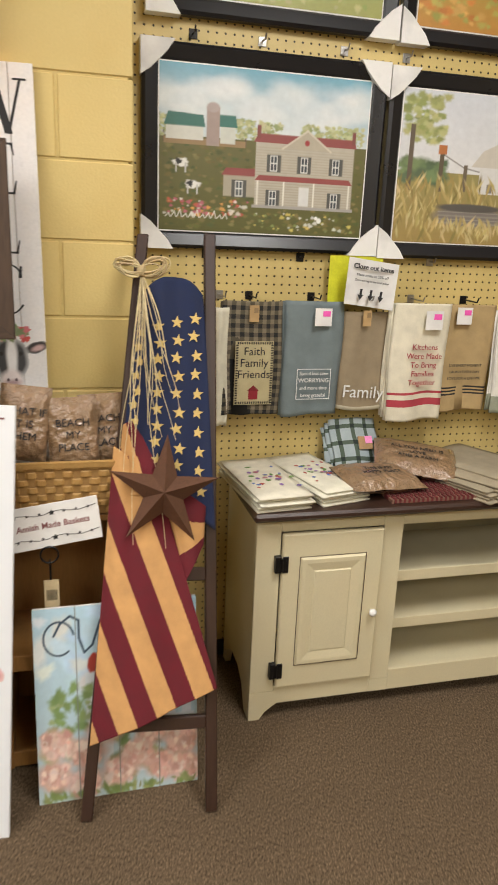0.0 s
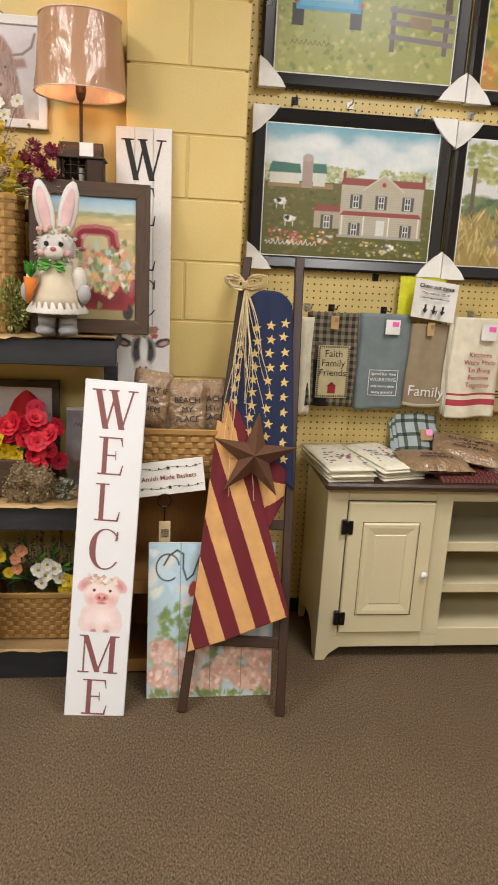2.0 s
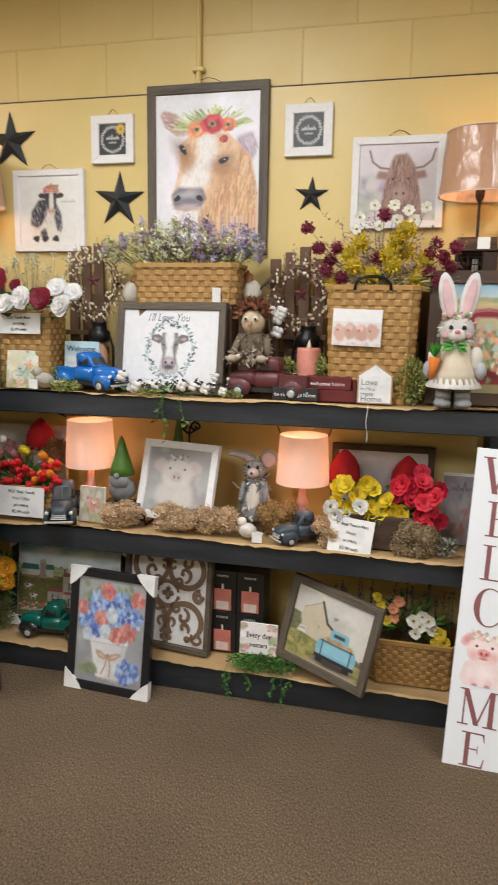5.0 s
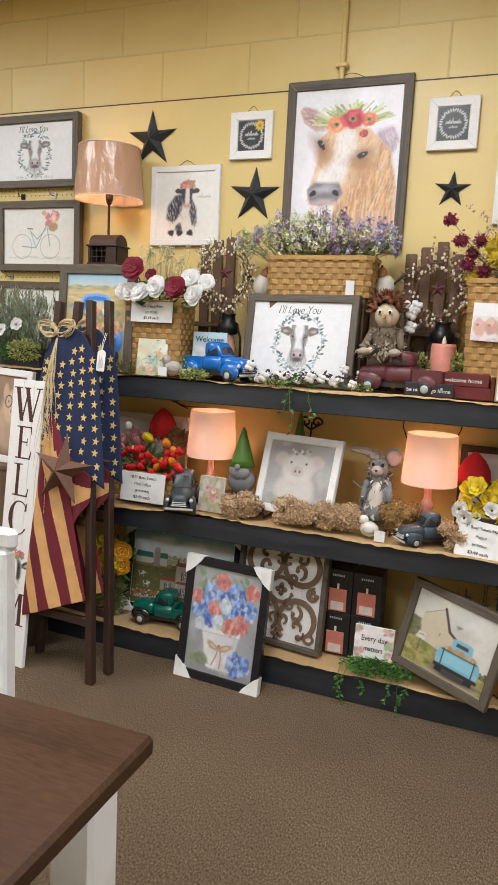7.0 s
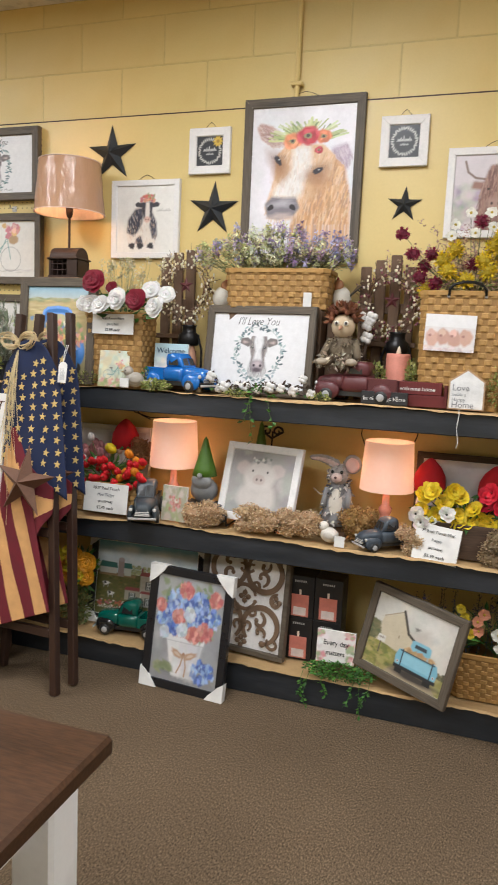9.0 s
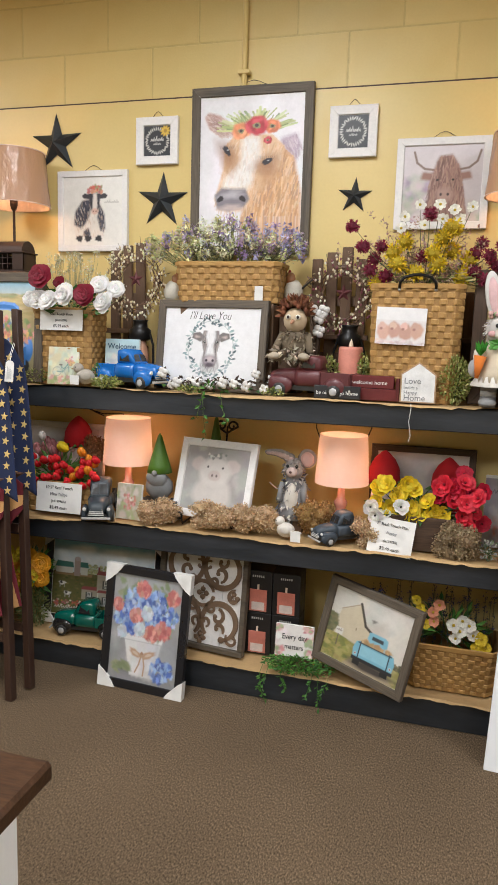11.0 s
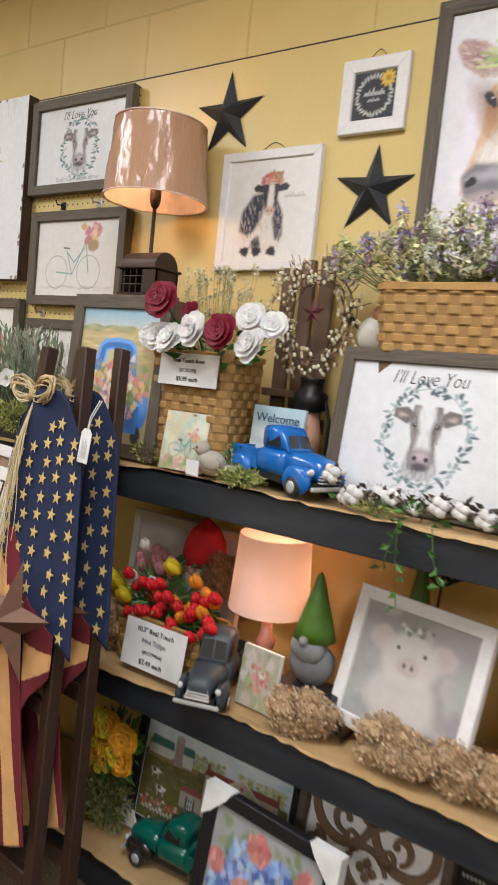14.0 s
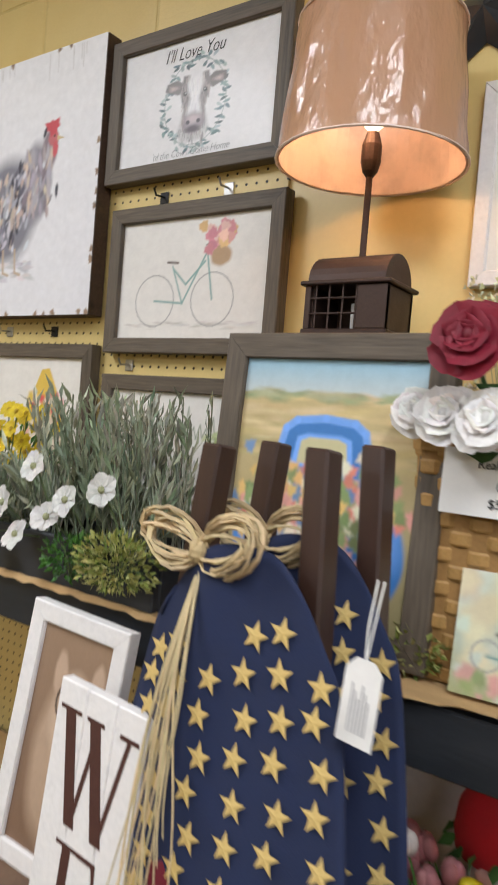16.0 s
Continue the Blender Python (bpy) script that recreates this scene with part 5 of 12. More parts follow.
def flag_ladder(m, label, rails=((-0.165, -0.02), (0.155, 0.155)), off=0.0, quad=(-0.032, 0.135, 0.165, -0.075), tops=(1.385, 1.40, 0.735, 0.93), tall=1.52, knot=(-0.025, 1.405), star=(0.03, 0.84), reach=0.065, fall=0.05, spread=0.11):
    """A narrow leaning ladder hung with a folded star-spangled cloth; the local plane is x, z with y out of it (towards -y)."""
    e = thing("flag_ladder", (0, 0, 0), label, "decorative ladder", "flag ladders", m=m)
    for xa, xb in rails:
        mb = MB()
        sh = Matrix(((1, 0, (xb - xa) / tall, xa), (0, 1, 0, 0), (0, 0, 1, 0), (0, 0, 0, 1)))
        mb.box(-0.015, 0.015, -0.012, 0.022, 0, tall - (0 if xa > 0 else 0.008), b=0.003, m=sh)
        mb.done("rail", DKWOOD, e)
    for z in (0.235, 0.62, 1.0, 1.25):
        xl, xr = (a + (b_ - a) * z / tall for a, b_ in rails)
        MB().box(xl + 0.014, xr - 0.014, -0.011, 0.011, z - 0.017, z + 0.017, b=0.003).done("rung", DKWOOD, e)
    fl = MB()
    cloth_quad(fl, (quad[0], -0.032, tops[0]), (quad[1], -0.024, tops[1]), (quad[2], -0.026, tops[2]), (quad[3], -0.034, tops[3]), lambda u, v: NAVY, 24, 44, 0.006, 1.0, 1, fall)
    canton = fl.done("star_cloth", CLOTH, e, "navy cloth with tan stars", smooth=True)
    canton.modifiers.new("thick", "SOLIDIFY").thickness = 0.003
    global STAR_MESH
    if STAR_MESH is None:
        sm = MB()
        sm.add([(x, 0, z) for x, z in star_outline(0.0175, 0.0072)] + [(0, -0.0012, 0)], [((k + 1) % 10, k, 10) for k in range(10)], (0.62, 0.45, 0.16))
        first = sm.done("cloth_star", CLOTH, canton)
        STAR_MESH = first.data
        bpy.data.objects.remove(first)
    for row in range(26):
        v = 0.875 - row * 0.040
        step = 0.200 / (quad[1] - quad[0] + quad[2] - quad[3])
        for c in range(5):
            u = 0.10 + step * (c + (0.5 if row % 2 else 0)) + 0.018 * math.sin(row * 1.7)
            if v < 0.03 or u > 0.95 or (v > 0.76 and u < 0.45) or (v > 0.84 and u < 0.6):
                continue
            xl, xr = quad[3] + (quad[0] - quad[3]) * v, quad[2] + (quad[1] - quad[2]) * v
            zl, zr = tops[3] + (tops[0] - tops[3]) * v, tops[2] + (tops[1] - tops[2]) * v
            d = 0.006 * (math.sin(u * 8 + 1.0 + v * 2) + 0.5 * math.sin(u * 15 + 2 - v * 3)) - 0.02 * math.sin(math.pi * u)
            sx = new("cloth_star", STAR_MESH)
            sx.parent = canton
            sx.matrix_basis = pose(xl + (xr - xl) * u, -0.0362 + 0.008 * u + d, zl + (zr - zl) * u - fall * v ** 6 * abs(2 * u - 1) ** 2.5, 0, rnd.uniform(-10, 10), 0)
    tl, tr, br, bl = (-0.095 + off, 0.955), (0.012 + off, 0.885), (0.168 + off, 0.33), (-0.155 + off, 0.20)

    def stripes(u, v):
        x = (bl[0] * (1 - u) + br[0] * u) * (1 - v) + (tl[0] * (1 - u) + tr[0] * u) * v - off
        z = (bl[1] * (1 - u) + br[1] * u) * (1 - v) + (tl[1] * (1 - u) + tr[1] * u) * v
        k = (x * 0.94 + z * 0.34) / 0.052 + 11.0
        return BARN if int(k) % 2 == 0 else TAN
    st = MB()
    cloth_quad(st, (tl[0], -0.045, tl[1]), (tr[0], -0.047, tr[1]), (br[0], -0.036, br[1]), (bl[0], -0.034, bl[1]), stripes, 150, 190, 0.006, 2.2, 1.1)
    ob = st.done("stripe_cloth", CLOTH, e, "tan and barn red striped cloth", smooth=True)
    ob.modifiers.new("thick", "SOLIDIFY").thickness = 0.003
    st = MB()
    cloth_quad(st, (0.0 + off, -0.036, 0.90), (0.140 + off, -0.034, 0.80), (0.135 + off, -0.026, 0.70), (0.065 + off, -0.034, 0.57), lambda u, v: TAN if 0.30 < v + 0.10 * u < 0.66 else BARN, 12, 60, 0.003, 0.5, 1)
    ob = st.done("stripe_cloth", CLOTH, e, "barn red cloth fold", smooth=True)
    ob.modifiers.new("thick", "SOLIDIFY").thickness = 0.003
    st = MB()
    cloth_quad(st, (-0.072 + off, -0.044, 1.01), (-0.05 + off, -0.045, 1.02), (0.08 + off, -0.048, 0.83), (-0.09 + off, -0.046, 0.83), lambda u, v: TAN if 0.18 < u + 0.25 * v < 0.62 else BARN, 30, 24, 0.002, 0.2, 1)
    ob = st.done("stripe_cloth", CLOTH, e, "tan cloth fold", smooth=True)
    ob.modifiers.new("thick", "SOLIDIFY").thickness = 0.003
    mb = MB()
    barn_star(mb, 0.145, 0.045, pose(star[0], -0.085, star[1], 90, 0, 0) @ pose(0, 0, 0, 0, 0, -4), inner=0.36)
    mb.done("barn_star", RUSTM, e, "rust brown faceted metal star")
    mb = MB()
    raffia(mb, (knot[0], -0.03, knot[1]), 12, 0.52, spread, 3, reach)
    raffia(mb, (knot[0], -0.03, knot[1]), 3, 0.74, spread, 9, reach)
    mb.done("raffia_bow", FAUX, e, "natural raffia bow with long tails")
    return e


flag_ladder(Matrix.Translation((0.059, -0.600, 0.0)) @ pose(0, 0, 0, 0, 0, -6) @ pose(0, 0, 0, -17.5, 0, 0), "dark wooden ladder hung with a flag cloth and barn star")


# ---- signs and baskets beside the ladder ----
def sign_board(name, label, m, w, h, t, mat, planks=1):
    e = thing(name, (0, 0, 0), label, "wooden sign", "", m=m)
    for k in range(planks):
        MB().box(k * w / planks + 0.0006, (k + 1) * w / planks - 0.0006, 0, h, -t, 0, b=0.0015).done("plank", mat, e)
    return e


def serif_letter(ch, x0, y0, w, h, ink, parent):
    """A painted capital with thick and thin strokes and fine serifs in the box x0, y0, w, h."""
    mb = MB()
    level = [0.0005]

    def P(*pts):
        level[0] += 0.00003
        z = level[0]
        q = [(x0 + u * w, y0 + v * h) for u, v in pts]
        n = len(q)
        mb.add([(x, y, 0.0) for x, y in q] + [(x, y, z + 0.0005) for x, y in q], [tuple(range(n, 2 * n))] + [(i, (i + 1) % n, n + (i + 1) % n, n + i) for i in range(n)])

    def bar(a, b_, c, d):
        P((a, c), (b_, c), (b_, d), (a, d))

    def slant(xa, ya, xb, yb, t):
        P((xa - t / 2, ya), (xb - t / 2, yb), (xb + t / 2, yb), (xa + t / 2, ya))
    if ch in "EL":
        bar(0.20, 0.36, 0, 1)
        bar(0.06, 0.50, 0.965, 1.0)
        bar(0.06, 0.86, 0, 0.04)
        P((0.80, 0.04), (0.86, 0.04), (0.91, 0.27), (0.88, 0.27))
        if ch == "E":
            bar(0.50, 0.84, 0.96, 1.0)
            P((0.78, 0.96), (0.84, 0.96), (0.87, 0.76), (0.845, 0.76))
            bar(0.36, 0.64, 0.50, 0.535)
            P((0.63, 0.40), (0.655, 0.40), (0.655, 0.64), (0.63, 0.64))
    elif ch == "W":
        slant(0.13, 1, 0.33, 0, 0.13)
        slant(0.33, 0, 0.50, 0.86, 0.045)
        slant(0.46, 1, 0.68, 0, 0.13)
        slant(0.68, 0, 0.90, 1, 0.045)
        bar(0.0, 0.28, 0.965, 1)
        bar(0.36, 0.58, 0.965, 1)
        bar(0.78, 1.0, 0.965, 1)
    elif ch == "M":
        bar(0.14, 0.18, 0, 1)
        slant(0.18, 1, 0.50, 0.02, 0.13)
        slant(0.50, 0.02, 0.80, 1, 0.045)
        bar(0.77, 0.90, 0, 1)
        bar(0.03, 0.30, 0, 0.035)
        bar(0.66, 1.0, 0, 0.035)
        bar(0.03, 0.20, 0.965, 1)
        bar(0.80, 1.0, 0.965, 1)
    else:
        n = 30
        a0, a1 = 0.75, 2 * math.pi - 0.65
        for k in range(n):
            q = []
            for j in (k, k + 1):
                a = a0 + (a1 - a0) * j / n
                t = 0.05 + 0.13 * max(0, -math.cos(a)) ** 1.5
                q.append(((0.5 + 0.44 * math.cos(a), 0.5 + 0.51 * math.sin(a)), (0.5 + (0.44 - t) * math.cos(a), 0.5 + (0.51 - t * 0.55) * math.sin(a))))
            P(q[0][0], q[1][0], q[1][1], q[0][1])
        P((0.76, 0.72), (0.83, 0.72), (0.84, 0.95), (0.80, 0.95))
    return mb.done("letter", ink, parent, "painted serif letter")


def welcome_sign(m, label, w, h, ink, letters, picture, planks=1, wide=0.74):
    e = sign_board("welcome_sign", label, m, w, h, 0.018, WHITEF if planks > 1 else COOLW, planks)
    for ch, y, size in letters:
        k = {"W": 1.0, "M": 0.92, "C": 0.80}.get(ch, 0.66) * wide
        serif_letter(ch, w * (0.5 - k / 2), y, w * k, size, ink, e)
    picture.done("painted_animal", ART, e)
    return e


def pig_picture(w, y0, h):
    a = Art(w, h, 0.0017, (0.0, y0), True)

    def D(u, v, ru, rv, c, n=14, wob=0.05, t_=0, soft=0.2, k=1.0):
        a.disc(0.5 + u * h / w, v, ru * h / w, rv, c, n, wob, t_, soft, k)
    D(0, 0.24, 0.30, 0.24, (0.84, 0.64, 0.63))
    for s in (-1, 1):
        D(s * 0.20, 0.14, 0.13, 0.15, (0.85, 0.68, 0.67), soft=0.4)
        D(s * 0.11, 0.08, 0.06, 0.09, (0.74, 0.48, 0.48), soft=0.5)
    D(0, 0.24, 0.17, 0.18, (0.90, 0.78, 0.77), soft=0.6)
    for s in (-1, 1):
        D(s * 0.27, 0.76, 0.13, 0.10, (0.80, 0.50, 0.50), t_=-s * 0.7, soft=0.15)
        D(s * 0.27, 0.76, 0.08, 0.06, (0.66, 0.30, 0.31), t_=-s * 0.7, soft=0.5)
    D(0, 0.60, 0.27, 0.24, (0.87, 0.68, 0.66), soft=0.15)
    D(0, 0.68, 0.16, 0.12, (0.90, 0.76, 0.74), soft=0.7)
    for s in (-1, 1):
        D(s * 0.16, 0.52, 0.08, 0.07, (0.80, 0.48, 0.48), soft=0.7)
    D(0, 0.565, 0.10, 0.068, (0.66, 0.20, 0.19), soft=0.25)
    D(0, 0.59, 0.07, 0.03, (0.78, 0.38, 0.36), soft=0.6)
    D(0, 0.475, 0.07, 0.022, (0.56, 0.20, 0.20), soft=0.5)
    for s in (-1, 1):
        D(s * 0.04, 0.56, 0.016, 0.024, (0.20, 0.04, 0.04), 8)
        D(s * 0.125, 0.675, 0.024, 0.024, (0.05, 0.03, 0.03), 8)
        D(s * 0.10, 0.02, 0.045, 0.03, (0.50, 0.28, 0.28), 8)
    for k in range(34):
        D(rnd.uniform(-0.22, 0.22), 0.84 + rnd.uniform(-0.05, 0.08), 0.035, 0.03, jit(rnd.choice([(0.84, 0.76, 0.70), (0.70, 0.42, 0.38), (0.40, 0.42, 0.30), (0.82, 0.62, 0.58)])), 8, 0.3)
    return a


def cow_picture(w, y0, h, crown=True):
    a = Art(w, h, 0.0017, (0.0, y0), True)

    def D(u, v, ru, rv, c, n=14, wob=0.06, t_=0, soft=0.2):
        a.disc(0.5 + u * h / w, v, ru * h / w, rv, c, n, wob, t_, soft)
    for s in (-1, 1):
        D(s * 0.33, 0.62, 0.14, 0.075, (0.035, 0.03, 0.03), t_=s * 0.25)
        D(s * 0.34, 0.61, 0.08, 0.035, (0.56, 0.38, 0.37), t_=s * 0.25, soft=0.4)
    D(0, 0.46, 0.20, 0.30, (0.045, 0.045, 0.05))
    D(0.01, 0.48, 0.065, 0.30, (0.80, 0.78, 0.77), soft=0.3)
    D(0.0, 0.20, 0.14, 0.13, (0.78, 0.70, 0.68), soft=0.25)
    D(0, 0.15, 0.10, 0.05, (0.44, 0.30, 0.30), soft=0.5)
    for s in (-1, 1):
        D(s * 0.05, 0.20, 0.018, 0.022, (0.10, 0.06, 0.06), 8)
        D(s * 0.12, 0.54, 0.024, 0.028, (0.01, 0.01, 0.01), 8)
    if crown:
        for k in range(40):
            D(rnd.uniform(-0.22, 0.22), 0.80 + rnd.uniform(-0.07, 0.09), 0.045, 0.04, jit(rnd.choice([(0.60, 0.09, 0.08), (0.72, 0.36, 0.30), (0.22, 0.28, 0.14), (0.66, 0.20, 0.22)])), 8, 0.3)
    return a


sw, sh = 0.190, 1.075
M_pig = Matrix.Translation((-0.481, -0.588, 0.0)) @ pose(0, 0, 0, -10.2, 0, -3) @ pose(0, 0, 0, 0, 2.4, 0) @ FACE
welcome_sign(M_pig, "white wooden porch sign with wine letters and a pig", sw, sh, WINE,
             [("W", 0.925, 0.122), ("E", 0.782, 0.118), ("L", 0.636, 0.118), ("C", 0.482, 0.128), ("M", 0.145, 0.122), ("E", 0.008, 0.115)], pig_picture(sw, 0.278, 0.200))
M_cow = Matrix.Translation((-0.348, -0.150, 0.752)) @ pose(0, 0, 0, -3.0, 0, 0) @ pose(0, 0, 0, 0, -0.6, 0) @ FACE
welcome_sign(M_cow, "white plank porch sign with black letters and a cow", 0.182, 1.082, INK,
             [("W", 0.918, 0.128), ("E", 0.775, 0.122), ("L", 0.63, 0.122), ("C", 0.475, 0.130)], cow_picture(0.182, 0.262, 0.205), 3, 0.80)


def weave(name, e, w, d, h, rows, pitch=0.036, taper=0.94, thick=0.0035, label="", mat=None):
    """Basket walls: flat weavers passing over and under upright stakes, rectangular with rounded corners; w by d at the rim, standing at z = 0."""
    mat = mat or WICKER
    pitch *= 0.66
    per = []
    rc = min(w, d) * 0.12
    def loop(sx, sy, n_side):
        pts = []
        hx, hy = sx / 2, sy / 2
        segs = [((-hx + rc, -hy), (hx - rc, -hy)), ((hx, -hy + rc), (hx, hy - rc)), ((hx - rc, hy), (-hx + rc, hy)), ((-hx, hy - rc), (-hx, -hy + rc))]
        for (ax, ay), (bx, by) in segs:
            l = math.hypot(bx - ax, by - ay)
            k = max(2, 2 * round(l / pitch / 1) // 2 * 4)
            for i in range(k):
                t = i / k
                pts.append((ax + (bx - ax) * t, ay + (by - ay) * t))
            pts.append((bx, by))
        return pts
    base = loop(w, d, 0)
    n = len(base)
    rh = h / rows
    ob = None
    for r_ in range(rows):
        mb = MB()
        zc = (r_ + 0.5) * rh
        s = taper + (1 - taper) * zc / h
        for half in (0,):
            vs = []
            dist = 0
            for i, (x, y) in enumerate(base):
                px_, py_ = base[i - 1]
                dist += math.hypot(x - px_, y - py_) if i else 0
                ph = math.pi * dist / pitch + math.pi * r_
                o = thick * (0.25 + 1.0 * math.tanh(1.8 * math.sin(ph)))
                l = math.hypot(x / w, y / d) or 1
                nx_, ny_ = (x / (w / 2)), (y / (d / 2))
                if abs(nx_) > abs(ny_):
                    nx_, ny_ = math.copysign(1, nx_), 0
                else:
                    nx_, ny_ = 0, math.copysign(1, ny_)
                for zz, oo in ((zc - rh * 0.44, o - 0.0014), (zc - rh * 0.3, o + 0.0006), (zc + rh * 0.3, o + 0.0006), (zc + rh * 0.44, o - 0.0014)):
                    vs.append((x * s + nx_ * oo, y * s + ny_ * oo, zz))
            k0 = len(mb.v)
            fs = []
            for i in range(n):
                j = (i + 1) % n
                for q in range(3):
                    fs.append((4 * i + q, 4 * j + q, 4 * j + q + 1, 4 * i + q + 1))
            mb.add(vs, fs, GREY)
        ob = mb.done("weaver", mat, e)
    # upright stakes and lining that close the gaps, darker to put shade between weavers
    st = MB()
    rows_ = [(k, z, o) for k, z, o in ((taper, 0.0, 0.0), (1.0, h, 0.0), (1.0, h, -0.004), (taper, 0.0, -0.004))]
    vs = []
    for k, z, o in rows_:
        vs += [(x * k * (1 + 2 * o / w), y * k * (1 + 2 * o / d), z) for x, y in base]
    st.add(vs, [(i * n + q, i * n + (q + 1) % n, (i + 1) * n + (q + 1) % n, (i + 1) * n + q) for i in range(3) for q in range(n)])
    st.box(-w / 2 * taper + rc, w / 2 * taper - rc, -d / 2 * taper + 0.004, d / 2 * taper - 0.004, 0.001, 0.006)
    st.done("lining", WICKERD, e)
    rim = MB()
    ring = [(x * 1.0, y * 1.0, h) for x, y in base]
    vs = []
    for i, (x, y, z) in enumerate(ring):
        nx_, ny_ = (math.copysign(1, x), 0) if abs(x / w) > abs(y / d) else (0, math.copysign(1, y))
        for a, b_ in ((0.006, -0.012), (0.007, 0.002), (0.0, 0.005), (-0.007, 0.002), (-0.006, -0.012)):
            vs.append((x + nx_ * a, y + ny_ * a, z + b_))
    fs = [(5 * i + q, 5 * ((i + 1) % n) + q, 5 * ((i + 1) % n) + q + 1, 5 * i + q + 1) for i in range(n) for q in range(4)]
    rim.add(vs, fs)
    rim.done("rim", mat, e, "flat splint rim")
    return ob


def crate_stand():
    e = thing("pine_crate", (0, 0, 0), "honey pine open shelf crate standing on the carpet", "crate")
    x0, x1, y0, y1, z1 = -0.31, 0.0, -0.36, -0.085, 0.745
    for a, b_ in ((x0, x0 + 0.018), (x1 - 0.018, x1)):
        MB().box(a, b_, y0, y1, 0, z1 - 0.018, b=0.002).done("side_board", OAK, e)
    MB().box(x0, x1, y0, y1, z1 - 0.0178, z1, b=0.002).done("top_board", OAK, e)
    for z in (0.03, 0.33):
        MB().box(x0 + 0.0182, x1 - 0.0182, y0 + 0.003, y1 - 0.012, z, z + 0.018, b=0.001).done("shelf_board", OAK, e)
        MB().box(x0 + 0.0182, x1 - 0.0182, y0 - 0.004, y0 + 0.0028, z - 0.02, z + 0.028, b=0.002).done("shelf_lip", OAK, e)
    MB().box(x0 + 0.0182, x1 - 0.0182, y1 - 0.0118, y1, 0.01, z1 - 0.02).done("back_board", OAK, e)


crate_stand()
e = thing("wicker_basket", (0, 0, 0), "shallow honey splint basket full of wrapped pillows", "basket", "wicker baskets", m=Matrix.Translation((-0.128, -0.235, 0.747)))
weave("woven_wall", e, 0.30, 0.25, 0.142, 7, 0.034)
for k, (dx, dy, rz, words) in enumerate(((-0.10, -0.05, -18, ("WHAT IF", "IT IS", "THEM")), (0.02, -0.06, 4, ("BEACH", "MY", "PLACE")), (0.10, -0.02, 8, ("BEACH", "MY", "PLACE")))):
    burlap_pack("burlap_pillow", "wrapped burlap pillow with black lettering in the basket", Matrix.Translation((-0.128 + dx, -0.235 + dy, 0.945 + 0.03 * (k == 0))) @ pose(0, 0, 0, 78, 0, 0) @ pose(0, 0, 0, 0, 0, rz * 0.4), 0.125, 0.19, 0.05, words, 40 + k, size=0.027)


def basket_sign():
    e = thing("basket_sign", (0, 0, 0), "white card sign for handmade baskets on a wire holder", "sign", m=Matrix.Translation((-0.275, -0.40, 0.668)) @ pose(0, 0, 0, -6, 0, 2) @ pose(0, 0, 0, 0, -7, 0) @ FACE)
    MB().box(0, 0.235, 0, 0.112, -0.003, 0, b=0.0008).done("card", CARD, e)
    text("lettering", "Amish Made Baskets", 0.0215, e, Matrix.Translation((0.12, 0.05, 0.0004)), WINE, "wine printed lettering", "CENTER", bold=0.0003)
    mb = MB()
    for y in (0.024, 0.088):
        mb.tube([(0.015 + 0.0215 * k, y + 0.004 * math.sin(k * 1.4), 0.0008) for k in range(11)], 0.0008, 4)
        for k in range(7):
            mb.add([(0.03 + k * 0.03 + px_ * 1.0, y + py_, 0.0012) for px_, py_ in star_outline(0.009 if k == 3 else 0.005, 0.004 if k == 3 else 0.002)], [tuple(range(10))])
    mb.done("printed_stars", INK, e, "printed row of stars and twigs")
    h_ = thing("sign_holder", (0, 0, 0), "black wire sign holder with a barcode tag", "sign holder")
    mb = MB()
    mb.tube([(-0.175, -0.385, 0.35), (-0.175, -0.385, 0.64)], 0.003, 6)
    mb.tube([(-0.175 + 0.022 * math.sin(a), -0.408, 0.665 - 0.022 * math.cos(a)) for a in [k * 2 * math.pi / 14 for k in range(15)]], 0.0025, 6)
    mb.tube([(-0.175, -0.385, 0.64), (-0.175, -0.408, 0.643)], 0.0025, 6)
    mb.cyl((-0.175, -0.385, 0.348), (-0.175, -0.385, 0.352), 0.03, n=12)
    mb.done("wire", BLACKM, h_)
    mb = MB()
    mb.box(-0.192, -0.155, -0.392, -0.390, 0.505, 0.587, (0.62, 0.50, 0.30))
    for k in range(9):
        mb.box(-0.186 + k * 0.003, -0.1845 + k * 0.003, -0.3930, -0.3921, 0.53, 0.56, (0.03, 0.03, 0.03))
    mb.done("tag", PLAIN, h_, "tan barcode tag")


basket_sign()


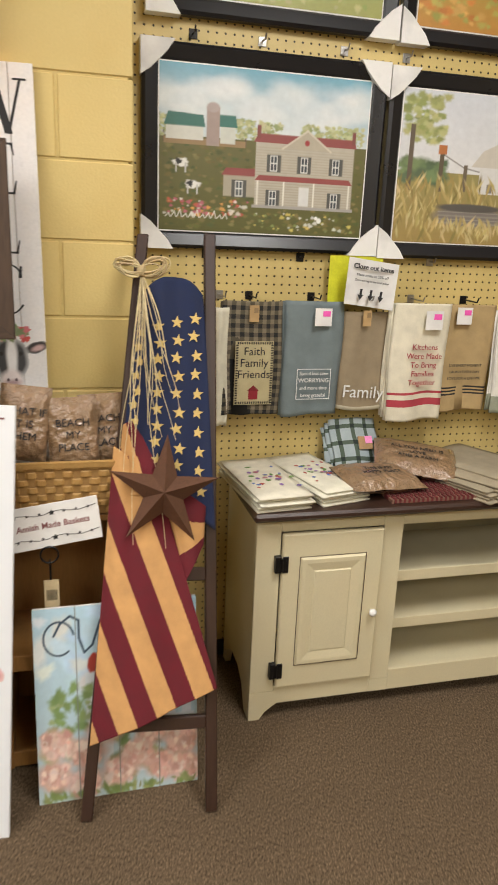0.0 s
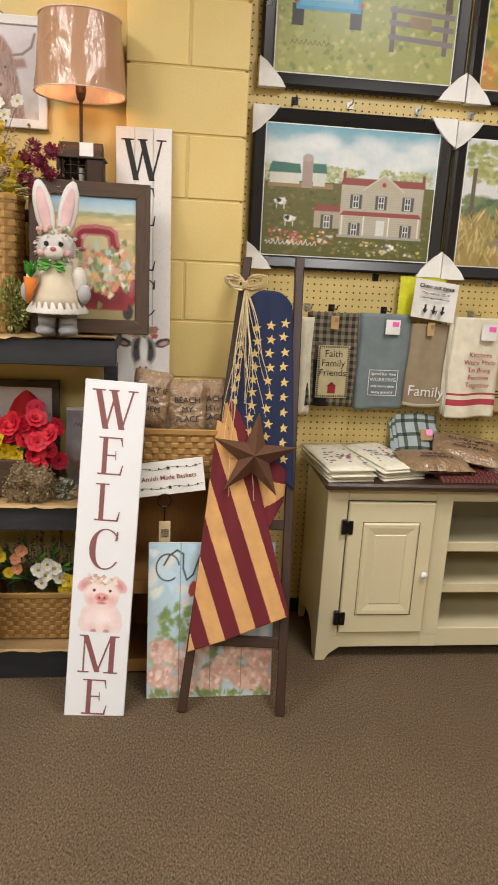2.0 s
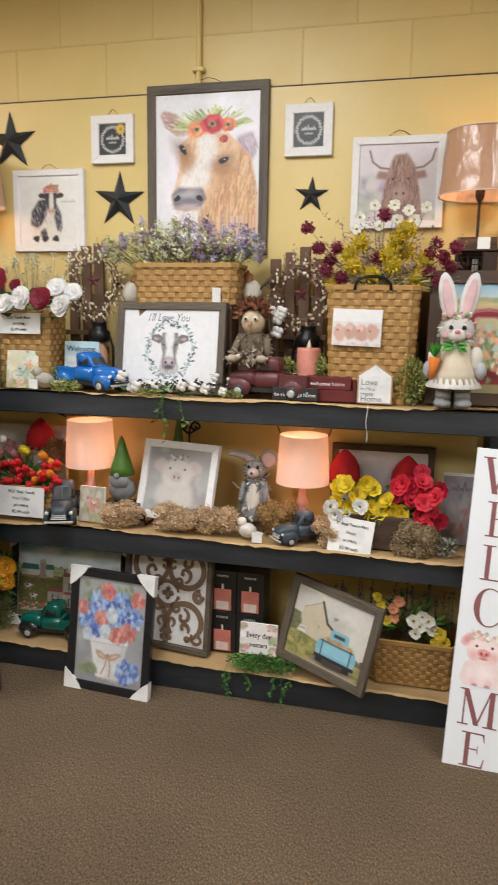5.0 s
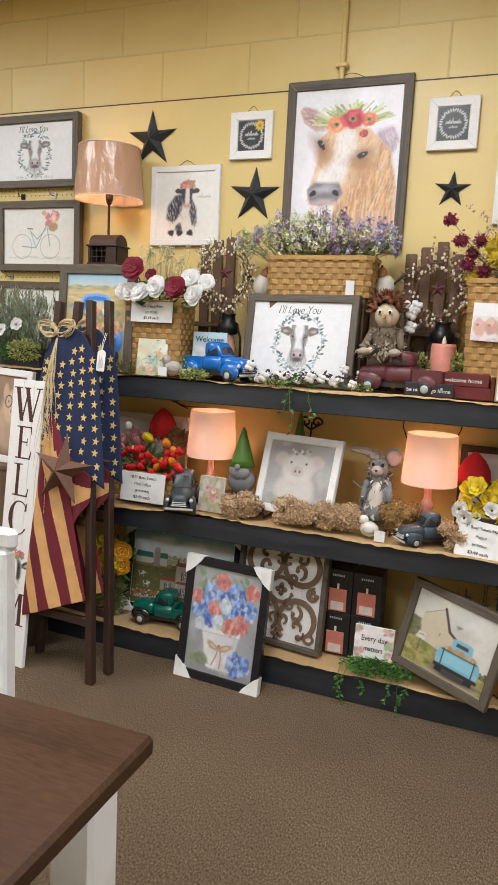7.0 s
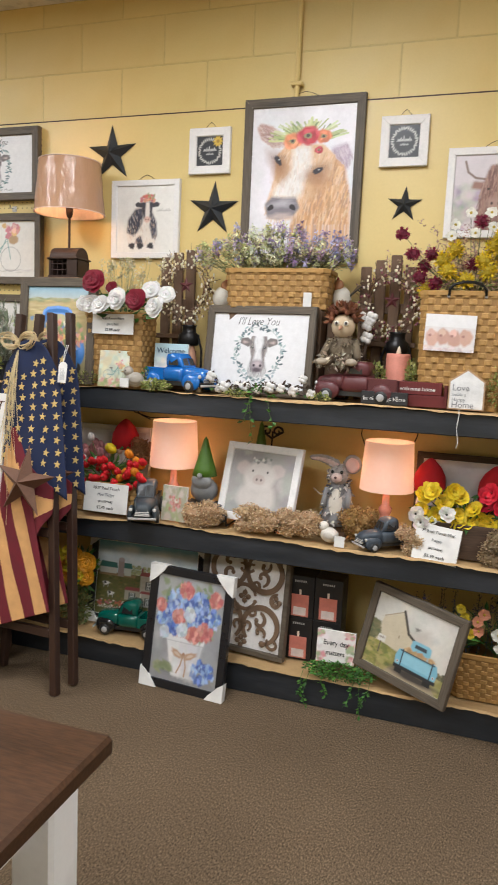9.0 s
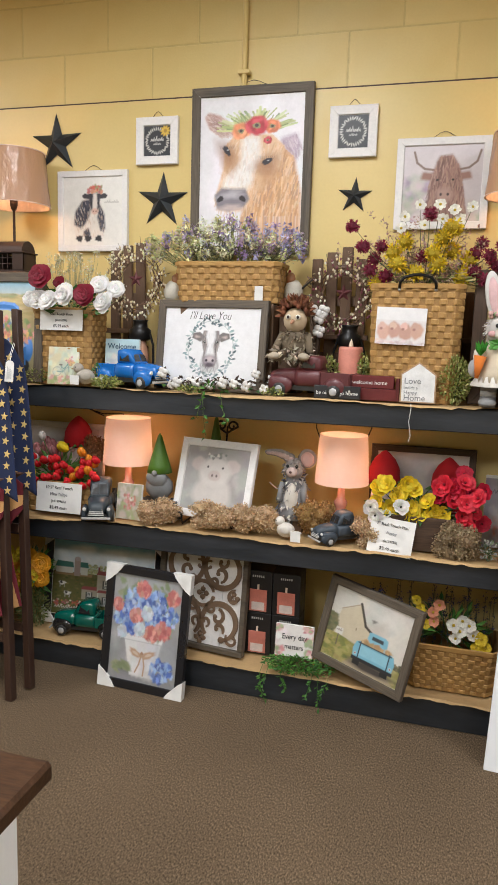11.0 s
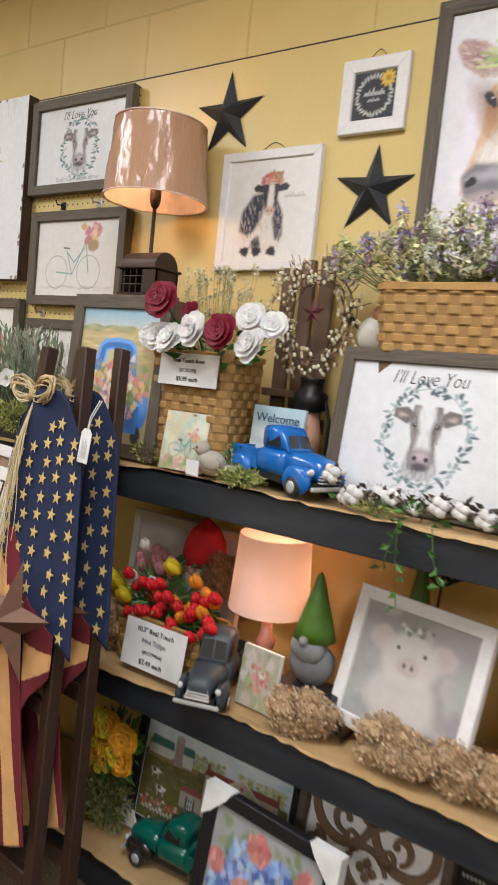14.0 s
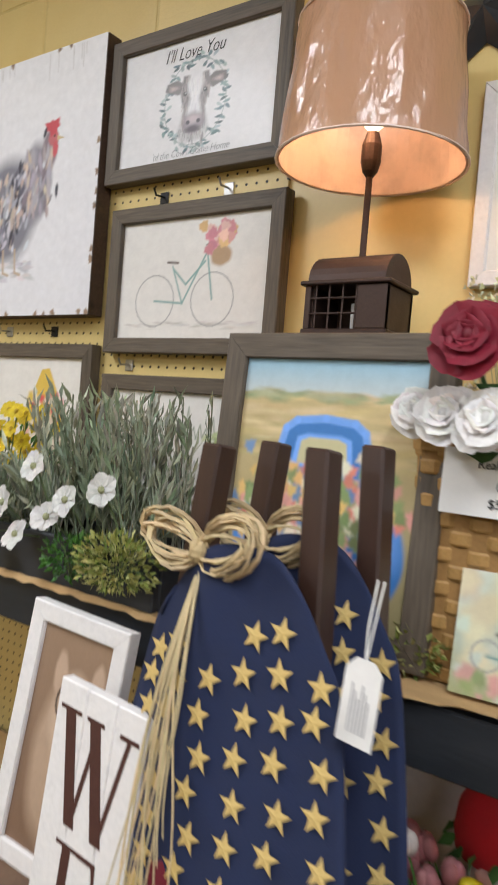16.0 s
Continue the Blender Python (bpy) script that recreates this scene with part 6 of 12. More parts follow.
def flower_board():
    m = Matrix.Translation((-0.222, -0.508, 0.0)) @ pose(0, 0, 0, -9, 0, 1) @ FACE
    w, h = 0.42, 0.53
    e = sign_board("flower_sign", "painted plank welcome sign with pink hydrangeas and a cardinal", m, w, h, 0.012, WHITEF, 4)
    a = Art(w, h)
    a.fade(0.0, 1.0, (0.50, 0.62, 0.66), (0.46, 0.66, 0.78))
    a.dabs(0.02, 0.55, 0.98, 0.98, 40, 0.07, 0.04, [(0.66, 0.74, 0.78), (0.74, 0.78, 0.78), (0.50, 0.68, 0.80)])
    for k in range(6):
        a.rect(0.40 + 0.1 * k, 0.10, 0.46 + 0.1 * k, 0.48 - 0.02 * (k % 2), (0.66, 0.70, 0.74))
    a.rect(0.36, 0.36, 0.98, 0.39, (0.62, 0.68, 0.72))
    a.rect(0.30, 0.30, 0.36, 0.66, (0.64, 0.70, 0.74))
    a.dabs(0.02, 0.03, 0.98, 0.34, 70, 0.04, 0.03, [(0.20, 0.30, 0.12), (0.30, 0.40, 0.18), (0.14, 0.22, 0.09)])
    a.dabs(0.08, 0.30, 0.34, 0.60, 30, 0.02, 0.03, [(0.22, 0.32, 0.12), (0.34, 0.42, 0.2)])
    for x, y in ((0.12, 0.30), (0.30, 0.24), (0.10, 0.14), (0.28, 0.08), (0.5, 0.12), (0.62, 0.2), (0.78, 0.12), (0.9, 0.24), (0.42, 0.36), (0.72, 0.32), (0.93, 0.09)):
        a.disc(x, y, 0.105, 0.078, (0.70, 0.44, 0.37), 14, 0.1, 0, 0.3)
        a.dabs(x - 0.08, y - 0.055, x + 0.08, y + 0.055, 44, 0.020, 0.016, [(0.74, 0.46, 0.38), (0.80, 0.58, 0.50), (0.64, 0.36, 0.30), (0.84, 0.68, 0.60)])
    a.dabs(0.02, 0.0, 0.98, 0.04, 40, 0.03, 0.012, [(0.22, 0.30, 0.10), (0.30, 0.34, 0.14)])
    a.disc(0.345, 0.70, 0.03, 0.045, (0.42, 0.06, 0.04), 12, 0.1)
    a.disc(0.36, 0.735, 0.02, 0.025, (0.45, 0.06, 0.04), 10, 0.1)
    a.disc(0.375, 0.732, 0.008, 0.01, (0.04, 0.03, 0.03))
    a.curve(0.15, 0.845, 0.090, 0.085, 0.2, 5.4, 0.0050, (0.03, 0.06, 0.10), 24)
    for p in ([(0.12, 0.86), (0.16, 0.92), (0.22, 0.955), (0.27, 0.93), (0.27, 0.84), (0.30, 0.765), (0.35, 0.80), (0.40, 0.92)], [(0.40, 0.92), (0.39, 0.83), (0.42, 0.765), (0.48, 0.81), (0.54, 0.93), (0.58, 0.96)]):
        a.line(p, 0.006, (0.03, 0.06, 0.10))
    a.line([(0.42, 0.86), (0.47, 0.9), (0.45, 0.83), (0.52, 0.84)], 0.004, (0.03, 0.06, 0.10))
    for k in (1, 2, 3):
        a.rect(k / 4 - 0.0015, 0, k / 4 + 0.0015, 1, (0.20, 0.22, 0.2))
    a.done("painting", ART, e)


flower_board()


# ---- plants and flowers ----
def rvec(r=1.0):
    while True:
        v = Vector((rnd.uniform(-1, 1), rnd.uniform(-1, 1), rnd.uniform(-1, 1)))
        if 0.05 < v.length < 1:
            return v * r


def in_ell(c, rad):
    v = rvec()
    return Vector((c[0] + v.x * rad[0], c[1] + v.y * rad[1], c[2] + v.z * rad[2]))


def greens(mb, c, rad, n, length, width, cols, up=0.3):
    for _ in range(n):
        p = in_ell(c, rad)
        d = (p - Vector(c)) + Vector((0, 0, up * rad[2])) + rvec(0.02)
        mb.leaf(p, d, length * rnd.uniform(0.6, 1.3), width * rnd.uniform(0.7, 1.2), jit(rnd.choice(cols), 0.25))


def crumbs(mb, c, rad, n, size, cols):
    """Small dried florets: many three-sided chips."""
    for _ in range(n):
        p = in_ell(c, rad)
        a, b_, d = (rvec(size * rnd.uniform(0.6, 1.3)) for _ in range(3))
        mb.add([p, p + a, p + b_, p + d], [(0, 1, 2), (0, 2, 3), (0, 3, 1), (1, 3, 2)], jit(rnd.choice(cols), 0.3))


def stems(mb, base, tips, r=0.0012, col=(0.10, 0.14, 0.05)):
    for t in tips:
        b_, t = Vector(base), Vector(t)
        mid = (b_ + t) / 2 + Vector((t.x - b_.x, t.y - b_.y, 0)) * 0.15 + Vector((0, 0, 0.02))
        mb.tube([b_, mid, t], r, 4, jit(col))


def petal(mb, c, d, side, up, length, width, cup, col):
    c, d, side, up = Vector(c), Vector(d), Vector(side), Vector(up)
    vs = []
    for u, wd, lift in ((0.05, 0.25, 0), (0.45, 0.95, cup * 0.5), (0.8, 0.9, cup * 0.9), (1.0, 0.35, cup * 0.8)):
        for s in (-1, 0, 1):
            vs.append(c + d * length * u + side * s * width / 2 * wd + up * length * (lift + (0.10 if s else 0)))
    fs = [(3 * j + i, 3 * j + i + 1, 3 * j + i + 4, 3 * j + i + 3) for j in range(3) for i in range(2)]
    mb.add(vs, fs, col)


def bloom(mb, c, axis, r, n, cup, col, rings=1, shade=0.12, width=1.0):
    axis = Vector(axis).normalized()
    a = axis.orthogonal().normalized()
    b_ = axis.cross(a)
    for k in range(rings):
        rr = r * (1 - 0.27 * k)
        cc = cup + 0.42 * k
        for i in range(n):
            t = 2 * math.pi * (i + 0.5 * k) / n + rnd.uniform(-0.15, 0.15)
            d = a * math.cos(t) + b_ * math.sin(t)
            sd = axis.cross(d)
            petal(mb, Vector(c) + axis * r * 0.05 * k, d, sd, axis, rr * rnd.uniform(0.88, 1.14) * max(0.35, 1 - 0.22 * cc), rr * width * 1.25 * 3.4 / n * 1.5, cc, jit(col, shade))


def rose(mb, c, axis, r, col):
    axis = Vector(axis).normalized()
    bloom(mb, c, axis, r * 1.12, 6, 0.10, col, 1, 0.10, 1.15)
    bloom(mb, Vector(c) + axis * r * 0.06, axis, r * 0.98, 5, 0.45, col, 3, 0.12, 1.15)
    bloom(mb, Vector(c) + axis * r * 0.16, axis, r * 0.52, 4, 1.15, col, 2, 0.14, 1.1)
    mb.ell(Vector(c) + axis * r * 0.3, (r * 0.2, r * 0.2, r * 0.24), tuple(x * 0.8 for x in col), 8, 5)


def daisy(mb, c, axis, r, col, heart=(0.55, 0.40, 0.03), n=8):
    bloom(mb, c, axis, r, n, 0.12, col, 1, 0.08, 0.9)
    mb.ell(Vector(c) + Vector(axis).normalized() * r * 0.1, (r * 0.24,) * 3, heart, 7, 4)


def tulip(mb, c, r, col, axis=(0, -0.5, 0.8)):
    q = Vector(axis).normalized().to_track_quat("Z", "Y").to_matrix().to_4x4()
    for k in range(3):
        t = k * 2.1
        mb.ell(Vector(c) + q @ Vector((math.cos(t) * r * 0.32, math.sin(t) * r * 0.32, 0)), (r * 0.72, r * 0.72, r * 1.25), jit(col, 0.12), 8, 6, q)


def pompom(mb, c, r, col):
    mb.ell(c, (r * 0.7,) * 3, tuple(x * 0.6 for x in col), 8, 5)
    for _ in range(90):
        d = rvec().normalized()
        p = Vector(c) + d * r * 0.6
        mb.leaf(p, d, r * 0.5, r * 0.22, jit(col, 0.25))


def planted(name, label, category, c, group=""):
    e = thing(name, c, label, category, group)
    e.matrix_world = Matrix.Identity(4)
    return e


MOSS = [(0.28, 0.31, 0.07), (0.36, 0.38, 0.11), (0.19, 0.24, 0.05), (0.46, 0.45, 0.17)]
GREEN = [(0.05, 0.16, 0.02), (0.08, 0.22, 0.03), (0.04, 0.11, 0.02)]
SAGE = [(0.34, 0.37, 0.27), (0.26, 0.30, 0.20), (0.44, 0.46, 0.35)]
DRIED = [(0.58, 0.40, 0.23), (0.66, 0.49, 0.30), (0.48, 0.32, 0.17), (0.74, 0.58, 0.39)]
TOP, MID, LOW = 1.176, 0.637, 0.113


def moss_tuft(x, y, z, rx, rz, n=260, label="small tuft of green faux moss on the shelf", cols=MOSS, ry=None):
    e = planted("moss_tuft", label, "faux plant", (x, y, z), "moss tufts")
    mb = MB()
    greens(mb, (x, y, z + rz), (rx, ry or rx * 0.6, rz), n, 0.014, 0.008, cols)
    mb.done("leaves", LEAF, e)
    mb = MB()
    stems(mb, (x, y, z + 0.002), [in_ell((x, y, z + rz), (rx * 0.8, rx * 0.4, rz * 0.7)) for _ in range(12)])
    mb.done("stems", LEAF, e)


def dried_bunch(x, y, z, rx, ry, rz, n, label="bunch of brown dried florets lying on the shelf", cols=DRIED):
    e = planted("dried_flowers", label, "dried flowers", (x, y, z), "dried flower bunches")
    mb = MB()
    for k in range(max(8, n // 75)):
        c = in_ell((x, y, z + rz), (rx * 0.78, ry * 0.7, rz * 0.72))
        q = (rx * 0.30 + 0.010, ry * 0.34 + 0.008, rz * 0.36 + 0.006)
        mb.ell(c, (q[0] * 0.72, q[1] * 0.72, q[2] * 0.72), jit(cols[0]), 8, 6, None, 0.2)
        for _ in range(230):
            d = rvec().normalized() * rnd.uniform(0.7, 1.05)
            p = Vector((c[0] + d.x * q[0], c[1] + d.y * q[1], c[2] + d.z * q[2]))
            mb.leaf(p, d * 0.35 + rvec(1.0), rnd.uniform(0.006, 0.011), rnd.uniform(0.006, 0.010), jit(rnd.choice(cols), 0.2))
    mb.done("florets", FAUX, e)
    mb = MB()
    stems(mb, (x, y + ry * 0.5, z + 0.004), [in_ell((x, y, z + rz * 0.8), (rx * 0.9, ry * 0.8, rz * 0.6)) for _ in range(26)], 0.0013, (0.24, 0.15, 0.07))
    mb.done("stems", FAUX, e)


# ---- pictures on the yellow wall ----
def script(a, x, y, w, n, wd, col, amp=0.02):
    for k in range(n):
        u = x + w * k / n
        a.line([(u, y), (u + 0.3 * w / n, y + amp * (1 + (k * 7 % 3) * 0.6)), (u + 0.5 * w / n, y + 0.1 * amp), (u + 0.8 * w / n, y + amp * 0.8), (u + w / n, y)], wd, col)


def cow_portrait(w, h):
    a = Art(w, h)
    a.rect(0, 0, 1, 1, (0.78, 0.76, 0.80))
    a.dabs(0.1, 0.05, 0.9, 0.95, 30, 0.14, 0.10, [(0.80, 0.78, 0.81), (0.74, 0.73, 0.78)], 3.1, 0.9)
    ear = [(0.04, 0.86), (0.08, 0.90), (0.20, 0.87), (0.33, 0.76), (0.33, 0.70), (0.20, 0.69), (0.09, 0.76)]
    a.shape(ear, (0.50, 0.33, 0.30), 0.02)
    a.shape([(0.08, 0.85), (0.18, 0.83), (0.29, 0.74), (0.20, 0.73), (0.11, 0.78)], (0.30, 0.17, 0.16), 0.03)
    a.fur(ear, 120, 0.07, 0.004, [(0.62, 0.46, 0.42), (0.38, 0.24, 0.22), (0.70, 0.58, 0.54)], -0.6, 0.4, 0.6)
    ear = [(0.78, 0.66), (0.93, 0.70), (0.98, 0.60), (0.93, 0.46), (0.82, 0.50)]
    a.shape(ear, (0.46, 0.36, 0.46), 0.03)
    a.fur(ear, 80, 0.06, 0.004, [(0.56, 0.46, 0.54), (0.36, 0.26, 0.32), (0.66, 0.58, 0.64)], -1.3, 0.3, 0.6)
    neck = [(0.42, 0.0), (0.99, 0.0), (0.99, 0.20), (0.92, 0.50), (0.80, 0.60), (0.60, 0.30), (0.44, 0.12)]
    a.shape(neck, (0.62, 0.36, 0.19), 0.03)
    a.fur(neck, 420, 0.11, 0.006, [(0.70, 0.44, 0.25), (0.54, 0.29, 0.14), (0.76, 0.54, 0.36), (0.42, 0.25, 0.17), (0.66, 0.38, 0.18)], -1.75, 0.2, 0.7)
    face = [(0.25, 0.62), (0.36, 0.72), (0.70, 0.70), (0.82, 0.60), (0.80, 0.46), (0.70, 0.30), (0.54, 0.20), (0.50, 0.10), (0.40, 0.06), (0.20, 0.07), (0.15, 0.16), (0.20, 0.30), (0.24, 0.44)]
    a.shape(face, (0.72, 0.48, 0.30), 0.02)
    a.fur(face, 380, 0.06, 0.005, [(0.76, 0.54, 0.36), (0.68, 0.42, 0.24), (0.80, 0.62, 0.46), (0.62, 0.37, 0.20)], -1.7, 0.3, 0.6)
    blaze = [(0.42, 0.70), (0.58, 0.69), (0.60, 0.54), (0.54, 0.40), (0.50, 0.26), (0.42, 0.24), (0.22, 0.25), (0.26, 0.36), (0.40, 0.48)]
    a.shape(blaze, (0.82, 0.78, 0.75), 0.05)
    a.fur(blaze, 180, 0.05, 0.005, [(0.84, 0.81, 0.79), (0.76, 0.68, 0.62), (0.80, 0.72, 0.66), (0.72, 0.60, 0.52)], -1.6, 0.3, 0.5)
    a.shape([(0.56, 0.44), (0.70, 0.46), (0.80, 0.40), (0.70, 0.26), (0.56, 0.22), (0.60, 0.34)], (0.50, 0.26, 0.12), 0.09, 0.75)
    a.shape([(0.23, 0.56), (0.33, 0.58), (0.37, 0.46), (0.31, 0.36), (0.22, 0.42)], (0.48, 0.26, 0.13), 0.07, 0.7)
    nose = [(0.15, 0.20), (0.22, 0.26), (0.34, 0.25), (0.46, 0.25), (0.50, 0.16), (0.44, 0.09), (0.30, 0.06), (0.18, 0.08)]
    a.shape(nose, (0.22, 0.20, 0.23), 0.02)
    a.disc(0.32, 0.20, 0.10, 0.03, (0.50, 0.47, 0.52), 10, 0.2, 0.1, 0.6, 0.8)
    a.disc(0.32, 0.09, 0.12, 0.025, (0.58, 0.46, 0.44), 10, 0.2, 0.0, 0.5, 0.8)
    for x, t in ((0.21, 0.5), (0.43, -0.5)):
        a.disc(x, 0.165, 0.035, 0.022, (0.03, 0.025, 0.03), 10, 0.1, t)
    for x, y, t in ((0.265, 0.575, -0.9), (0.66, 0.475, 0.3)):
        a.disc(x, y - 0.02, 0.11, 0.065, (0.30, 0.14, 0.07), 12, 0.1, t, 0.8, 0.8)
        a.disc(x, y, 0.052, 0.024, (0.025, 0.02, 0.03), 12, 0.1, t)
        a.disc(x + 0.010, y + 0.007, 0.010, 0.005, (0.60, 0.62, 0.66), 7)
        for k in range(8):
            a.line([(x - 0.06 + 0.017 * k, y + 0.02), (x - 0.070 + 0.020 * k, y + 0.040)], 0.0024, (0.06, 0.05, 0.06), 0.5)
    for _ in range(90):
        t = rnd.uniform(-1.5, 1.4)
        r0, r1 = rnd.uniform(0.15, 0.24), rnd.uniform(0.26, 0.40)
        p, q = (0.55 + r0 * math.sin(t), 0.72 + 0.10 * math.cos(t)), (0.55 + r1 * math.sin(t + rnd.uniform(-0.2, 0.2)), 0.72 + r1 * 0.52 * math.cos(t))
        a.line([p, q], rnd.uniform(0.004, 0.011), jit(rnd.choice([(0.40, 0.46, 0.18), (0.52, 0.57, 0.26), (0.22, 0.30, 0.13), (0.64, 0.68, 0.40)])), 0.85)
    for x, y, r, c in ((0.40, 0.735, 0.088, (0.78, 0.28, 0.13)), (0.70, 0.765, 0.075, (0.74, 0.22, 0.10)), (0.55, 0.775, 0.105, (0.52, 0.04, 0.06)), (0.66, 0.65, 0.040, (0.48, 0.04, 0.06))):
        a.disc(x, y, r, r * w / h, c, 14, 0.10)
        for k in range(26):
            t, q = rnd.uniform(0, 6.28), r * rnd.uniform(0.35, 0.9)
            a.disc(x + q * math.cos(t), y + q * math.sin(t) * w / h, r * 0.34, r * 0.16, jit(rnd.choice([c, tuple(min(1, v * 1.3 + 0.06) for v in c), tuple(v * 0.66 for v in c)]), 0.1), 8, 0.15, t + 1.57, 0.5, 0.7)
        a.disc(x, y, r * 0.36, r * 0.30 * w / h, (0.30, 0.28, 0.14), 10, 0.15)
        a.disc(x, y, r * 0.18, r * 0.18 * w / h, (0.07, 0.05, 0.05), 8, 0.1)
    a.stretch(0.19, 0.79)
    return a


def full_cow(w, h):
    a = Art(w, h)
    a.rect(0, 0, 1, 1, (0.80, 0.78, 0.74))
    body = [(0.20, 0.14), (0.16, 0.34), (0.20, 0.50), (0.33, 0.66), (0.48, 0.74), (0.62, 0.66), (0.70, 0.46), (0.71, 0.22), (0.64, 0.12), (0.40, 0.10)]
    a.shape(body, (0.80, 0.74, 0.68), 0.02)
    for pts in ([(0.18, 0.30), (0.20, 0.50), (0.33, 0.66), (0.47, 0.68), (0.45, 0.44), (0.36, 0.30), (0.28, 0.26)], [(0.60, 0.64), (0.70, 0.46), (0.71, 0.26), (0.64, 0.20), (0.58, 0.40)], [(0.34, 0.20), (0.42, 0.26), (0.46, 0.16), (0.38, 0.12)]):
        a.shape(pts, (0.045, 0.045, 0.070), 0.03)
        a.fur(pts, 40, 0.06, 0.004, [(0.08, 0.085, 0.12), (0.03, 0.03, 0.04), (0.12, 0.12, 0.17)], -1.5, 0.4, 0.5)
    a.fur(body, 110, 0.05, 0.003, [(0.70, 0.56, 0.44), (0.84, 0.80, 0.76), (0.58, 0.42, 0.32)], -1.5, 0.4, 0.45)
    a.shape([(0.42, 0.76), (0.64, 0.76), (0.61, 0.58), (0.58, 0.48), (0.49, 0.48), (0.46, 0.58)], (0.05, 0.045, 0.06), 0.015)
    a.shape([(0.51, 0.76), (0.57, 0.76), (0.58, 0.60), (0.57, 0.52), (0.50, 0.52), (0.50, 0.62)], (0.80, 0.73, 0.68), 0.02)
    a.disc(0.535, 0.50, 0.055, 0.045, (0.72, 0.48, 0.40), 12, 0.05, 0, 0.3)
    for k in (-1, 1):
        a.disc(0.535 + k * 0.022, 0.50, 0.010, 0.010, (0.20, 0.10, 0.09))
        a.disc(0.535 + k * 0.055, 0.62, 0.012, 0.014, (0.02, 0.02, 0.02))
        a.shape([(0.535 + k * 0.08, 0.74), (0.535 + k * 0.17, 0.765), (0.535 + k * 0.22, 0.73), (0.535 + k * 0.19, 0.69), (0.535 + k * 0.09, 0.68)], (0.05, 0.045, 0.055), 0.012)
    a.dabs(0.42, 0.77, 0.66, 0.86, 46, 0.026, 0.02, [(0.60, 0.14, 0.10), (0.68, 0.34, 0.22), (0.32, 0.30, 0.15), (0.55, 0.20, 0.22)])
    for x in (0.27, 0.42, 0.60):
        a.disc(x, 0.10, 0.055, 0.045, (0.03, 0.03, 0.04), 10, 0.2, 0, 0.25)
    script(a, 0.70, 0.62, 0.24, 6, 0.0014, (0.42, 0.40, 0.38))
    return a


def highland_cow(w, h):
    a = Art(w, h)
    a.fade(0, 1, (0.56, 0.50, 0.50), (0.68, 0.63, 0.66))
    a.dabs(0, 0.0, 0.34, 0.55, 60, 0.06, 0.05, [(0.30, 0.38, 0.28), (0.50, 0.54, 0.44), (0.42, 0.32, 0.44), (0.62, 0.54, 0.58)], 3, 0.8)
    a.dabs(0, 0.0, 1, 0.25, 50, 0.05, 0.05, [(0.58, 0.50, 0.48), (0.66, 0.60, 0.58), (0.40, 0.42, 0.34)], 3, 0.8)
    for k in (-1, 1):
        a.line([(0.55 + k * 0.16, 0.68), (0.55 + k * 0.28, 0.70), (0.55 + k * 0.38, 0.78), (0.55 + k * 0.42, 0.92)], 0.008, (0.26, 0.19, 0.16))
        a.shape([(0.55 + k * 0.16, 0.64), (0.55 + k * 0.30, 0.66), (0.55 + k * 0.33, 0.56), (0.55 + k * 0.18, 0.54)], (0.34, 0.19, 0.15), 0.03)
    body = [(0.30, 0.0), (0.32, 0.30), (0.36, 0.60), (0.45, 0.86), (0.62, 0.88), (0.72, 0.72), (0.78, 0.40), (0.84, 0.0)]
    a.shape(body, (0.31, 0.18, 0.15), 0.03)
    a.fur(body, 460, 0.12, 0.0042, [(0.42, 0.25, 0.19), (0.24, 0.13, 0.11), (0.50, 0.33, 0.26), (0.18, 0.10, 0.09), (0.36, 0.21, 0.17)], -1.6, 0.35, 0.75)
    a.disc(0.54, 0.36, 0.10, 0.09, (0.46, 0.30, 0.25), 12, 0.06, 0, 0.4)
    for k in (-1, 1):
        a.disc(0.54 + k * 0.045, 0.36, 0.016, 0.02, (0.08, 0.05, 0.05), 8)
        a.disc(0.54 + k * 0.10, 0.55, 0.016, 0.014, (0.04, 0.03, 0.03), 8)
    return a


def chalk_word(w, h, sunflower):
    a = Art(w, h)
    a.rect(0, 0, 1, 1, (0.035, 0.037, 0.045))
    for k in range(34):
        t = 2 * math.pi * k / 34
        a.disc(0.5 + 0.40 * math.cos(t), 0.5 + 0.40 * math.sin(t), 0.05, 0.02, (0.66, 0.66, 0.62), 7, 0.1, t + rnd.uniform(-0.9, 0.9))
    script(a, 0.26, 0.50, 0.48, 5, 0.0016, (0.75, 0.75, 0.72), 0.07)
    script(a, 0.36, 0.38, 0.28, 5, 0.0010, (0.6, 0.6, 0.58), 0.03)
    if sunflower:
        for k in range(10):
            t = 2 * math.pi * k / 10
            a.disc(0.8 + 0.11 * math.cos(t), 0.82 + 0.11 * math.sin(t), 0.075, 0.035, (0.68, 0.46, 0.06), 8, 0.1, t)
        a.disc(0.8, 0.82, 0.06, 0.06, (0.40, 0.24, 0.04), 10)
    return a


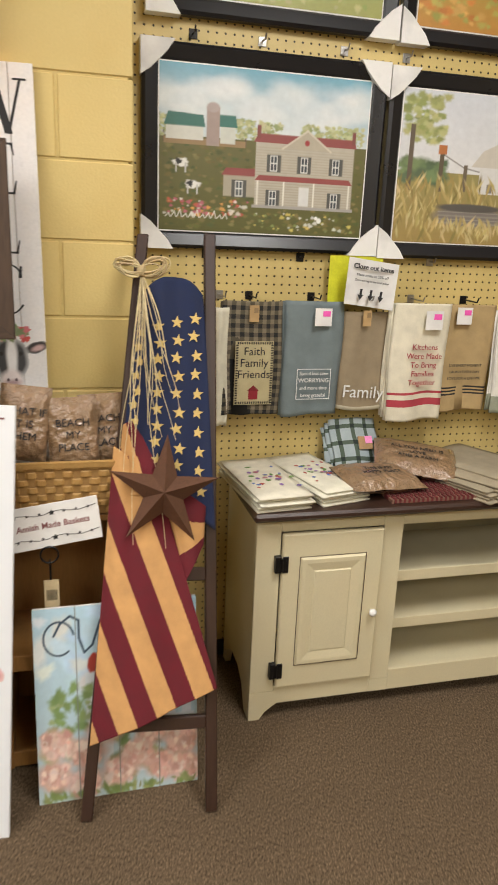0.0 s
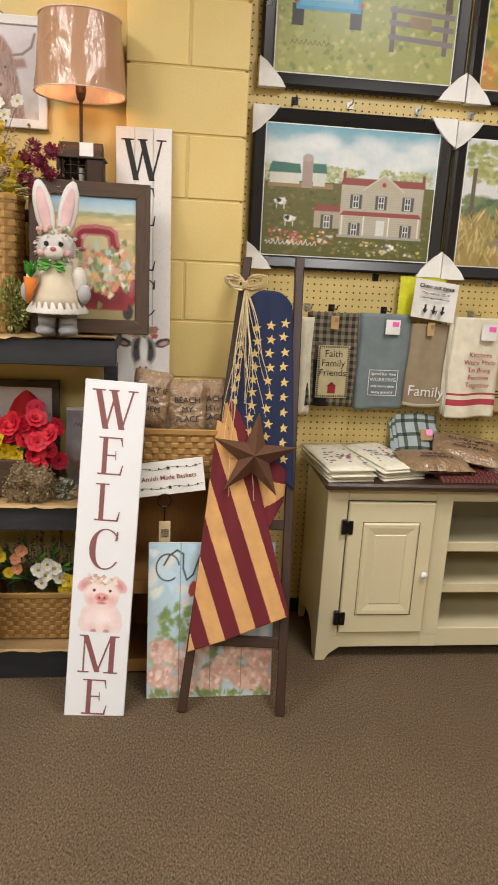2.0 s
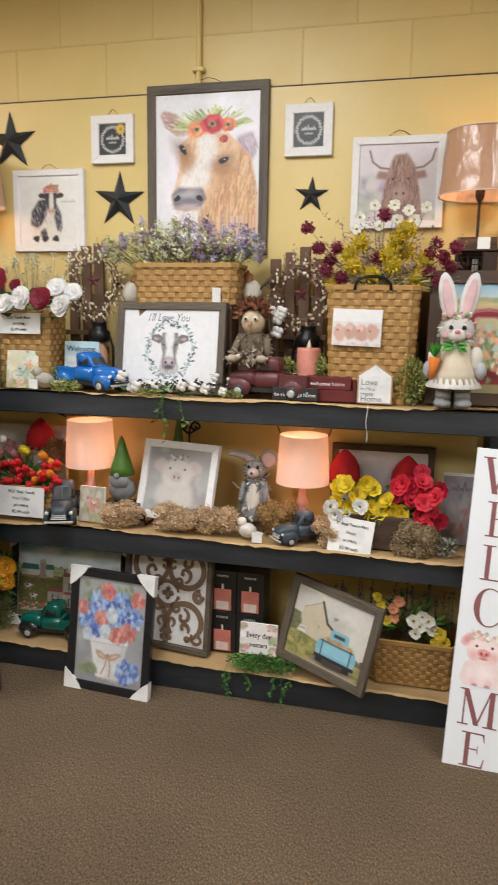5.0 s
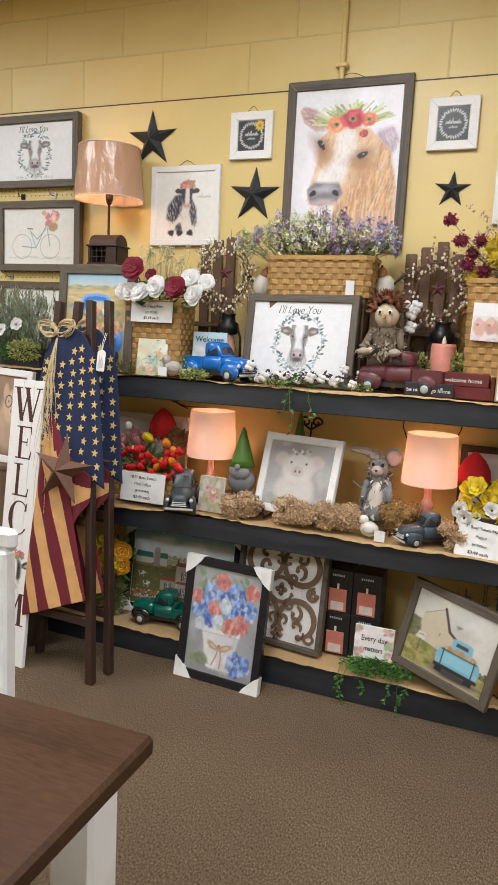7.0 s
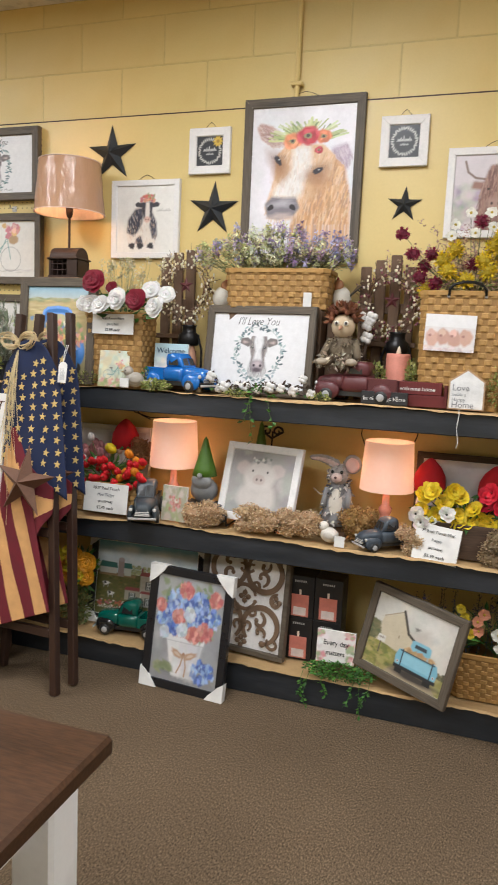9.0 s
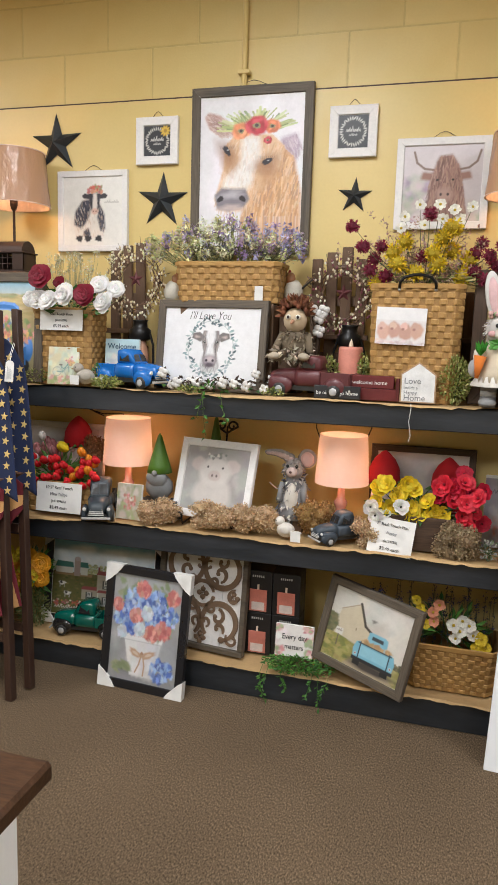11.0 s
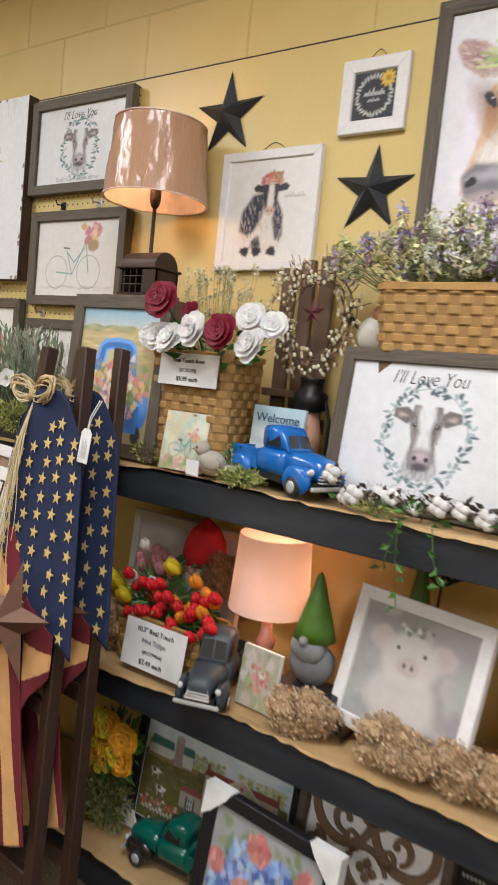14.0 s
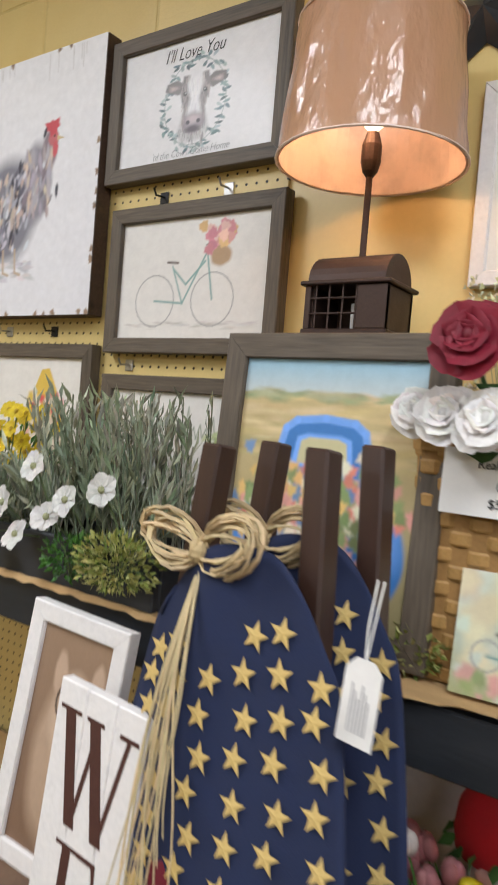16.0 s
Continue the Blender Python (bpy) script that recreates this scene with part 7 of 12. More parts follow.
framed("cow_picture", "large wood framed print of a cow wearing poppies", at_wall(-1.757, 1.722, -0.003), 0.502, 0.652, 0.036, GREYWOOD, cow_portrait(0.430, 0.580), 0.022, "wall pictures", hanger=True)
framed("saying_picture", "small white framed chalkboard saying with a sunflower", at_wall(-2.006, 2.089, -0.003), 0.187, 0.188, 0.034, WHITEF, chalk_word(0.119, 0.120, True), 0.018, "wall pictures", hanger=True)
framed("saying_picture", "small white framed chalkboard saying with a wreath", at_wall(-1.191, 2.089, -0.003), 0.184, 0.190, 0.034, WHITEF, chalk_word(0.116, 0.122, False), 0.018, "wall pictures", hanger=True)
framed("cow_picture", "white framed print of a black and white cow", at_wall(-2.375, 1.738, -0.003), 0.331, 0.336, 0.026, WHITEF, full_cow(0.279, 0.284), 0.02, "wall pictures", hanger=True)
framed("cow_picture", "white framed print of a shaggy highland cow", at_wall(-0.927, 1.816, -0.003), 0.342, 0.332, 0.028, WHITEF, highland_cow(0.286, 0.276), 0.02, "wall pictures", hanger=True)
for x, z, r, turn, label in ((-2.386, 2.193, 0.126, 1, "black metal barn star on the yellow wall"), (-1.890, 1.945, 0.118, -2, "black metal barn star behind the flowers"), (-1.083, 1.947, 0.071, -3, "small black metal barn star on the wall")):
    mb = MB()
    barn_star(mb, r, r * 0.28, Matrix.Translation((x, -0.004, z)) @ FACE @ pose(0, 0, 0, 0, 0, turn), inner=0.36)
    tagged(mb.done("barn_star", BLACKP), label, "wall star", "wall stars")


def lovecow(w, h):
    a = Art(w, h, 0.0019)
    a.rect(0, 0, 1, 1, (0.72, 0.72, 0.74))
    k_ = h / w
    for k in range(92):
        t = 2 * math.pi * k / 92 + rnd.uniform(-0.05, 0.05)
        r = 0.33 + rnd.uniform(-0.055, 0.055)
        a.disc(0.5 + r * math.cos(t) * k_, 0.47 + r * 1.08 * math.sin(t), 0.011, 0.024, jit(rnd.choice([(0.12, 0.19, 0.21), (0.22, 0.31, 0.32), (0.09, 0.13, 0.15), (0.36, 0.44, 0.45)])), 8, 0.15, rnd.uniform(0, 3))
    a.curve(0.5, 0.47, 0.33 * k_, 0.355, 0, 6.28, 0.0016, (0.26, 0.32, 0.32), 40)
    # head: dark cheeks, pale blaze, black and pink muzzle, above a dark neck
    neck = [(0.43, 0.40), (0.57, 0.40), (0.60, 0.24), (0.575, 0.15), (0.425, 0.15), (0.40, 0.24)]
    a.shape(neck, (0.46, 0.46, 0.47), 0.02)
    a.fur(neck, 120, 0.035, 0.0022, [(0.14, 0.13, 0.14), (0.52, 0.52, 0.54), (0.66, 0.65, 0.65)], -1.57, 0.3, 0.6)
    for k in (-1, 1):
        a.shape([(0.5 + k * 0.06, 0.62), (0.5 + k * 0.12, 0.68), (0.5 + k * 0.19, 0.665), (0.5 + k * 0.20, 0.60), (0.5 + k * 0.11, 0.55)], (0.16, 0.14, 0.14), 0.01)
        a.shape([(0.5 + k * 0.10, 0.615), (0.5 + k * 0.17, 0.64), (0.5 + k * 0.165, 0.595)], (0.50, 0.40, 0.38), 0.02)
    face = [(0.42, 0.70), (0.58, 0.70), (0.60, 0.58), (0.57, 0.42), (0.575, 0.30), (0.545, 0.22), (0.455, 0.22), (0.425, 0.30), (0.43, 0.42), (0.40, 0.58)]
    a.shape(face, (0.20, 0.18, 0.18), 0.01)
    a.fur(face, 170, 0.03, 0.0022, [(0.34, 0.30, 0.29), (0.10, 0.09, 0.10), (0.44, 0.38, 0.36)], -1.57, 0.3, 0.7)
    blaze = [(0.46, 0.72), (0.54, 0.72), (0.55, 0.62), (0.528, 0.50), (0.55, 0.36), (0.45, 0.36), (0.472, 0.50), (0.45, 0.62)]
    a.shape(blaze, (0.72, 0.72, 0.74), 0.02)
    a.fur(blaze, 60, 0.03, 0.0018, [(0.56, 0.56, 0.60), (0.74, 0.74, 0.75)], -1.57, 0.25, 0.6)
    a.disc(0.5, 0.30, 0.068, 0.085, (0.30, 0.26, 0.29), 12, 0.06, 0, 0.3)
    a.disc(0.5, 0.325, 0.040, 0.035, (0.50, 0.42, 0.45), 12, 0.06, 0, 0.5)
    a.disc(0.5, 0.245, 0.045, 0.028, (0.09, 0.07, 0.09), 12, 0.06, 0, 0.4)
    for k in (-1, 1):
        a.disc(0.5 + k * 0.034, 0.305, 0.013, 0.018, (0.04, 0.03, 0.04), 8)
        a.disc(0.5 + k * 0.065, 0.55, 0.013, 0.018, (0.02, 0.02, 0.02), 8)
        a.disc(0.5 + k * 0.062, 0.555, 0.004, 0.006, (0.6, 0.6, 0.6), 8)
    return a


def lettered(e, w, h, rail, depth):
    lean = Matrix(((1, 0.28, 0, 0), (0, 1, 0, 0), (0, 0, 1, 0), (0, 0, 0, 1)))
    text("lettering", "I'll Love You", h * 0.125, e, Matrix.Translation((w / 2 - 0.01, h - rail - h * 0.125, depth * 0.55 + 0.0016)), INK, "thin black script lettering", "CENTER", depth=0.0002, squeeze=0.80, bold=-0.0005, lean=lean)
    text("lettering", "'til the Cows Come Home", h * 0.072, e, Matrix.Translation((w / 2 - 0.005, rail + h * 0.025, depth * 0.55 + 0.0016)), GREYINK, "", "CENTER", depth=0.0002, squeeze=0.86, bold=-0.0006, lean=lean)


M_ti = Matrix.Translation((-1.812, -0.232, TOP)) @ pose(0, 0, 0, 0, 0, -6) @ pose(0, 0, 0, -7, 0, 0) @ FACE
e = framed("cow_picture", "grey wood framed cow print standing on the shelf", M_ti, 0.465, 0.352, 0.03, GREYWOOD, lovecow(0.405, 0.292), 0.024, "standing pictures")
lettered(e, 0.465, 0.352, 0.03, 0.024)


# ---- lamps ----
def lantern_lamp(x, y, zb, zs0, zs1, r0, r1, tag=True):
    """A table lamp on a barn-lantern base with a drum shade still wrapped in plastic."""
    e = thing("table_lamp", (x, y, zb), "lit table lamp with plastic wrapped shade on a bronze lantern base", "lamp", "lantern lamps")
    w, d, h = 0.074, 0.052, 0.10
    mb = MB()
    mb.box(-w, w, -d, d, 0, 0.010, b=0.002)
    mb.done("base_plate", BRONZE, e)
    for sx in (-1, 1):
        for sy in (-1, 1):
            MB().box(sx * (w - 0.008) - 0.005, sx * (w - 0.008) + 0.005, sy * (d - 0.008) - 0.005, sy * (d - 0.008) + 0.005, 0.010, h * 0.78, b=0.001).done("corner_post", BRONZE, e)
    mb = MB()
    for k in range(4):
        xx = -w * 0.7 + k * w * 0.32
        mb.cyl((xx, -d + 0.006, 0.010), (xx, -d + 0.006, h * 0.78), 0.0018, n=5)
    for z in (0.034, 0.058):
        mb.cyl((-w * 0.9, -d + 0.006, z), (w * 0.3, -d + 0.006, z), 0.0018, n=5)
    mb.done("wire_grille", BRONZE, e, "bronze wire grille")
    MB().box(w * 0.30, w - 0.003, -d + 0.002, d - 0.004, 0.010, h * 0.77, b=0.001).done("side_panel", BRONZE, e)
    MB().box(-w + 0.004, -w * 0.78, -d + 0.010, d - 0.004, 0.010, h * 0.77, b=0.001).done("side_panel", BRONZE, e)
    MB().box(-w * 0.78, w * 0.30, d - 0.012, d - 0.004, 0.010, h * 0.77, b=0.001).done("back_panel", BRONZE, e)
    mb = MB()
    mb.box(-w - 0.004, w + 0.004, -d - 0.004, d + 0.004, h * 0.78, h * 0.85, b=0.002)
    pts = [(d * 0.95 * math.cos(t), h * 0.85 + 0.046 * math.sin(t)) for t in [math.pi * k / 14 for k in range(15)]]
    mb.prism(pts, -w * 0.90, w * 0.90, m=pose(0, 0, 0, 0, 0, 90))
    mb.done("lantern_roof", BRONZE, e, "arched bronze roof")
    mb = MB()
    mb.cyl((0.0, 0, 0.012), (0.0, 0, 0.055), 0.011, n=12, col=(0.8, 0.68, 0.4))
    mb.done("candle", CARD, e, "cream candle stub")
    zt = zs0 - zb
    mb = MB()
    mb.cyl((0, 0, h + 0.02), (0, 0, zt + 0.03), 0.0055, n=10)
    mb.lathe([(0.006, zt - 0.02), (0.012, zt - 0.012), (0.016, zt + 0.004), (0.016, zt + 0.03), (0.010, zt + 0.05)], 14)
    mb.done("stem", BRONZE, e)
    mb = MB()
    mb.ell((0, 0, zt + 0.095), (0.028, 0.028, 0.042), nu=12, nv=8)
    mb.done("bulb", BULBM, e, "lit bulb", smooth=True)
    n, hh = 40, zs1 - zs0
    mb = MB()
    vs = []
    for j in range(9):
        v = j / 8
        for k in range(n):
            t = 2 * math.pi * k / n
            r = r0 + (r1 - r0) * v + 0.0016 * math.sin(k * 2.7 + 3 * math.sin(v * 5 + k)) + 0.001 * math.sin(k * 5.1)
            vs.append((r * math.cos(t), r * math.sin(t), zt + hh * v))
    mb.add(vs, [(j * n + k, j * n + (k + 1) % n, (j + 1) * n + (k + 1) % n, (j + 1) * n + k) for j in range(8) for k in range(n)])
    mb.done("shade", PLASTIC, e, "tan drum shade under crinkled clear plastic", smooth=True)
    mb = MB()
    vs = [((r0 + (r1 - r0) * v - 0.004) * math.cos(2 * math.pi * k / n), (r0 + (r1 - r0) * v - 0.004) * math.sin(2 * math.pi * k / n), zt + hh * v) for v in (0, 1) for k in range(n)]
    mb.add(vs, [(k, n + k, n + (k + 1) % n, (k + 1) % n) for k in range(n)])
    mb.done("shade_lining", SHADEIN, e, "white shade lining")
    for v, r in ((0, r0), (1, r1)):
        mb = MB()
        mb.tube([((r + 0.0015) * math.cos(2 * math.pi * k / 32), (r + 0.0015) * math.sin(2 * math.pi * k / 32), zt + hh * v) for k in range(33)], 0.0022, 5)
        mb.done("shade_ring", SHADEIN, e)
    if tag:
        MB().box(0.0, 0.042, -d * 0.92 - 0.004, -d * 0.92 - 0.002, h * 0.8, h * 0.8 + 0.045).done("price_tag", CARD, e, "white paper price tag")


def stack_block(x0, x1, y0, y1, z1, mat, name, label):
    tagged(MB().box(x0, x1, y0, y1, TOP, z1, b=0.003).done(name, mat), label, "wooden riser")


stack_block(-0.555, -0.37, -0.205, -0.06, 1.635, PICKET, "wooden_riser", "weathered wooden riser block under a lamp")
stack_block(-2.605, -2.40, -0.245, -0.07, 1.63, PICKET, "wooden_riser", "weathered wooden riser block behind the pictures")
lantern_lamp(-0.462, -0.150, 1.636, 1.905, 2.117, 0.140, 0.122)
lantern_lamp(-2.500, -0.163, 1.631, 1.908, 2.122, 0.150, 0.130, False)


def pink_lamp(x, y, zb, zs0, zs1):
    e = thing("table_lamp", (x, y, zb), "small lit lamp with pink fabric shade and turned base", "lamp", "pink lamps")
    h = zs0 - zb
    MB().lathe([(0.038, 0), (0.04, 0.008), (0.03, 0.02), (0.016, 0.032), (0.022, 0.05), (0.034, 0.068), (0.03, 0.088), (0.017, 0.10), (0.024, 0.115), (0.026, 0.13), (0.015, 0.145), (0.012, max(0.15, h + 0.01))], 20, (0.72, 0.32, 0.25)).done("base", GLOSS, e, "turned coral pink base", smooth=True)
    MB().ell((0, 0, h + 0.085), (0.022, 0.022, 0.034), nu=12, nv=8).done("bulb", BULBM, e, "lit bulb", smooth=True)
    n = 32
    mb = MB()
    vs = [((0.104 - 0.012 * v) * math.cos(2 * math.pi * k / n), (0.104 - 0.012 * v) * math.sin(2 * math.pi * k / n), h + (zs1 - zs0) * v) for v in (0, 0.33, 0.66, 1) for k in range(n)]
    mb.add(vs, [(j * n + k, j * n + (k + 1) % n, (j + 1) * n + (k + 1) % n, (j + 1) * n + k) for j in range(3) for k in range(n)])
    mb.done("shade", PINKSHADE, e, "pink fabric shade glowing from within", smooth=True)


pink_lamp(-1.95, -0.2, MID + 0.004, 0.853, 1.045)
pink_lamp(-1.05, -0.2, MID + 0.004, 0.845, 1.033)


# ---- pickets, wreaths, baskets on the top shelf ----
def picket_rack(x0, tops, label):
    e = thing("picket_fence", (0, 0, 0), label, "picket fence", "picket racks")
    for k, z in enumerate(tops):
        MB().box(x0 + k * 0.058, x0 + k * 0.058 + 0.042, -0.075, -0.058, TOP, z, b=0.003).done("picket", PICKET, e)
    for z in (1.30, 1.52):
        MB().box(x0 - 0.006, x0 + len(tops) * 0.058 - 0.008, -0.058, -0.046, z, z + 0.04, b=0.003).done("cross_rail", PICKET, e)
    MB().box(x0 - 0.01, x0 + len(tops) * 0.058, -0.105, -0.0755, 1.39, 1.41, b=0.002).done("ledge", PICKET, e)


picket_rack(-2.095, (1.735, 1.755, 1.765), "weathered brown picket rack against the wall")
picket_rack(-1.225, (1.70, 1.725, 1.745, 1.70), "weathered brown picket rack behind a wreath")
picket_rack(-0.70, (1.60, 1.58), "short weathered pickets behind the basket")


def twig_wreath(x, y, z, r, label, berry, star):
    e = planted("berry_wreath", label, "wreath", (x, y, z), "berry wreaths")
    mb = MB()
    for k in range(30):
        t0 = rnd.uniform(0, 6.28)
        rr = r * rnd.uniform(0.62, 0.95)
        mb.tube([(x + rr * math.cos(t0 + s) * rnd.uniform(0.95, 1.08), y + rnd.uniform(-0.02, 0.015), z + rr * math.sin(t0 + s) * 1.15 * rnd.uniform(0.95, 1.08)) for s in (0, 0.35, 0.7, 1.05, 1.4)], 0.0016, 4, jit((0.15, 0.085, 0.05), 0.3))
    for k in range(40):
        t0 = rnd.uniform(0, 6.28)
        p = Vector((x + r * 0.85 * math.cos(t0), y - 0.012, z + r * math.sin(t0)))
        q = p + Vector((math.cos(t0) * rnd.uniform(0.02, 0.06), rnd.uniform(-0.03, 0.0), math.sin(t0) * rnd.uniform(0.02, 0.06) + 0.01))
        mb.tube([p, (p + q) / 2 + rvec(0.006), q], 0.0011, 4, (0.10, 0.06, 0.035))
    mb.done("twigs", PLAIN, e, "brown grapevine twigs")
    mb = MB()
    for _ in range(230):
        t0 = rnd.uniform(0, 6.28)
        rr = r * rnd.uniform(0.6, 1.2)
        mb.ell((x + rr * math.cos(t0), y + rnd.uniform(-0.045, 0.0), z + rr * 1.15 * math.sin(t0)), (0.0044, 0.0044, 0.0058), jit(rnd.choice(berry)), 6, 4)
    mb.done("berries", PLAIN, e, "small cream and wine berries")
    mb = MB()
    barn_star(mb, 0.034, 0.009, Matrix.Translation((x + 0.005, y - 0.03, z + 0.01)) @ FACE)
    mb.done("star", material("wine_metal_" + ("a" if x < -1.5 else "b"), (0.12, 0.03, 0.035), 0.5, 0.3), e, "dark red metal star")


CREAMB = [(0.74, 0.68, 0.48), (0.78, 0.73, 0.58), (0.66, 0.57, 0.36)]
twig_wreath(-1.945, -0.125, 1.60, 0.115, "twig wreath with cream pip berries on the pickets", CREAMB + [(0.30, 0.19, 0.11)], True)
twig_wreath(-1.09, -0.125, 1.555, 0.11, "twig wreath with cream and wine berries on the pickets", CREAMB + [(0.20, 0.04, 0.06)] * 2, True)


def basket(m, w, d, h, rows, label, pitch=0.036, taper=0.94):
    e = thing("wicker_basket", (0, 0, 0), label, "basket", "wicker baskets", m=m)
    weave("woven_wall", e, w, d, h, rows, pitch, taper)
    return e


def price_sign(m, w, h, lines, label, name="price_sign", curl=0.0):
    e = thing(name, (0, 0, 0), label, "price sign", "price signs", m=m)
    mb = MB()
    n = 8
    vs = [(w * i / n, h * j, curl * math.sin(math.pi * i / n)) for j in (0, 1) for i in range(n + 1)]
    mb.add(vs, [(i, i + 1, n + 2 + i, n + 1 + i) for i in range(n)])
    ob = mb.done("card", CARD, e)
    ob.modifiers.new("thick", "SOLIDIFY").thickness = 0.0012
    for k, (t_, s) in enumerate(lines):
        text("lettering", t_, s, e, Matrix.Translation((w / 2, h - (k + 1) * h / (len(lines) + 0.5), curl + 0.0012)), INK if k != 1 or len(lines) < 3 else GREYINK, "", "CENTER")
    return e


# middle wall basket on a riser, with heather
basket_riser = MB()
basket_riser.box(-1.72, -1.34, -0.22, -0.06, TOP, 1.518, b=0.004)
tagged(basket_riser.done("wooden_riser", PICKET), "weathered wooden riser box under the flower basket", "wooden riser")
e = basket(Matrix.Translation((-1.53, -0.15, 1.520)), 0.42, 0.16, 0.150, 7, "wide honey splint basket filled with heather and wildflowers", 0.038)
MB().box(0.12, 0.152, -0.094, -0.092, 0.0, 0.062).done("price_tag", CARD, e, "white hanging price tag")
f = planted("heather_bouquet", "bouquet of lavender heather and pale green wildflowers", "faux flowers", (-1.53, -0.15, 1.66), "faux bouquets")
mb = MB()
tips = []
for _ in range(230):
    u = rnd.uniform(-1, 1)
    p = Vector((-1.545 + u * 0.33, -0.17 + rnd.uniform(-0.08, 0.05), 1.69 + rnd.uniform(0.0, 0.15) * (1 - 0.55 * u * u)))
    tips.append(p)
    lav = rnd.random() < (0.75 if u > 0.15 else 0.28)
    col = rnd.choice([(0.40, 0.38, 0.62), (0.52, 0.49, 0.70), (0.42, 0.30, 0.50), (0.60, 0.46, 0.58)]) if lav else rnd.choice([(0.72, 0.71, 0.42), (0.60, 0.60, 0.28), (0.80, 0.78, 0.56)])
    crumbs(mb, p, (0.017, 0.017, 0.022), 20, 0.0115, [col])
mb.done("florets", FAUX, f)
mb = MB()
for p in tips:
    stems(mb, (-1.545 + (p.x + 1.545) * 0.55, -0.15, 1.64), [p], 0.0009, (0.20, 0.22, 0.09))
greens(mb, (-1.54, -0.16, 1.70), (0.30, 0.07, 0.06), 300, 0.022, 0.007, [(0.40, 0.43, 0.18), (0.28, 0.33, 0.13), (0.52, 0.53, 0.27)])
mb.done("stems", LEAF, f)

# rose basket
basket(Matrix.Translation((-2.205, -0.22, TOP)), 0.265, 0.17, 0.305, 14, "tall honey splint basket holding cream and wine roses", 0.036, 0.96)
price_sign(Matrix.Translation((-2.282, -0.325, 1.395)) @ pose(0, 0, 0, -4, 0, 0) @ FACE, 0.190, 0.082, (("Real Touch Rose", 0.015), ("(#135298)", 0.013), ("$5.99 each", 0.016)), "white printed rose price sign on the basket")
f = planted("rose_bouquet", "bouquet of white and deep red faux roses", "faux flowers", (-2.2, -0.24, 1.47), "faux bouquets")
mb = MB()
for x, y, z, r, c in ((-2.275, -0.345, 1.512, 0.047, 0), (-2.215, -0.365, 1.508, 0.052, 0), (-2.135, -0.375, 1.530, 0.053, 0), (-2.055, -0.375, 1.530, 0.053, 1), (-1.985, -0.345, 1.505, 0.05, 0), (-2.245, -0.375, 1.603, 0.056, 1), (-2.325, -0.32, 1.515, 0.04, 0), (-2.03, -0.29, 1.575, 0.045, 0), (-1.965, -0.285, 1.560, 0.042, 0), (-2.19, -0.33, 1.580, 0.03, 1)):
    mb = MB()
    rose(mb, (x, y, z), (rnd.uniform(-0.3, 0.3), -1, rnd.uniform(0.1, 0.5)), r * 0.76, (0.24, 0.010, 0.03) if c else (0.86, 0.85, 0.83))
    mb.done("rose", FAUX, f, "deep red rose" if c else "white rose", smooth=True)
mb = MB()
stems(mb, (-2.205, -0.22, 1.42), [(-2.275, -0.325, 1.50), (-2.135, -0.355, 1.52), (-2.055, -0.355, 1.52), (-1.985, -0.33, 1.495), (-2.245, -0.355, 1.59)], 0.003, (0.05, 0.12, 0.03))
greens(mb, (-2.15, -0.29, 1.50), (0.15, 0.05, 0.045), 60, 0.05, 0.024, GREEN)
for _ in range(70):
    p = Vector((-2.18 + rnd.uniform(-0.14, 0.2), -0.19 + rnd.uniform(-0.04, 0.04), 1.56 + rnd.uniform(0, 0.15)))
    mb.tube([(p.x * 0.5 - 1.1, -0.2, 1.47), (p + Vector((0, 0, -0.03))), p], 0.0009, 4, (0.36, 0.34, 0.16))
    crumbs(mb, p, (0.014, 0.012, 0.016), 13, 0.0085, [(0.74, 0.70, 0.48), (0.80, 0.77, 0.62), (0.62, 0.58, 0.34)])
mb.done("filler_greens", LEAF, f)

# right backpack basket
e = basket(Matrix.Translation((-0.805, -0.21, TOP)), 0.318, 0.20, 0.412, 18, "tall honey splint basket with dark handle and cow card", 0.036, 0.92)
mb = MB()
mb.tube([(-0.062, -0.102, 0.398), (-0.060, -0.114, 0.420), (-0.045, -0.118, 0.436), (-0.015, -0.118, 0.444), (0.015, -0.118, 0.444), (0.045, -0.118, 0.436), (0.060, -0.114, 0.420), (0.062, -0.102, 0.398)], 0.0055, 8)
mb.done("handle", BLACKM, e, "dark leather handle")
for sx in (-1, 1):
    MB().ell((sx * 0.062, -0.104, 0.395), (0.006, 0.004, 0.006), nu=8, nv=5).done("rivet", STEEL, e)
a = Art(0.172, 0.128)
a.rect(0, 0, 1, 1, (0.70, 0.66, 0.66))
a.rect(0, 0.66, 1, 1, (0.76, 0.75, 0.76))
for k in range(4):
    x = 0.16 + 0.22 * k
    a.disc(x, 0.34 + 0.05 * (k % 2), 0.13, 0.22, jit((0.56, 0.34, 0.27)), 12, 0.1)
    a.disc(x - 0.03, 0.5, 0.07, 0.1, jit((0.62, 0.42, 0.35)), 10, 0.1)
    a.disc(x - 0.05, 0.42, 0.03, 0.035, (0.35, 0.18, 0.16), 8)
a.dabs(0, 0, 1, 0.12, 30, 0.05, 0.03, [(0.62, 0.50, 0.50), (0.70, 0.62, 0.62)])
c = thing("cow_card", (0, 0, 0), "small canvas card of brown calves tied to the basket", "card", m=Matrix.Translation((-0.942, -0.322, 1.383)) @ pose(0, 0, 0, -2, 0, 0) @ pose(0, 0, 0, 0, 1.5, 0) @ FACE)
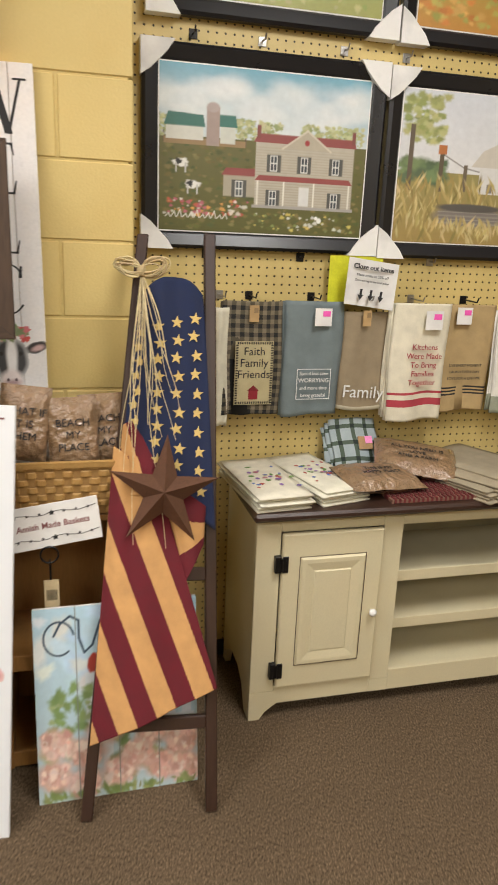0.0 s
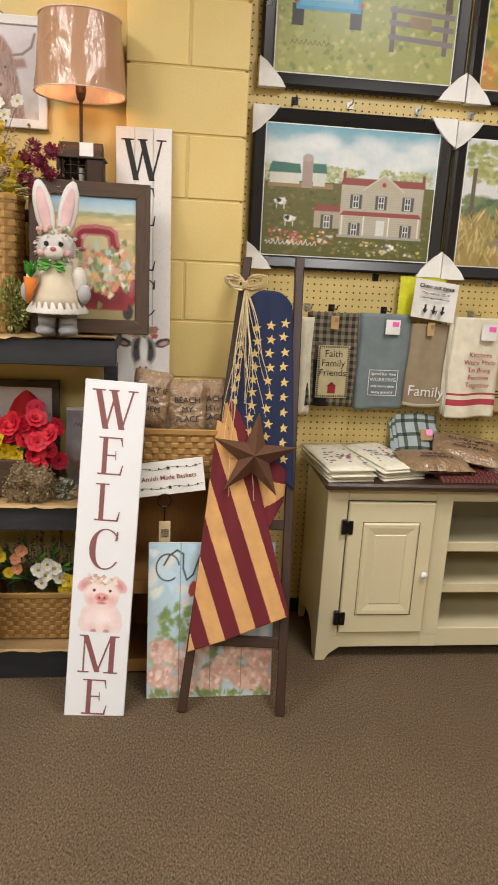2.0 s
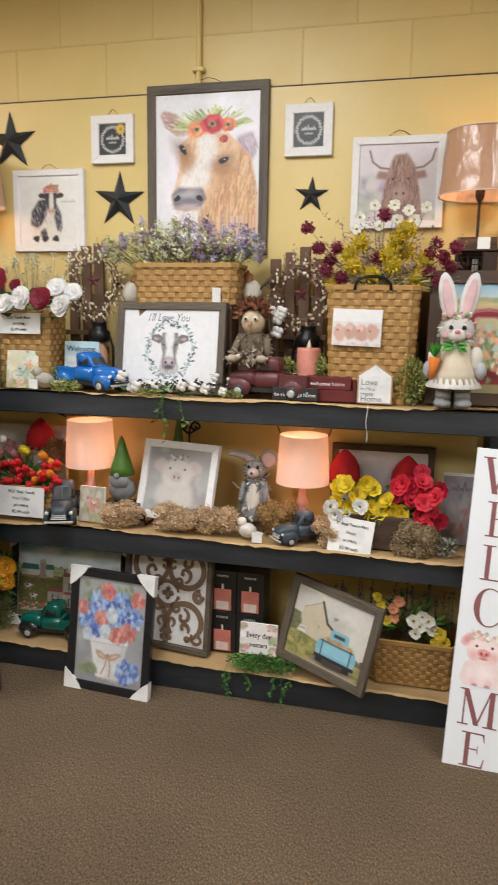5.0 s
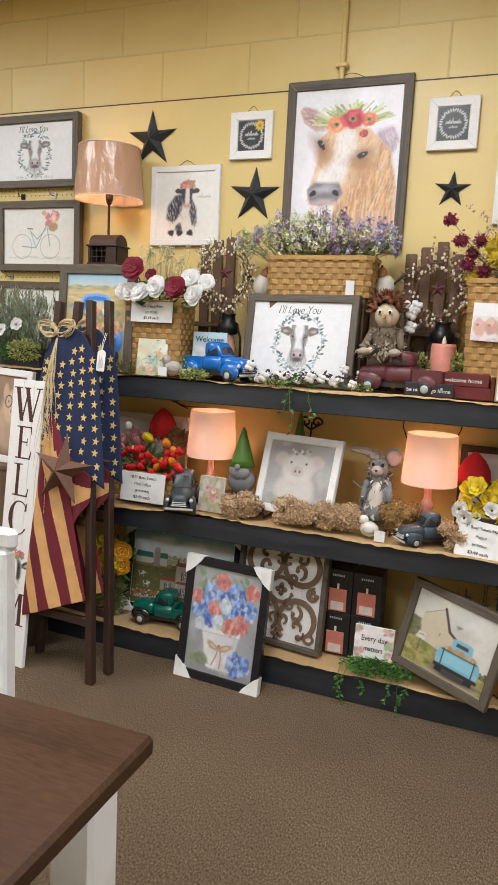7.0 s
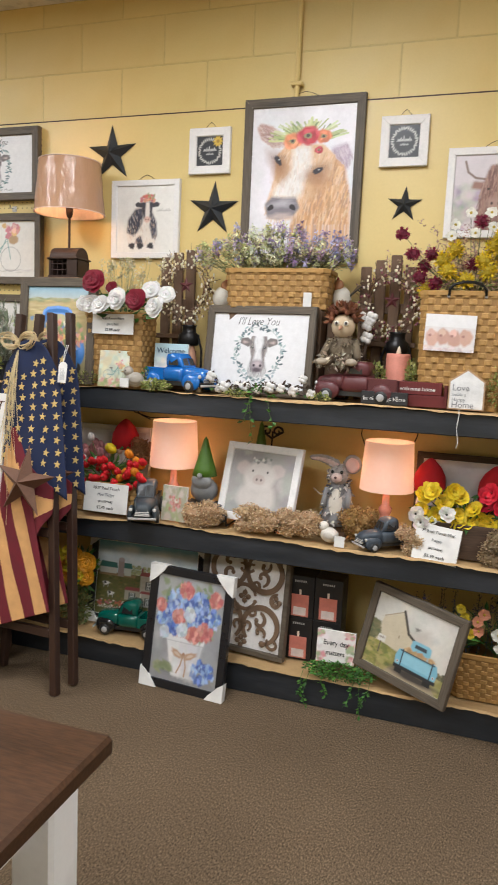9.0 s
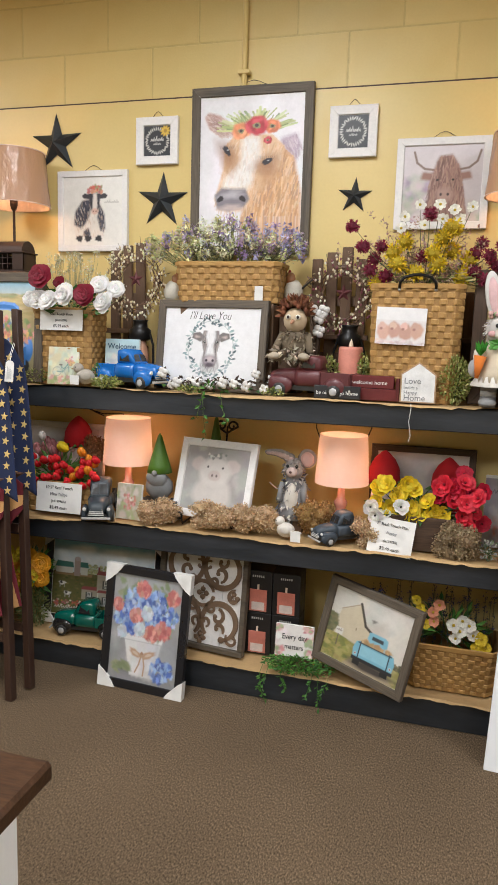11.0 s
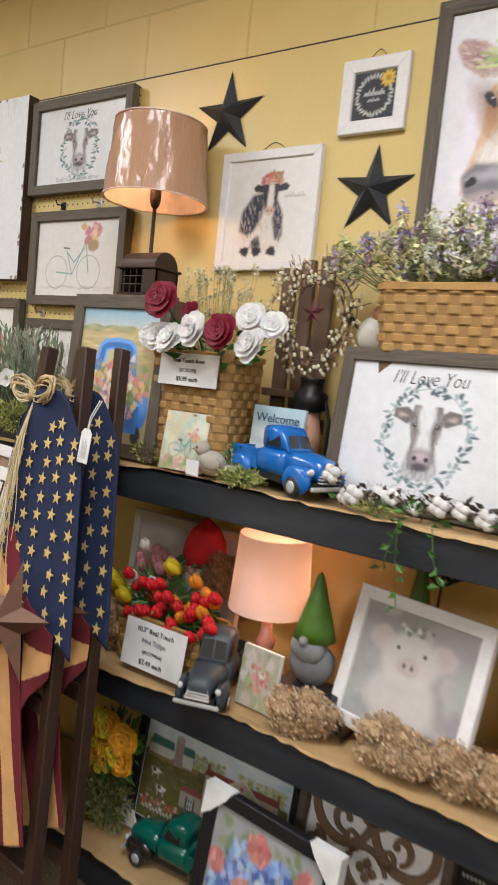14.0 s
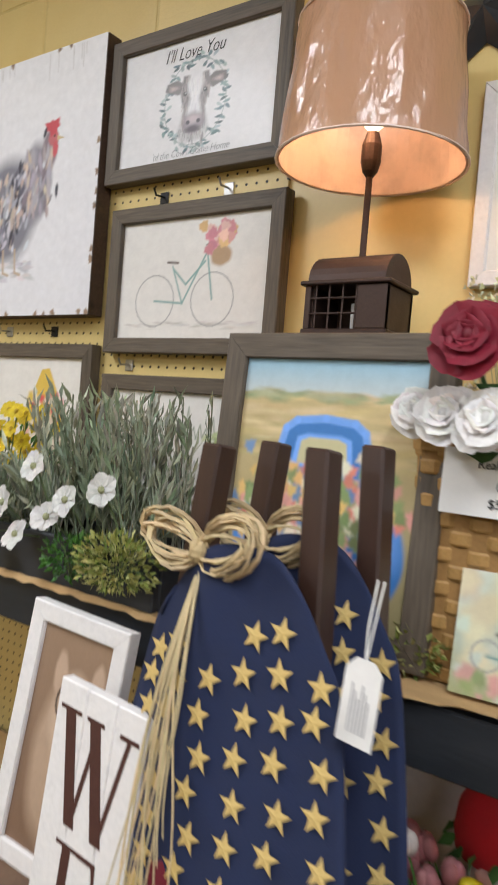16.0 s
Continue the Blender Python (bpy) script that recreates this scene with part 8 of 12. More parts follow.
MB().box(0, 0.172, 0, 0.128, -0.006, 0, b=0.001).done("board", CARD, c)
a.done("print", ART, c)
f = planted("wildflower_bouquet", "bouquet of yellow, wine and white wildflowers", "faux flowers", (-0.8, -0.2, 1.6), "faux bouquets")
mb = MB()
tips = []
for x, z in ((-1.045, 1.79), (-1.005, 1.72), (-0.965, 1.68), (-0.94, 1.72), (-0.975, 1.64), (-0.92, 1.62), (-0.80, 1.69), (-0.78, 1.83), (-0.62, 1.70), (-0.575, 1.69), (-0.62, 1.64), (-0.55, 1.66), (-0.60, 1.74), (-0.585, 1.61), (-0.535, 1.72)):
    p = (x, -0.25 + rnd.uniform(-0.04, 0.05), z)
    tips.append(p)
    mb = MB()
    pompom(mb, p, 0.026, (0.26, 0.014, 0.055))
    mb.done("bloom", FAUX, f, "wine red pompom bloom")
for x, z in ((-0.73, 1.75), (-0.70, 1.71), (-0.76, 1.70), (-0.745, 1.66), (-0.88, 1.66), (-0.90, 1.70), (-0.95, 1.60), (-0.82, 1.63), (-0.64, 1.68), (-0.66, 1.62), (-0.70, 1.78), (-0.86, 1.74)):
    p = (x, -0.26 + rnd.uniform(-0.04, 0.05), z)
    tips.append(p)
    mb = MB()
    pompom(mb, p, 0.034, (0.76, 0.56, 0.015))
    mb.done("bloom", FAUX, f, "yellow bloom")
for x, z in ((-0.87, 1.83), (-0.82, 1.87), (-0.88, 1.79), (-0.75, 1.87), (-0.70, 1.85), (-0.68, 1.82), (-0.80, 1.80), (-0.64, 1.86), (-0.74, 1.82)):
    p = (x, -0.22, z)
    tips.append(p)
    mb = MB()
    daisy(mb, p, (rnd.uniform(-0.3, 0.3), -1, 0.4), 0.022, (0.80, 0.78, 0.70))
    mb.done("daisy", FAUX, f, "white daisy")
mb = MB()
stems(mb, (-0.79, -0.2, 1.55), tips)
for _ in range(420):
    p = Vector((-0.79 + rnd.gauss(0, 0.11), -0.22 + rnd.uniform(-0.05, 0.05), 1.60 + abs(rnd.gauss(0.06, 0.08))))
    crumbs(mb, p, (0.014, 0.014, 0.022), 8, 0.009, [(0.46, 0.28, 0.22), (0.56, 0.42, 0.30), (0.42, 0.36, 0.18), (0.52, 0.33, 0.30), (0.38, 0.20, 0.18)])
greens(mb, (-0.79, -0.24, 1.61), (0.20, 0.06, 0.05), 240, 0.03, 0.008, [(0.26, 0.28, 0.08), (0.18, 0.22, 0.06), (0.40, 0.34, 0.12)])
mb.done("stems", LEAF, f)


# ---- toy trucks ----
def loft(mb, secs, col, n=14, p=3.2, m=None):
    """A skin over rounded cross-sections (x, half width, bottom, top)."""
    vs = []
    for x, hw, zb, zt in secs:
        for k in range(n):
            t = 2 * math.pi * (k + 0.5) / n
            c, s = math.cos(t), math.sin(t)
            vs.append((x, hw * math.copysign(abs(c) ** (2 / p), c), (zb + zt) / 2 + (zt - zb) / 2 * math.copysign(abs(s) ** (2 / p), s)))
    q = len(secs)
    fs = [(i * n + k, i * n + (k + 1) % n, (i + 1) * n + (k + 1) % n, (i + 1) * n + k) for i in range(q - 1) for k in range(n)]
    fs += [tuple(range(n))[::-1], tuple(range((q - 1) * n, q * n))]
    mb.add(vs, fs, col, m)


def pickup(m, size, col, label, fender=None, rusty=False, tall=0.0):
    """An old-style toy pickup, nose along x, wheels on z = 0."""
    e = thing("toy_truck", (0, 0, 0), label, "toy truck", "toy trucks", m=m)
    S = Matrix.Scale(size, 4)
    fender = fender or col
    mat = PLAIN if rusty else GLOSS
    def fin(mb, name, mt, lab="", parent=e, smooth=True):
        mb.v[:] = [tuple(S @ Vector(p)) for p in mb.v]
        return mb.done(name, mt, parent, lab, smooth)
    mb = MB()
    loft(mb, [(0.10, 0.145, 0.12, 0.31), (0.22, 0.14, 0.12, 0.315), (0.36, 0.115, 0.12, 0.30), (0.44, 0.10, 0.12, 0.275), (0.47, 0.07, 0.14, 0.23)], col)
    fin(mb, "hood", mat)
    mb = MB()
    loft(mb, [(-0.17, 0.155, 0.10, 0.31), (-0.15, 0.165, 0.10, 0.315), (0.08, 0.165, 0.10, 0.315), (0.13, 0.155, 0.10, 0.31)], col)
    t_ = 0.47 + tall
    loft(mb, [(-0.165, 0.11, 0.29, t_ - 0.05), (-0.14, 0.135, 0.29, t_ - 0.01), (-0.06, 0.14, 0.29, t_), (0.03, 0.135, 0.29, t_ - 0.012), (0.085, 0.12, 0.29, t_ - 0.07), (0.14, 0.12, 0.29, 0.315)], col, 18, 4.5)
    cab = fin(mb, "cab", mat)
    zt = t_ - 0.055
    for s in (-1, 1):
        w = MB()
        w.add([(-0.10, s * 0.1415, 0.325), (0.07, s * 0.139, 0.325), (0.035, s * 0.132, zt), (-0.09, s * 0.135, zt)], [(0, 1, 2, 3) if s < 0 else (3, 2, 1, 0)], (0.02, 0.022, 0.026))
        fin(w, "side_window", GLOSS, "dark window glass", cab, False)
    w = MB()
    for s in (-1, 1):
        w.add([(0.136, s * 0.008, 0.328), (0.136, s * 0.105, 0.328), (0.094, s * 0.098, zt - 0.015), (0.094, s * 0.008, zt - 0.008)], [(0, 1, 2, 3) if s > 0 else (3, 2, 1, 0)], (0.02, 0.022, 0.026))
    fin(w, "windshield", GLOSS, "split dark windshield", cab, False)
    mb = MB()
    for s in (-1, 1):
        mb.box(-0.50, -0.175, s * 0.15 - 0.008, s * 0.15 + 0.008, 0.13, 0.285, col, b=0.006)
    mb.box(-0.508, -0.494, -0.15, 0.15, 0.13, 0.275, col, b=0.004)
    mb.box(-0.50, -0.175, -0.145, 0.145, 0.13, 0.15, col)
    mb.box(-0.19, -0.172, -0.15, 0.15, 0.13, 0.285, col, b=0.004)
    fin(mb, "bed", mat, smooth=False)
    for x in (0.30, -0.34):
        for s in (-1, 1):
            f = MB()
            f.ell((x, s * 0.165, 0.125), (0.15 if x > 0 else 0.12, 0.042, 0.105), fender, 16, 8)
            if x > 0:
                f.ell((x + 0.06, s * 0.155, 0.17), (0.09, 0.04, 0.06), fender, 12, 6)
            fin(f, "fender", mat)
            wh = MB()
            wh.lathe([(0.03, -0.028), (0.066, -0.026), (0.078, -0.016), (0.078, 0.016), (0.066, 0.026), (0.03, 0.028)], 18, (0.018, 0.018, 0.018), m=pose(x, s * 0.185, 0.078, 90))
            tyre = fin(wh, "wheel", PLAIN, "black rubber tyre")
            rim = MB()
            rim.lathe([(0.001, -0.033), (0.026, -0.033), (0.044, -0.028), (0.044, 0.028), (0.026, 0.033), (0.001, 0.033)], 14, (0.42, 0.42, 0.42), m=pose(x, s * 0.186, 0.078, 90))
            fin(rim, "rim", GLOSS, "pale metal hub", tyre)
    for x in (0.485, -0.515):
        mb = MB()
        mb.box(x - 0.012, x + 0.012, -0.185, 0.185, 0.075, 0.105, (0.45, 0.44, 0.42), b=0.006)
        fin(mb, "bumper", GLOSS, "pale metal bumper", smooth=False)
    for s in (-1, 1):
        mb = MB()
        mb.ell((0.44, s * 0.155, 0.20), (0.018, 0.026, 0.026), (0.62, 0.62, 0.60), 10, 6)
        fin(mb, "headlight", GLOSS, "round silver headlight")
    for k in range(5):
        mb = MB()
        z = 0.125 + 0.021 * k
        mb.box(0.455 - 0.007 * k, 0.490 - 0.008 * k, -0.10 + 0.006 * k, 0.10 - 0.006 * k, z, z + 0.012, (0.50, 0.50, 0.48) if not rusty else (0.58, 0.56, 0.53), b=0.003)
        fin(mb, "grille_bar", GLOSS, "silver grille bar", smooth=False)
    mb = MB()
    mb.box(-0.49, 0.44, -0.13, 0.13, 0.07, 0.125, (0.02, 0.02, 0.02))
    fin(mb, "chassis", PLAIN, smooth=False)
    return e


def on(x, y, z, rz):
    return Matrix.Translation((x, y, z)) @ pose(0, 0, 0, 0, 0, rz)


pickup(on(-1.885, -0.295, TOP + 0.004, -18), 0.315, (0.010, 0.13, 0.46), "bright blue toy pickup truck on the top shelf", tall=0.01)
pickup(on(-1.175, -0.285, TOP + 0.004, 172), 0.325, (0.105, 0.025, 0.028), "maroon weathered toy pickup truck on the top shelf", rusty=True)
pickup(on(-2.025, -0.300, MID + 0.004, -70), 0.305, (0.045, 0.058, 0.070), "dark slate toy pickup truck facing forward on the shelf", rusty=True, tall=0.06)
pickup(on(-1.03, -0.305, MID + 0.004, -140), 0.235, (0.05, 0.065, 0.085), "small slate blue toy pickup among dried flowers", rusty=True, tall=0.04)
pickup(on(-2.10, -0.285, LOW + 0.004, 186), 0.30, (0.004, 0.115, 0.085), "teal toy pickup truck with black fenders", fender=(0.015, 0.015, 0.015), tall=0.03)


# ---- small pictures, books, birds ----
def little_canvas(name, label, m, w, h, art, t=0.012):
    e = thing(name, (0, 0, 0), label, "small canvas", "small canvases", m=m)
    MB().box(0, w, 0, h, -t, 0, b=0.001).done("board", CARD, e)
    art.done("print", ART, e)
    return e


def bike(a, x, y, s, c=(0.16, 0.30, 0.28), wd=1.0):
    k = a.w / a.h
    for dx in (-0.6, 0.6):
        a.curve(x + dx * s, y, 0.42 * s, 0.42 * s * k, 0, 6.3, 0.0016 * wd, (0.30, 0.30, 0.30), 22)
    pts = lambda *q: [(x + u * s, y + v * s * k) for u, v in q]
    a.line(pts((-0.6, 0), (0.0, -0.05), (0.45, 0.75), (0.6, 0)), 0.003 * wd, c)
    a.line(pts((-0.25, 0.55), (0, -0.05)), 0.0026 * wd, c)
    a.line(pts((-0.22, 0.5), (0.05, 0.25), (0.42, 0.6)), 0.003 * wd, c)
    a.line(pts((-0.36, 0.62), (-0.14, 0.6)), 0.005, (0.12, 0.09, 0.08))
    a.line(pts((0.42, 0.85), (0.55, 0.9)), 0.003, (0.15, 0.12, 0.1))
    a.disc(x + 0.72 * s, y + 0.68 * s * k, 0.2 * s, 0.17 * s * k, (0.42, 0.28, 0.16), 10, 0.05)
    for _ in range(26):
        a.disc(x + (0.72 + rnd.gauss(0, 0.16)) * s, y + (0.98 + rnd.gauss(0, 0.13)) * s * k, 0.09 * s, 0.09 * s * k, jit(rnd.choice([(0.66, 0.32, 0.30), (0.72, 0.46, 0.40), (0.60, 0.24, 0.28), (0.66, 0.42, 0.18)])), 7, 0.2)


a = Art(0.132, 0.150)
a.fade(0, 1, (0.40, 0.42, 0.22), (0.62, 0.66, 0.62))
a.dabs(0, 0, 1, 1, 40, 0.12, 0.1, [(0.66, 0.60, 0.40), (0.62, 0.64, 0.55), (0.56, 0.62, 0.50)])
bike(a, 0.5, 0.34, 0.33)
a.dabs(0, 0, 1, 0.2, 26, 0.05, 0.05, [(0.60, 0.34, 0.30), (0.32, 0.40, 0.18)])
little_canvas("bicycle_canvas", "small pastel bicycle canvas leaning by the basket", Matrix.Translation((-2.246, -0.335, TOP + 0.004)) @ pose(0, 0, 0, -9, 0, 4) @ FACE, 0.132, 0.150, a)
a = Art(0.150, 0.125)
a.fade(0, 1, (0.56, 0.62, 0.60), (0.44, 0.62, 0.70))
a.dabs(0.0, 0.0, 0.6, 0.5, 20, 0.09, 0.1, [(0.70, 0.66, 0.60), (0.62, 0.68, 0.68)])
a.disc(0.62, 0.34, 0.07, 0.14, (0.62, 0.52, 0.46), 10)
e = little_canvas("welcome_canvas", "small blue welcome canvas behind the toy truck", Matrix.Translation((-2.045, -0.225, TOP + 0.066)) @ pose(0, 0, 0, -5, 0, 0) @ FACE, 0.150, 0.125, a)
text("lettering", "Welcome", 0.032, e, Matrix.Translation((0.075, 0.085, 0.0035)), material("navy_ink", (0.03, 0.09, 0.16), 0.7, bump=0), "navy script lettering", "CENTER")
tagged(MB().box(-2.05, -1.89, -0.235, -0.16, TOP, TOP + 0.064, b=0.002).done("wooden_riser", PICKET), "small wooden block behind the blue truck", "wooden riser")


def bird(x, y, z, s, col, face, label):
    mb = MB()
    q = pose(0, 0, 0, 0, 0, face)
    V = lambda *p: Vector((x, y, z)) + (q @ Vector(p)) * s
    mb.ell(V(0, 0, 0.36), (0.42 * s, 0.30 * s, 0.34 * s), col, 14, 10, q)
    mb.ell(V(0.28, 0, 0.72), (0.23 * s, 0.21 * s, 0.22 * s), jit(col, 0.05), 12, 8)
    mb.cyl(V(0.46, 0, 0.70), V(0.62, 0, 0.67), 0.05 * s, 0.005 * s, 6, (0.35, 0.25, 0.1))
    mb.ell(V(-0.5, 0, 0.30), (0.30 * s, 0.12 * s, 0.07 * s), tuple(c * 0.85 for c in col), 10, 6, q)
    for sd in (-1, 1):
        mb.ell(V(-0.06, sd * 0.26, 0.38), (0.28 * s, 0.06 * s, 0.18 * s), tuple(c * 0.9 for c in col), 10, 6, q)
        mb.ell(V(0.38, sd * 0.17, 0.76), (0.03 * s,) * 3, (0.02, 0.02, 0.02), 6, 4)
        mb.cyl(V(0.03, sd * 0.1, 0.12), V(0.05, sd * 0.12, 0.0), 0.02 * s, n=5, col=(0.2, 0.12, 0.06))
    return tagged(mb.done("bird_figurine", PLAIN, smooth=True), label, "bird figurine", "bird figurines")


bird(-2.075, -0.335, TOP + 0.006, 0.092, (0.40, 0.36, 0.30), 200, "grey beige carved bird figurine with a tag")
bird(-1.235, -0.335, MID + 0.006, 0.085, (0.66, 0.62, 0.56), 170, "white carved bird figurine among dried flowers")
for x, z, mz in ((-2.10, TOP, 0), (-1.19, MID, 0)):
    tagged(MB().box(x - 0.016, x + 0.022, -0.382, -0.380, z + 0.006, z + 0.045).done("price_tag", CARD), "white paper price tag leaning on a figurine", "price tag")
for x, y, rx, rz, n in ((-2.31, -0.30, 0.055, 0.03, 340), (-1.965, -0.365, 0.06, 0.02, 300), (-2.03, -0.30, 0.03, 0.045, 160), (-1.63, -0.36, 0.05, 0.012, 120), (-1.30, -0.36, 0.04, 0.014, 90)):
    moss_tuft(x, y, TOP + 0.003, rx, rz, n, cols=MOSS if n != 160 else GREEN + [(0.5, 0.5, 0.3)])
moss_tuft(-0.662, -0.295, TOP + 0.003, 0.055, 0.085, 900, "upright green moss bush beside the basket")
moss_tuft(-1.125, -0.255, TOP + 0.045, 0.045, 0.055, 300, "green leafy sprig around the candle")
moss_tuft(-0.985, -0.255, TOP + 0.045, 0.025, 0.06, 200, "green leafy sprig around the candle")


def oil_lantern(x, y, h, label):
    e = thing("oil_lantern", (x, y, TOP), label, "lantern", "oil lanterns")
    MB().lathe([(0.042, 0), (0.046, 0.01), (0.044, 0.045), (0.03, 0.06), (0.022, 0.066)], 18).done("tank", BLACKM, e, smooth=True)
    MB().lathe([(0.022, 0.07), (0.036, 0.10), (0.036, 0.13), (0.024, h - 0.085)], 16, (0.62, 0.34, 0.22), caps=False).done("globe", GLOSS, e, "amber tinted globe", smooth=True)
    MB().lathe([(0.034, h - 0.084), (0.044, h - 0.075), (0.044, h - 0.04), (0.030, h - 0.03), (0.028, h - 0.008), (0.034, h)], 18).done("cap", BLACKM, e, smooth=True)
    for s in (-1, 1):
        mb = MB()
        mb.tube([(s * 0.04, 0, 0.03), (s * 0.058, 0, 0.08), (s * 0.058, 0, h - 0.10), (s * 0.042, 0, h - 0.05)], 0.005, 7)
        mb.done("side_arm", BLACKM, e)


oil_lantern(-1.915, -0.165, 0.27, "black oil lantern standing by the pickets")
oil_lantern(-1.055, -0.150, 0.27, "black oil lantern standing behind a candle")


def rooster(x, y, z, s, label, face):
    mb = MB()
    q = pose(0, 0, 0, 0, 0, face)
    V = lambda *p: Vector((x, y, z)) + (q @ Vector(p)) * s
    mb.ell(V(0, 0, 0.42), (0.30 * s, 0.24 * s, 0.36 * s), (0.60, 0.56, 0.48), 12, 8, q, 0.05)
    mb.ell(V(0.10, 0, 0.78), (0.15 * s, 0.14 * s, 0.22 * s), (0.34, 0.15, 0.06), 10, 7, q, 0.05)
    mb.ell(V(0.14, 0, 0.98), (0.05 * s, 0.03 * s, 0.09 * s), (0.36, 0.03, 0.03), 8, 5)
    mb.cyl(V(0.24, 0, 0.84), V(0.36, 0, 0.8), 0.05 * s, 0.004 * s, 6, (0.5, 0.32, 0.05))
    mb.ell(V(0.1, 0, 0.10), (0.22 * s, 0.2 * s, 0.10 * s), (0.58, 0.38, 0.04), 10, 6)
    for k in range(6):
        t = 0.5 + 0.28 * k
        mb.tube([V(-0.22, 0.03 * k - 0.08, 0.5), V(-0.35 - 0.05 * k, 0.02 * k - 0.05, 0.5 + 0.34 * math.sin(t)), V(-0.5 - 0.05 * k, 0, 0.35 + 0.42 * math.sin(t))], 0.035 * s, 5, (0.05, 0.05, 0.045) if k % 2 else (0.30, 0.17, 0.07), 0.012 * s)
    return tagged(mb.done("rooster_figurine", PLAIN, smooth=True), label, "rooster figurine", "rooster figurines")


rooster(-1.80, -0.10, 1.512, 0.125, "small painted rooster figurine beside the basket", 20)
rooster(-1.29, -0.10, 1.512, 0.135, "painted rooster figurine with a dark tail", 180)
tagged(MB().box(-1.845, -1.755, -0.14, -0.06, TOP, 1.511, b=0.003).done("wooden_riser", PICKET), "weathered wooden post under a figurine", "wooden riser")
tagged(MB().box(-1.335, -1.245, -0.14, -0.06, TOP, 1.511, b=0.003).done("wooden_riser", PICKET), "weathered wooden post under a figurine", "wooden riser")


def cotton(mb, mb2, c, r):
    for k in range(4):
        t = k * 1.57 + 0.4
        mb.ell(Vector(c) + Vector((math.cos(t) * r * 0.55, -r * 0.2, math.sin(t) * r * 0.55)), (r * 0.62,) * 3, jit((0.85, 0.83, 0.80), 0.04), 8, 6, None, 0.1)
    for k in range(4):
        t = k * 1.57 + 1.2
        mb2.leaf(Vector(c) + Vector((0, r * 0.3, 0)), (math.cos(t), -0.15, math.sin(t)), r * 1.5, r * 0.8, (0.07, 0.045, 0.03))


e = planted("cotton_garland", "garland of white cotton bolls along the picture foot", "garland", (-1.54, -0.33, TOP))
mb, mb2 = MB(), MB()
for k in range(12):
    cotton(mb, mb2, (-1.735 + k * 0.036 + rnd.uniform(-0.01, 0.01), -0.335 + rnd.uniform(-0.04, 0.015), TOP + 0.022 + rnd.uniform(0, 0.028) + (0.03 if k in (0, 10) else 0)), rnd.uniform(0.015, 0.021))
for k in range(60):
    mb2.leaf((-1.74 + rnd.uniform(0, 0.42), -0.335 + rnd.uniform(-0.03, 0.02), TOP + 0.02 + rnd.uniform(0, 0.03)), (rnd.uniform(-1, 1), rnd.uniform(-0.8, 0), rnd.uniform(-0.2, 0.8)), 0.03, 0.012, jit((0.075, 0.05, 0.035), 0.4))
mb2.tube([(-1.74 + 0.04 * k, -0.325, TOP + 0.018 + 0.008 * math.sin(k)) for k in range(11)], 0.004, 5, (0.10, 0.06, 0.04))
greens(mb2, (-1.54, -0.35, TOP + 0.02), (0.2, 0.02, 0.012), 26, 0.03, 0.014, GREEN)
mb.done("bolls", FAUX, e, "white cotton bolls", smooth=True)
mb2.done("twigs", LEAF, e, "dark husks and green leaves")
e = planted("cotton_bouquet", "cotton boll stems behind the doll", "dried flowers", (-1.18, -0.2, TOP))
mb, mb2 = MB(), MB()
for p in ((-1.195, -0.2, 1.50), (-1.165, -0.2, 1.47), (-1.15, -0.2, 1.495), (-1.165, -0.2, 1.42)):
    cotton(mb, mb2, p, 0.022)
    mb2.tube([(-1.17, -0.19, TOP + 0.005), (-1.175, -0.19, 1.32), p], 0.003, 5, (0.10, 0.06, 0.04))
mb.done("bolls", FAUX, e, smooth=True)
mb2.done("twigs", LEAF, e)
# trailing ivy over the shelf edge
e = planted("ivy_sprig", "green ivy sprig trailing over the shelf edge", "faux plant", (-1.6, -0.4, TOP))
mb = MB()
for x0, dx, dz in ((-1.565, 0.03, -0.16), (-1.545, -0.03, -0.09), (-1.50, 0.045, -0.10)):
    pts = [(x0, -0.34, TOP + 0.012), (x0 + dx * 0.3, -0.40, TOP + 0.008), (x0 + dx * 0.6, -0.412, TOP + dz * 0.5), (x0 + dx, -0.41, TOP + dz)]
    mb.tube(pts, 0.0012, 4, (0.10, 0.16, 0.04))
    for k in range(7):
        p = Vector(pts[1]).lerp(Vector(pts[3]), k / 6)
        mb.leaf(p, (rnd.uniform(-1, 1), -0.4, rnd.uniform(-0.8, 0.3)), 0.024, 0.014, jit(rnd.choice(GREEN)))
mb.done("leaves", LEAF, e)


# ---- dolls (one plain mesh each) ----
def doll(name, label, x, y, z, build, category="doll"):
    mb = MB()
    def E(px_, py_, pz, rx, ry, rz, col, wob=0.02, n=12):
        mb.ell((x + px_, y + py_, z + pz), (rx, ry, rz), col, n, max(6, n // 2 + 2), None, wob)
    def C(p, q, r, r1, col):
        mb.cyl(Vector((x, y, z)) + Vector(p), Vector((x, y, z)) + Vector(q), r, r1, 10, col)
    build(E, C, mb)
    return tagged(mb.done(name, CLOTH, smooth=True), label, category, "shelf dolls")


def tufts(mb, c, rad, n, length, cols, flat=-1.0):
    """Short fur or ragged cloth ends standing off an ellipsoid."""
    for _ in range(n):
        d = rvec().normalized()
        if d.z < flat:
            continue
        p = Vector((c[0] + d.x * rad[0], c[1] + d.y * rad[1], c[2] + d.z * rad[2]))
        mb.leaf(p, d * 0.5 + rvec(0.7) + Vector((0, 0, -0.5)), length * rnd.uniform(0.6, 1.3), length * 0.4, jit(rnd.choice(cols), 0.2))


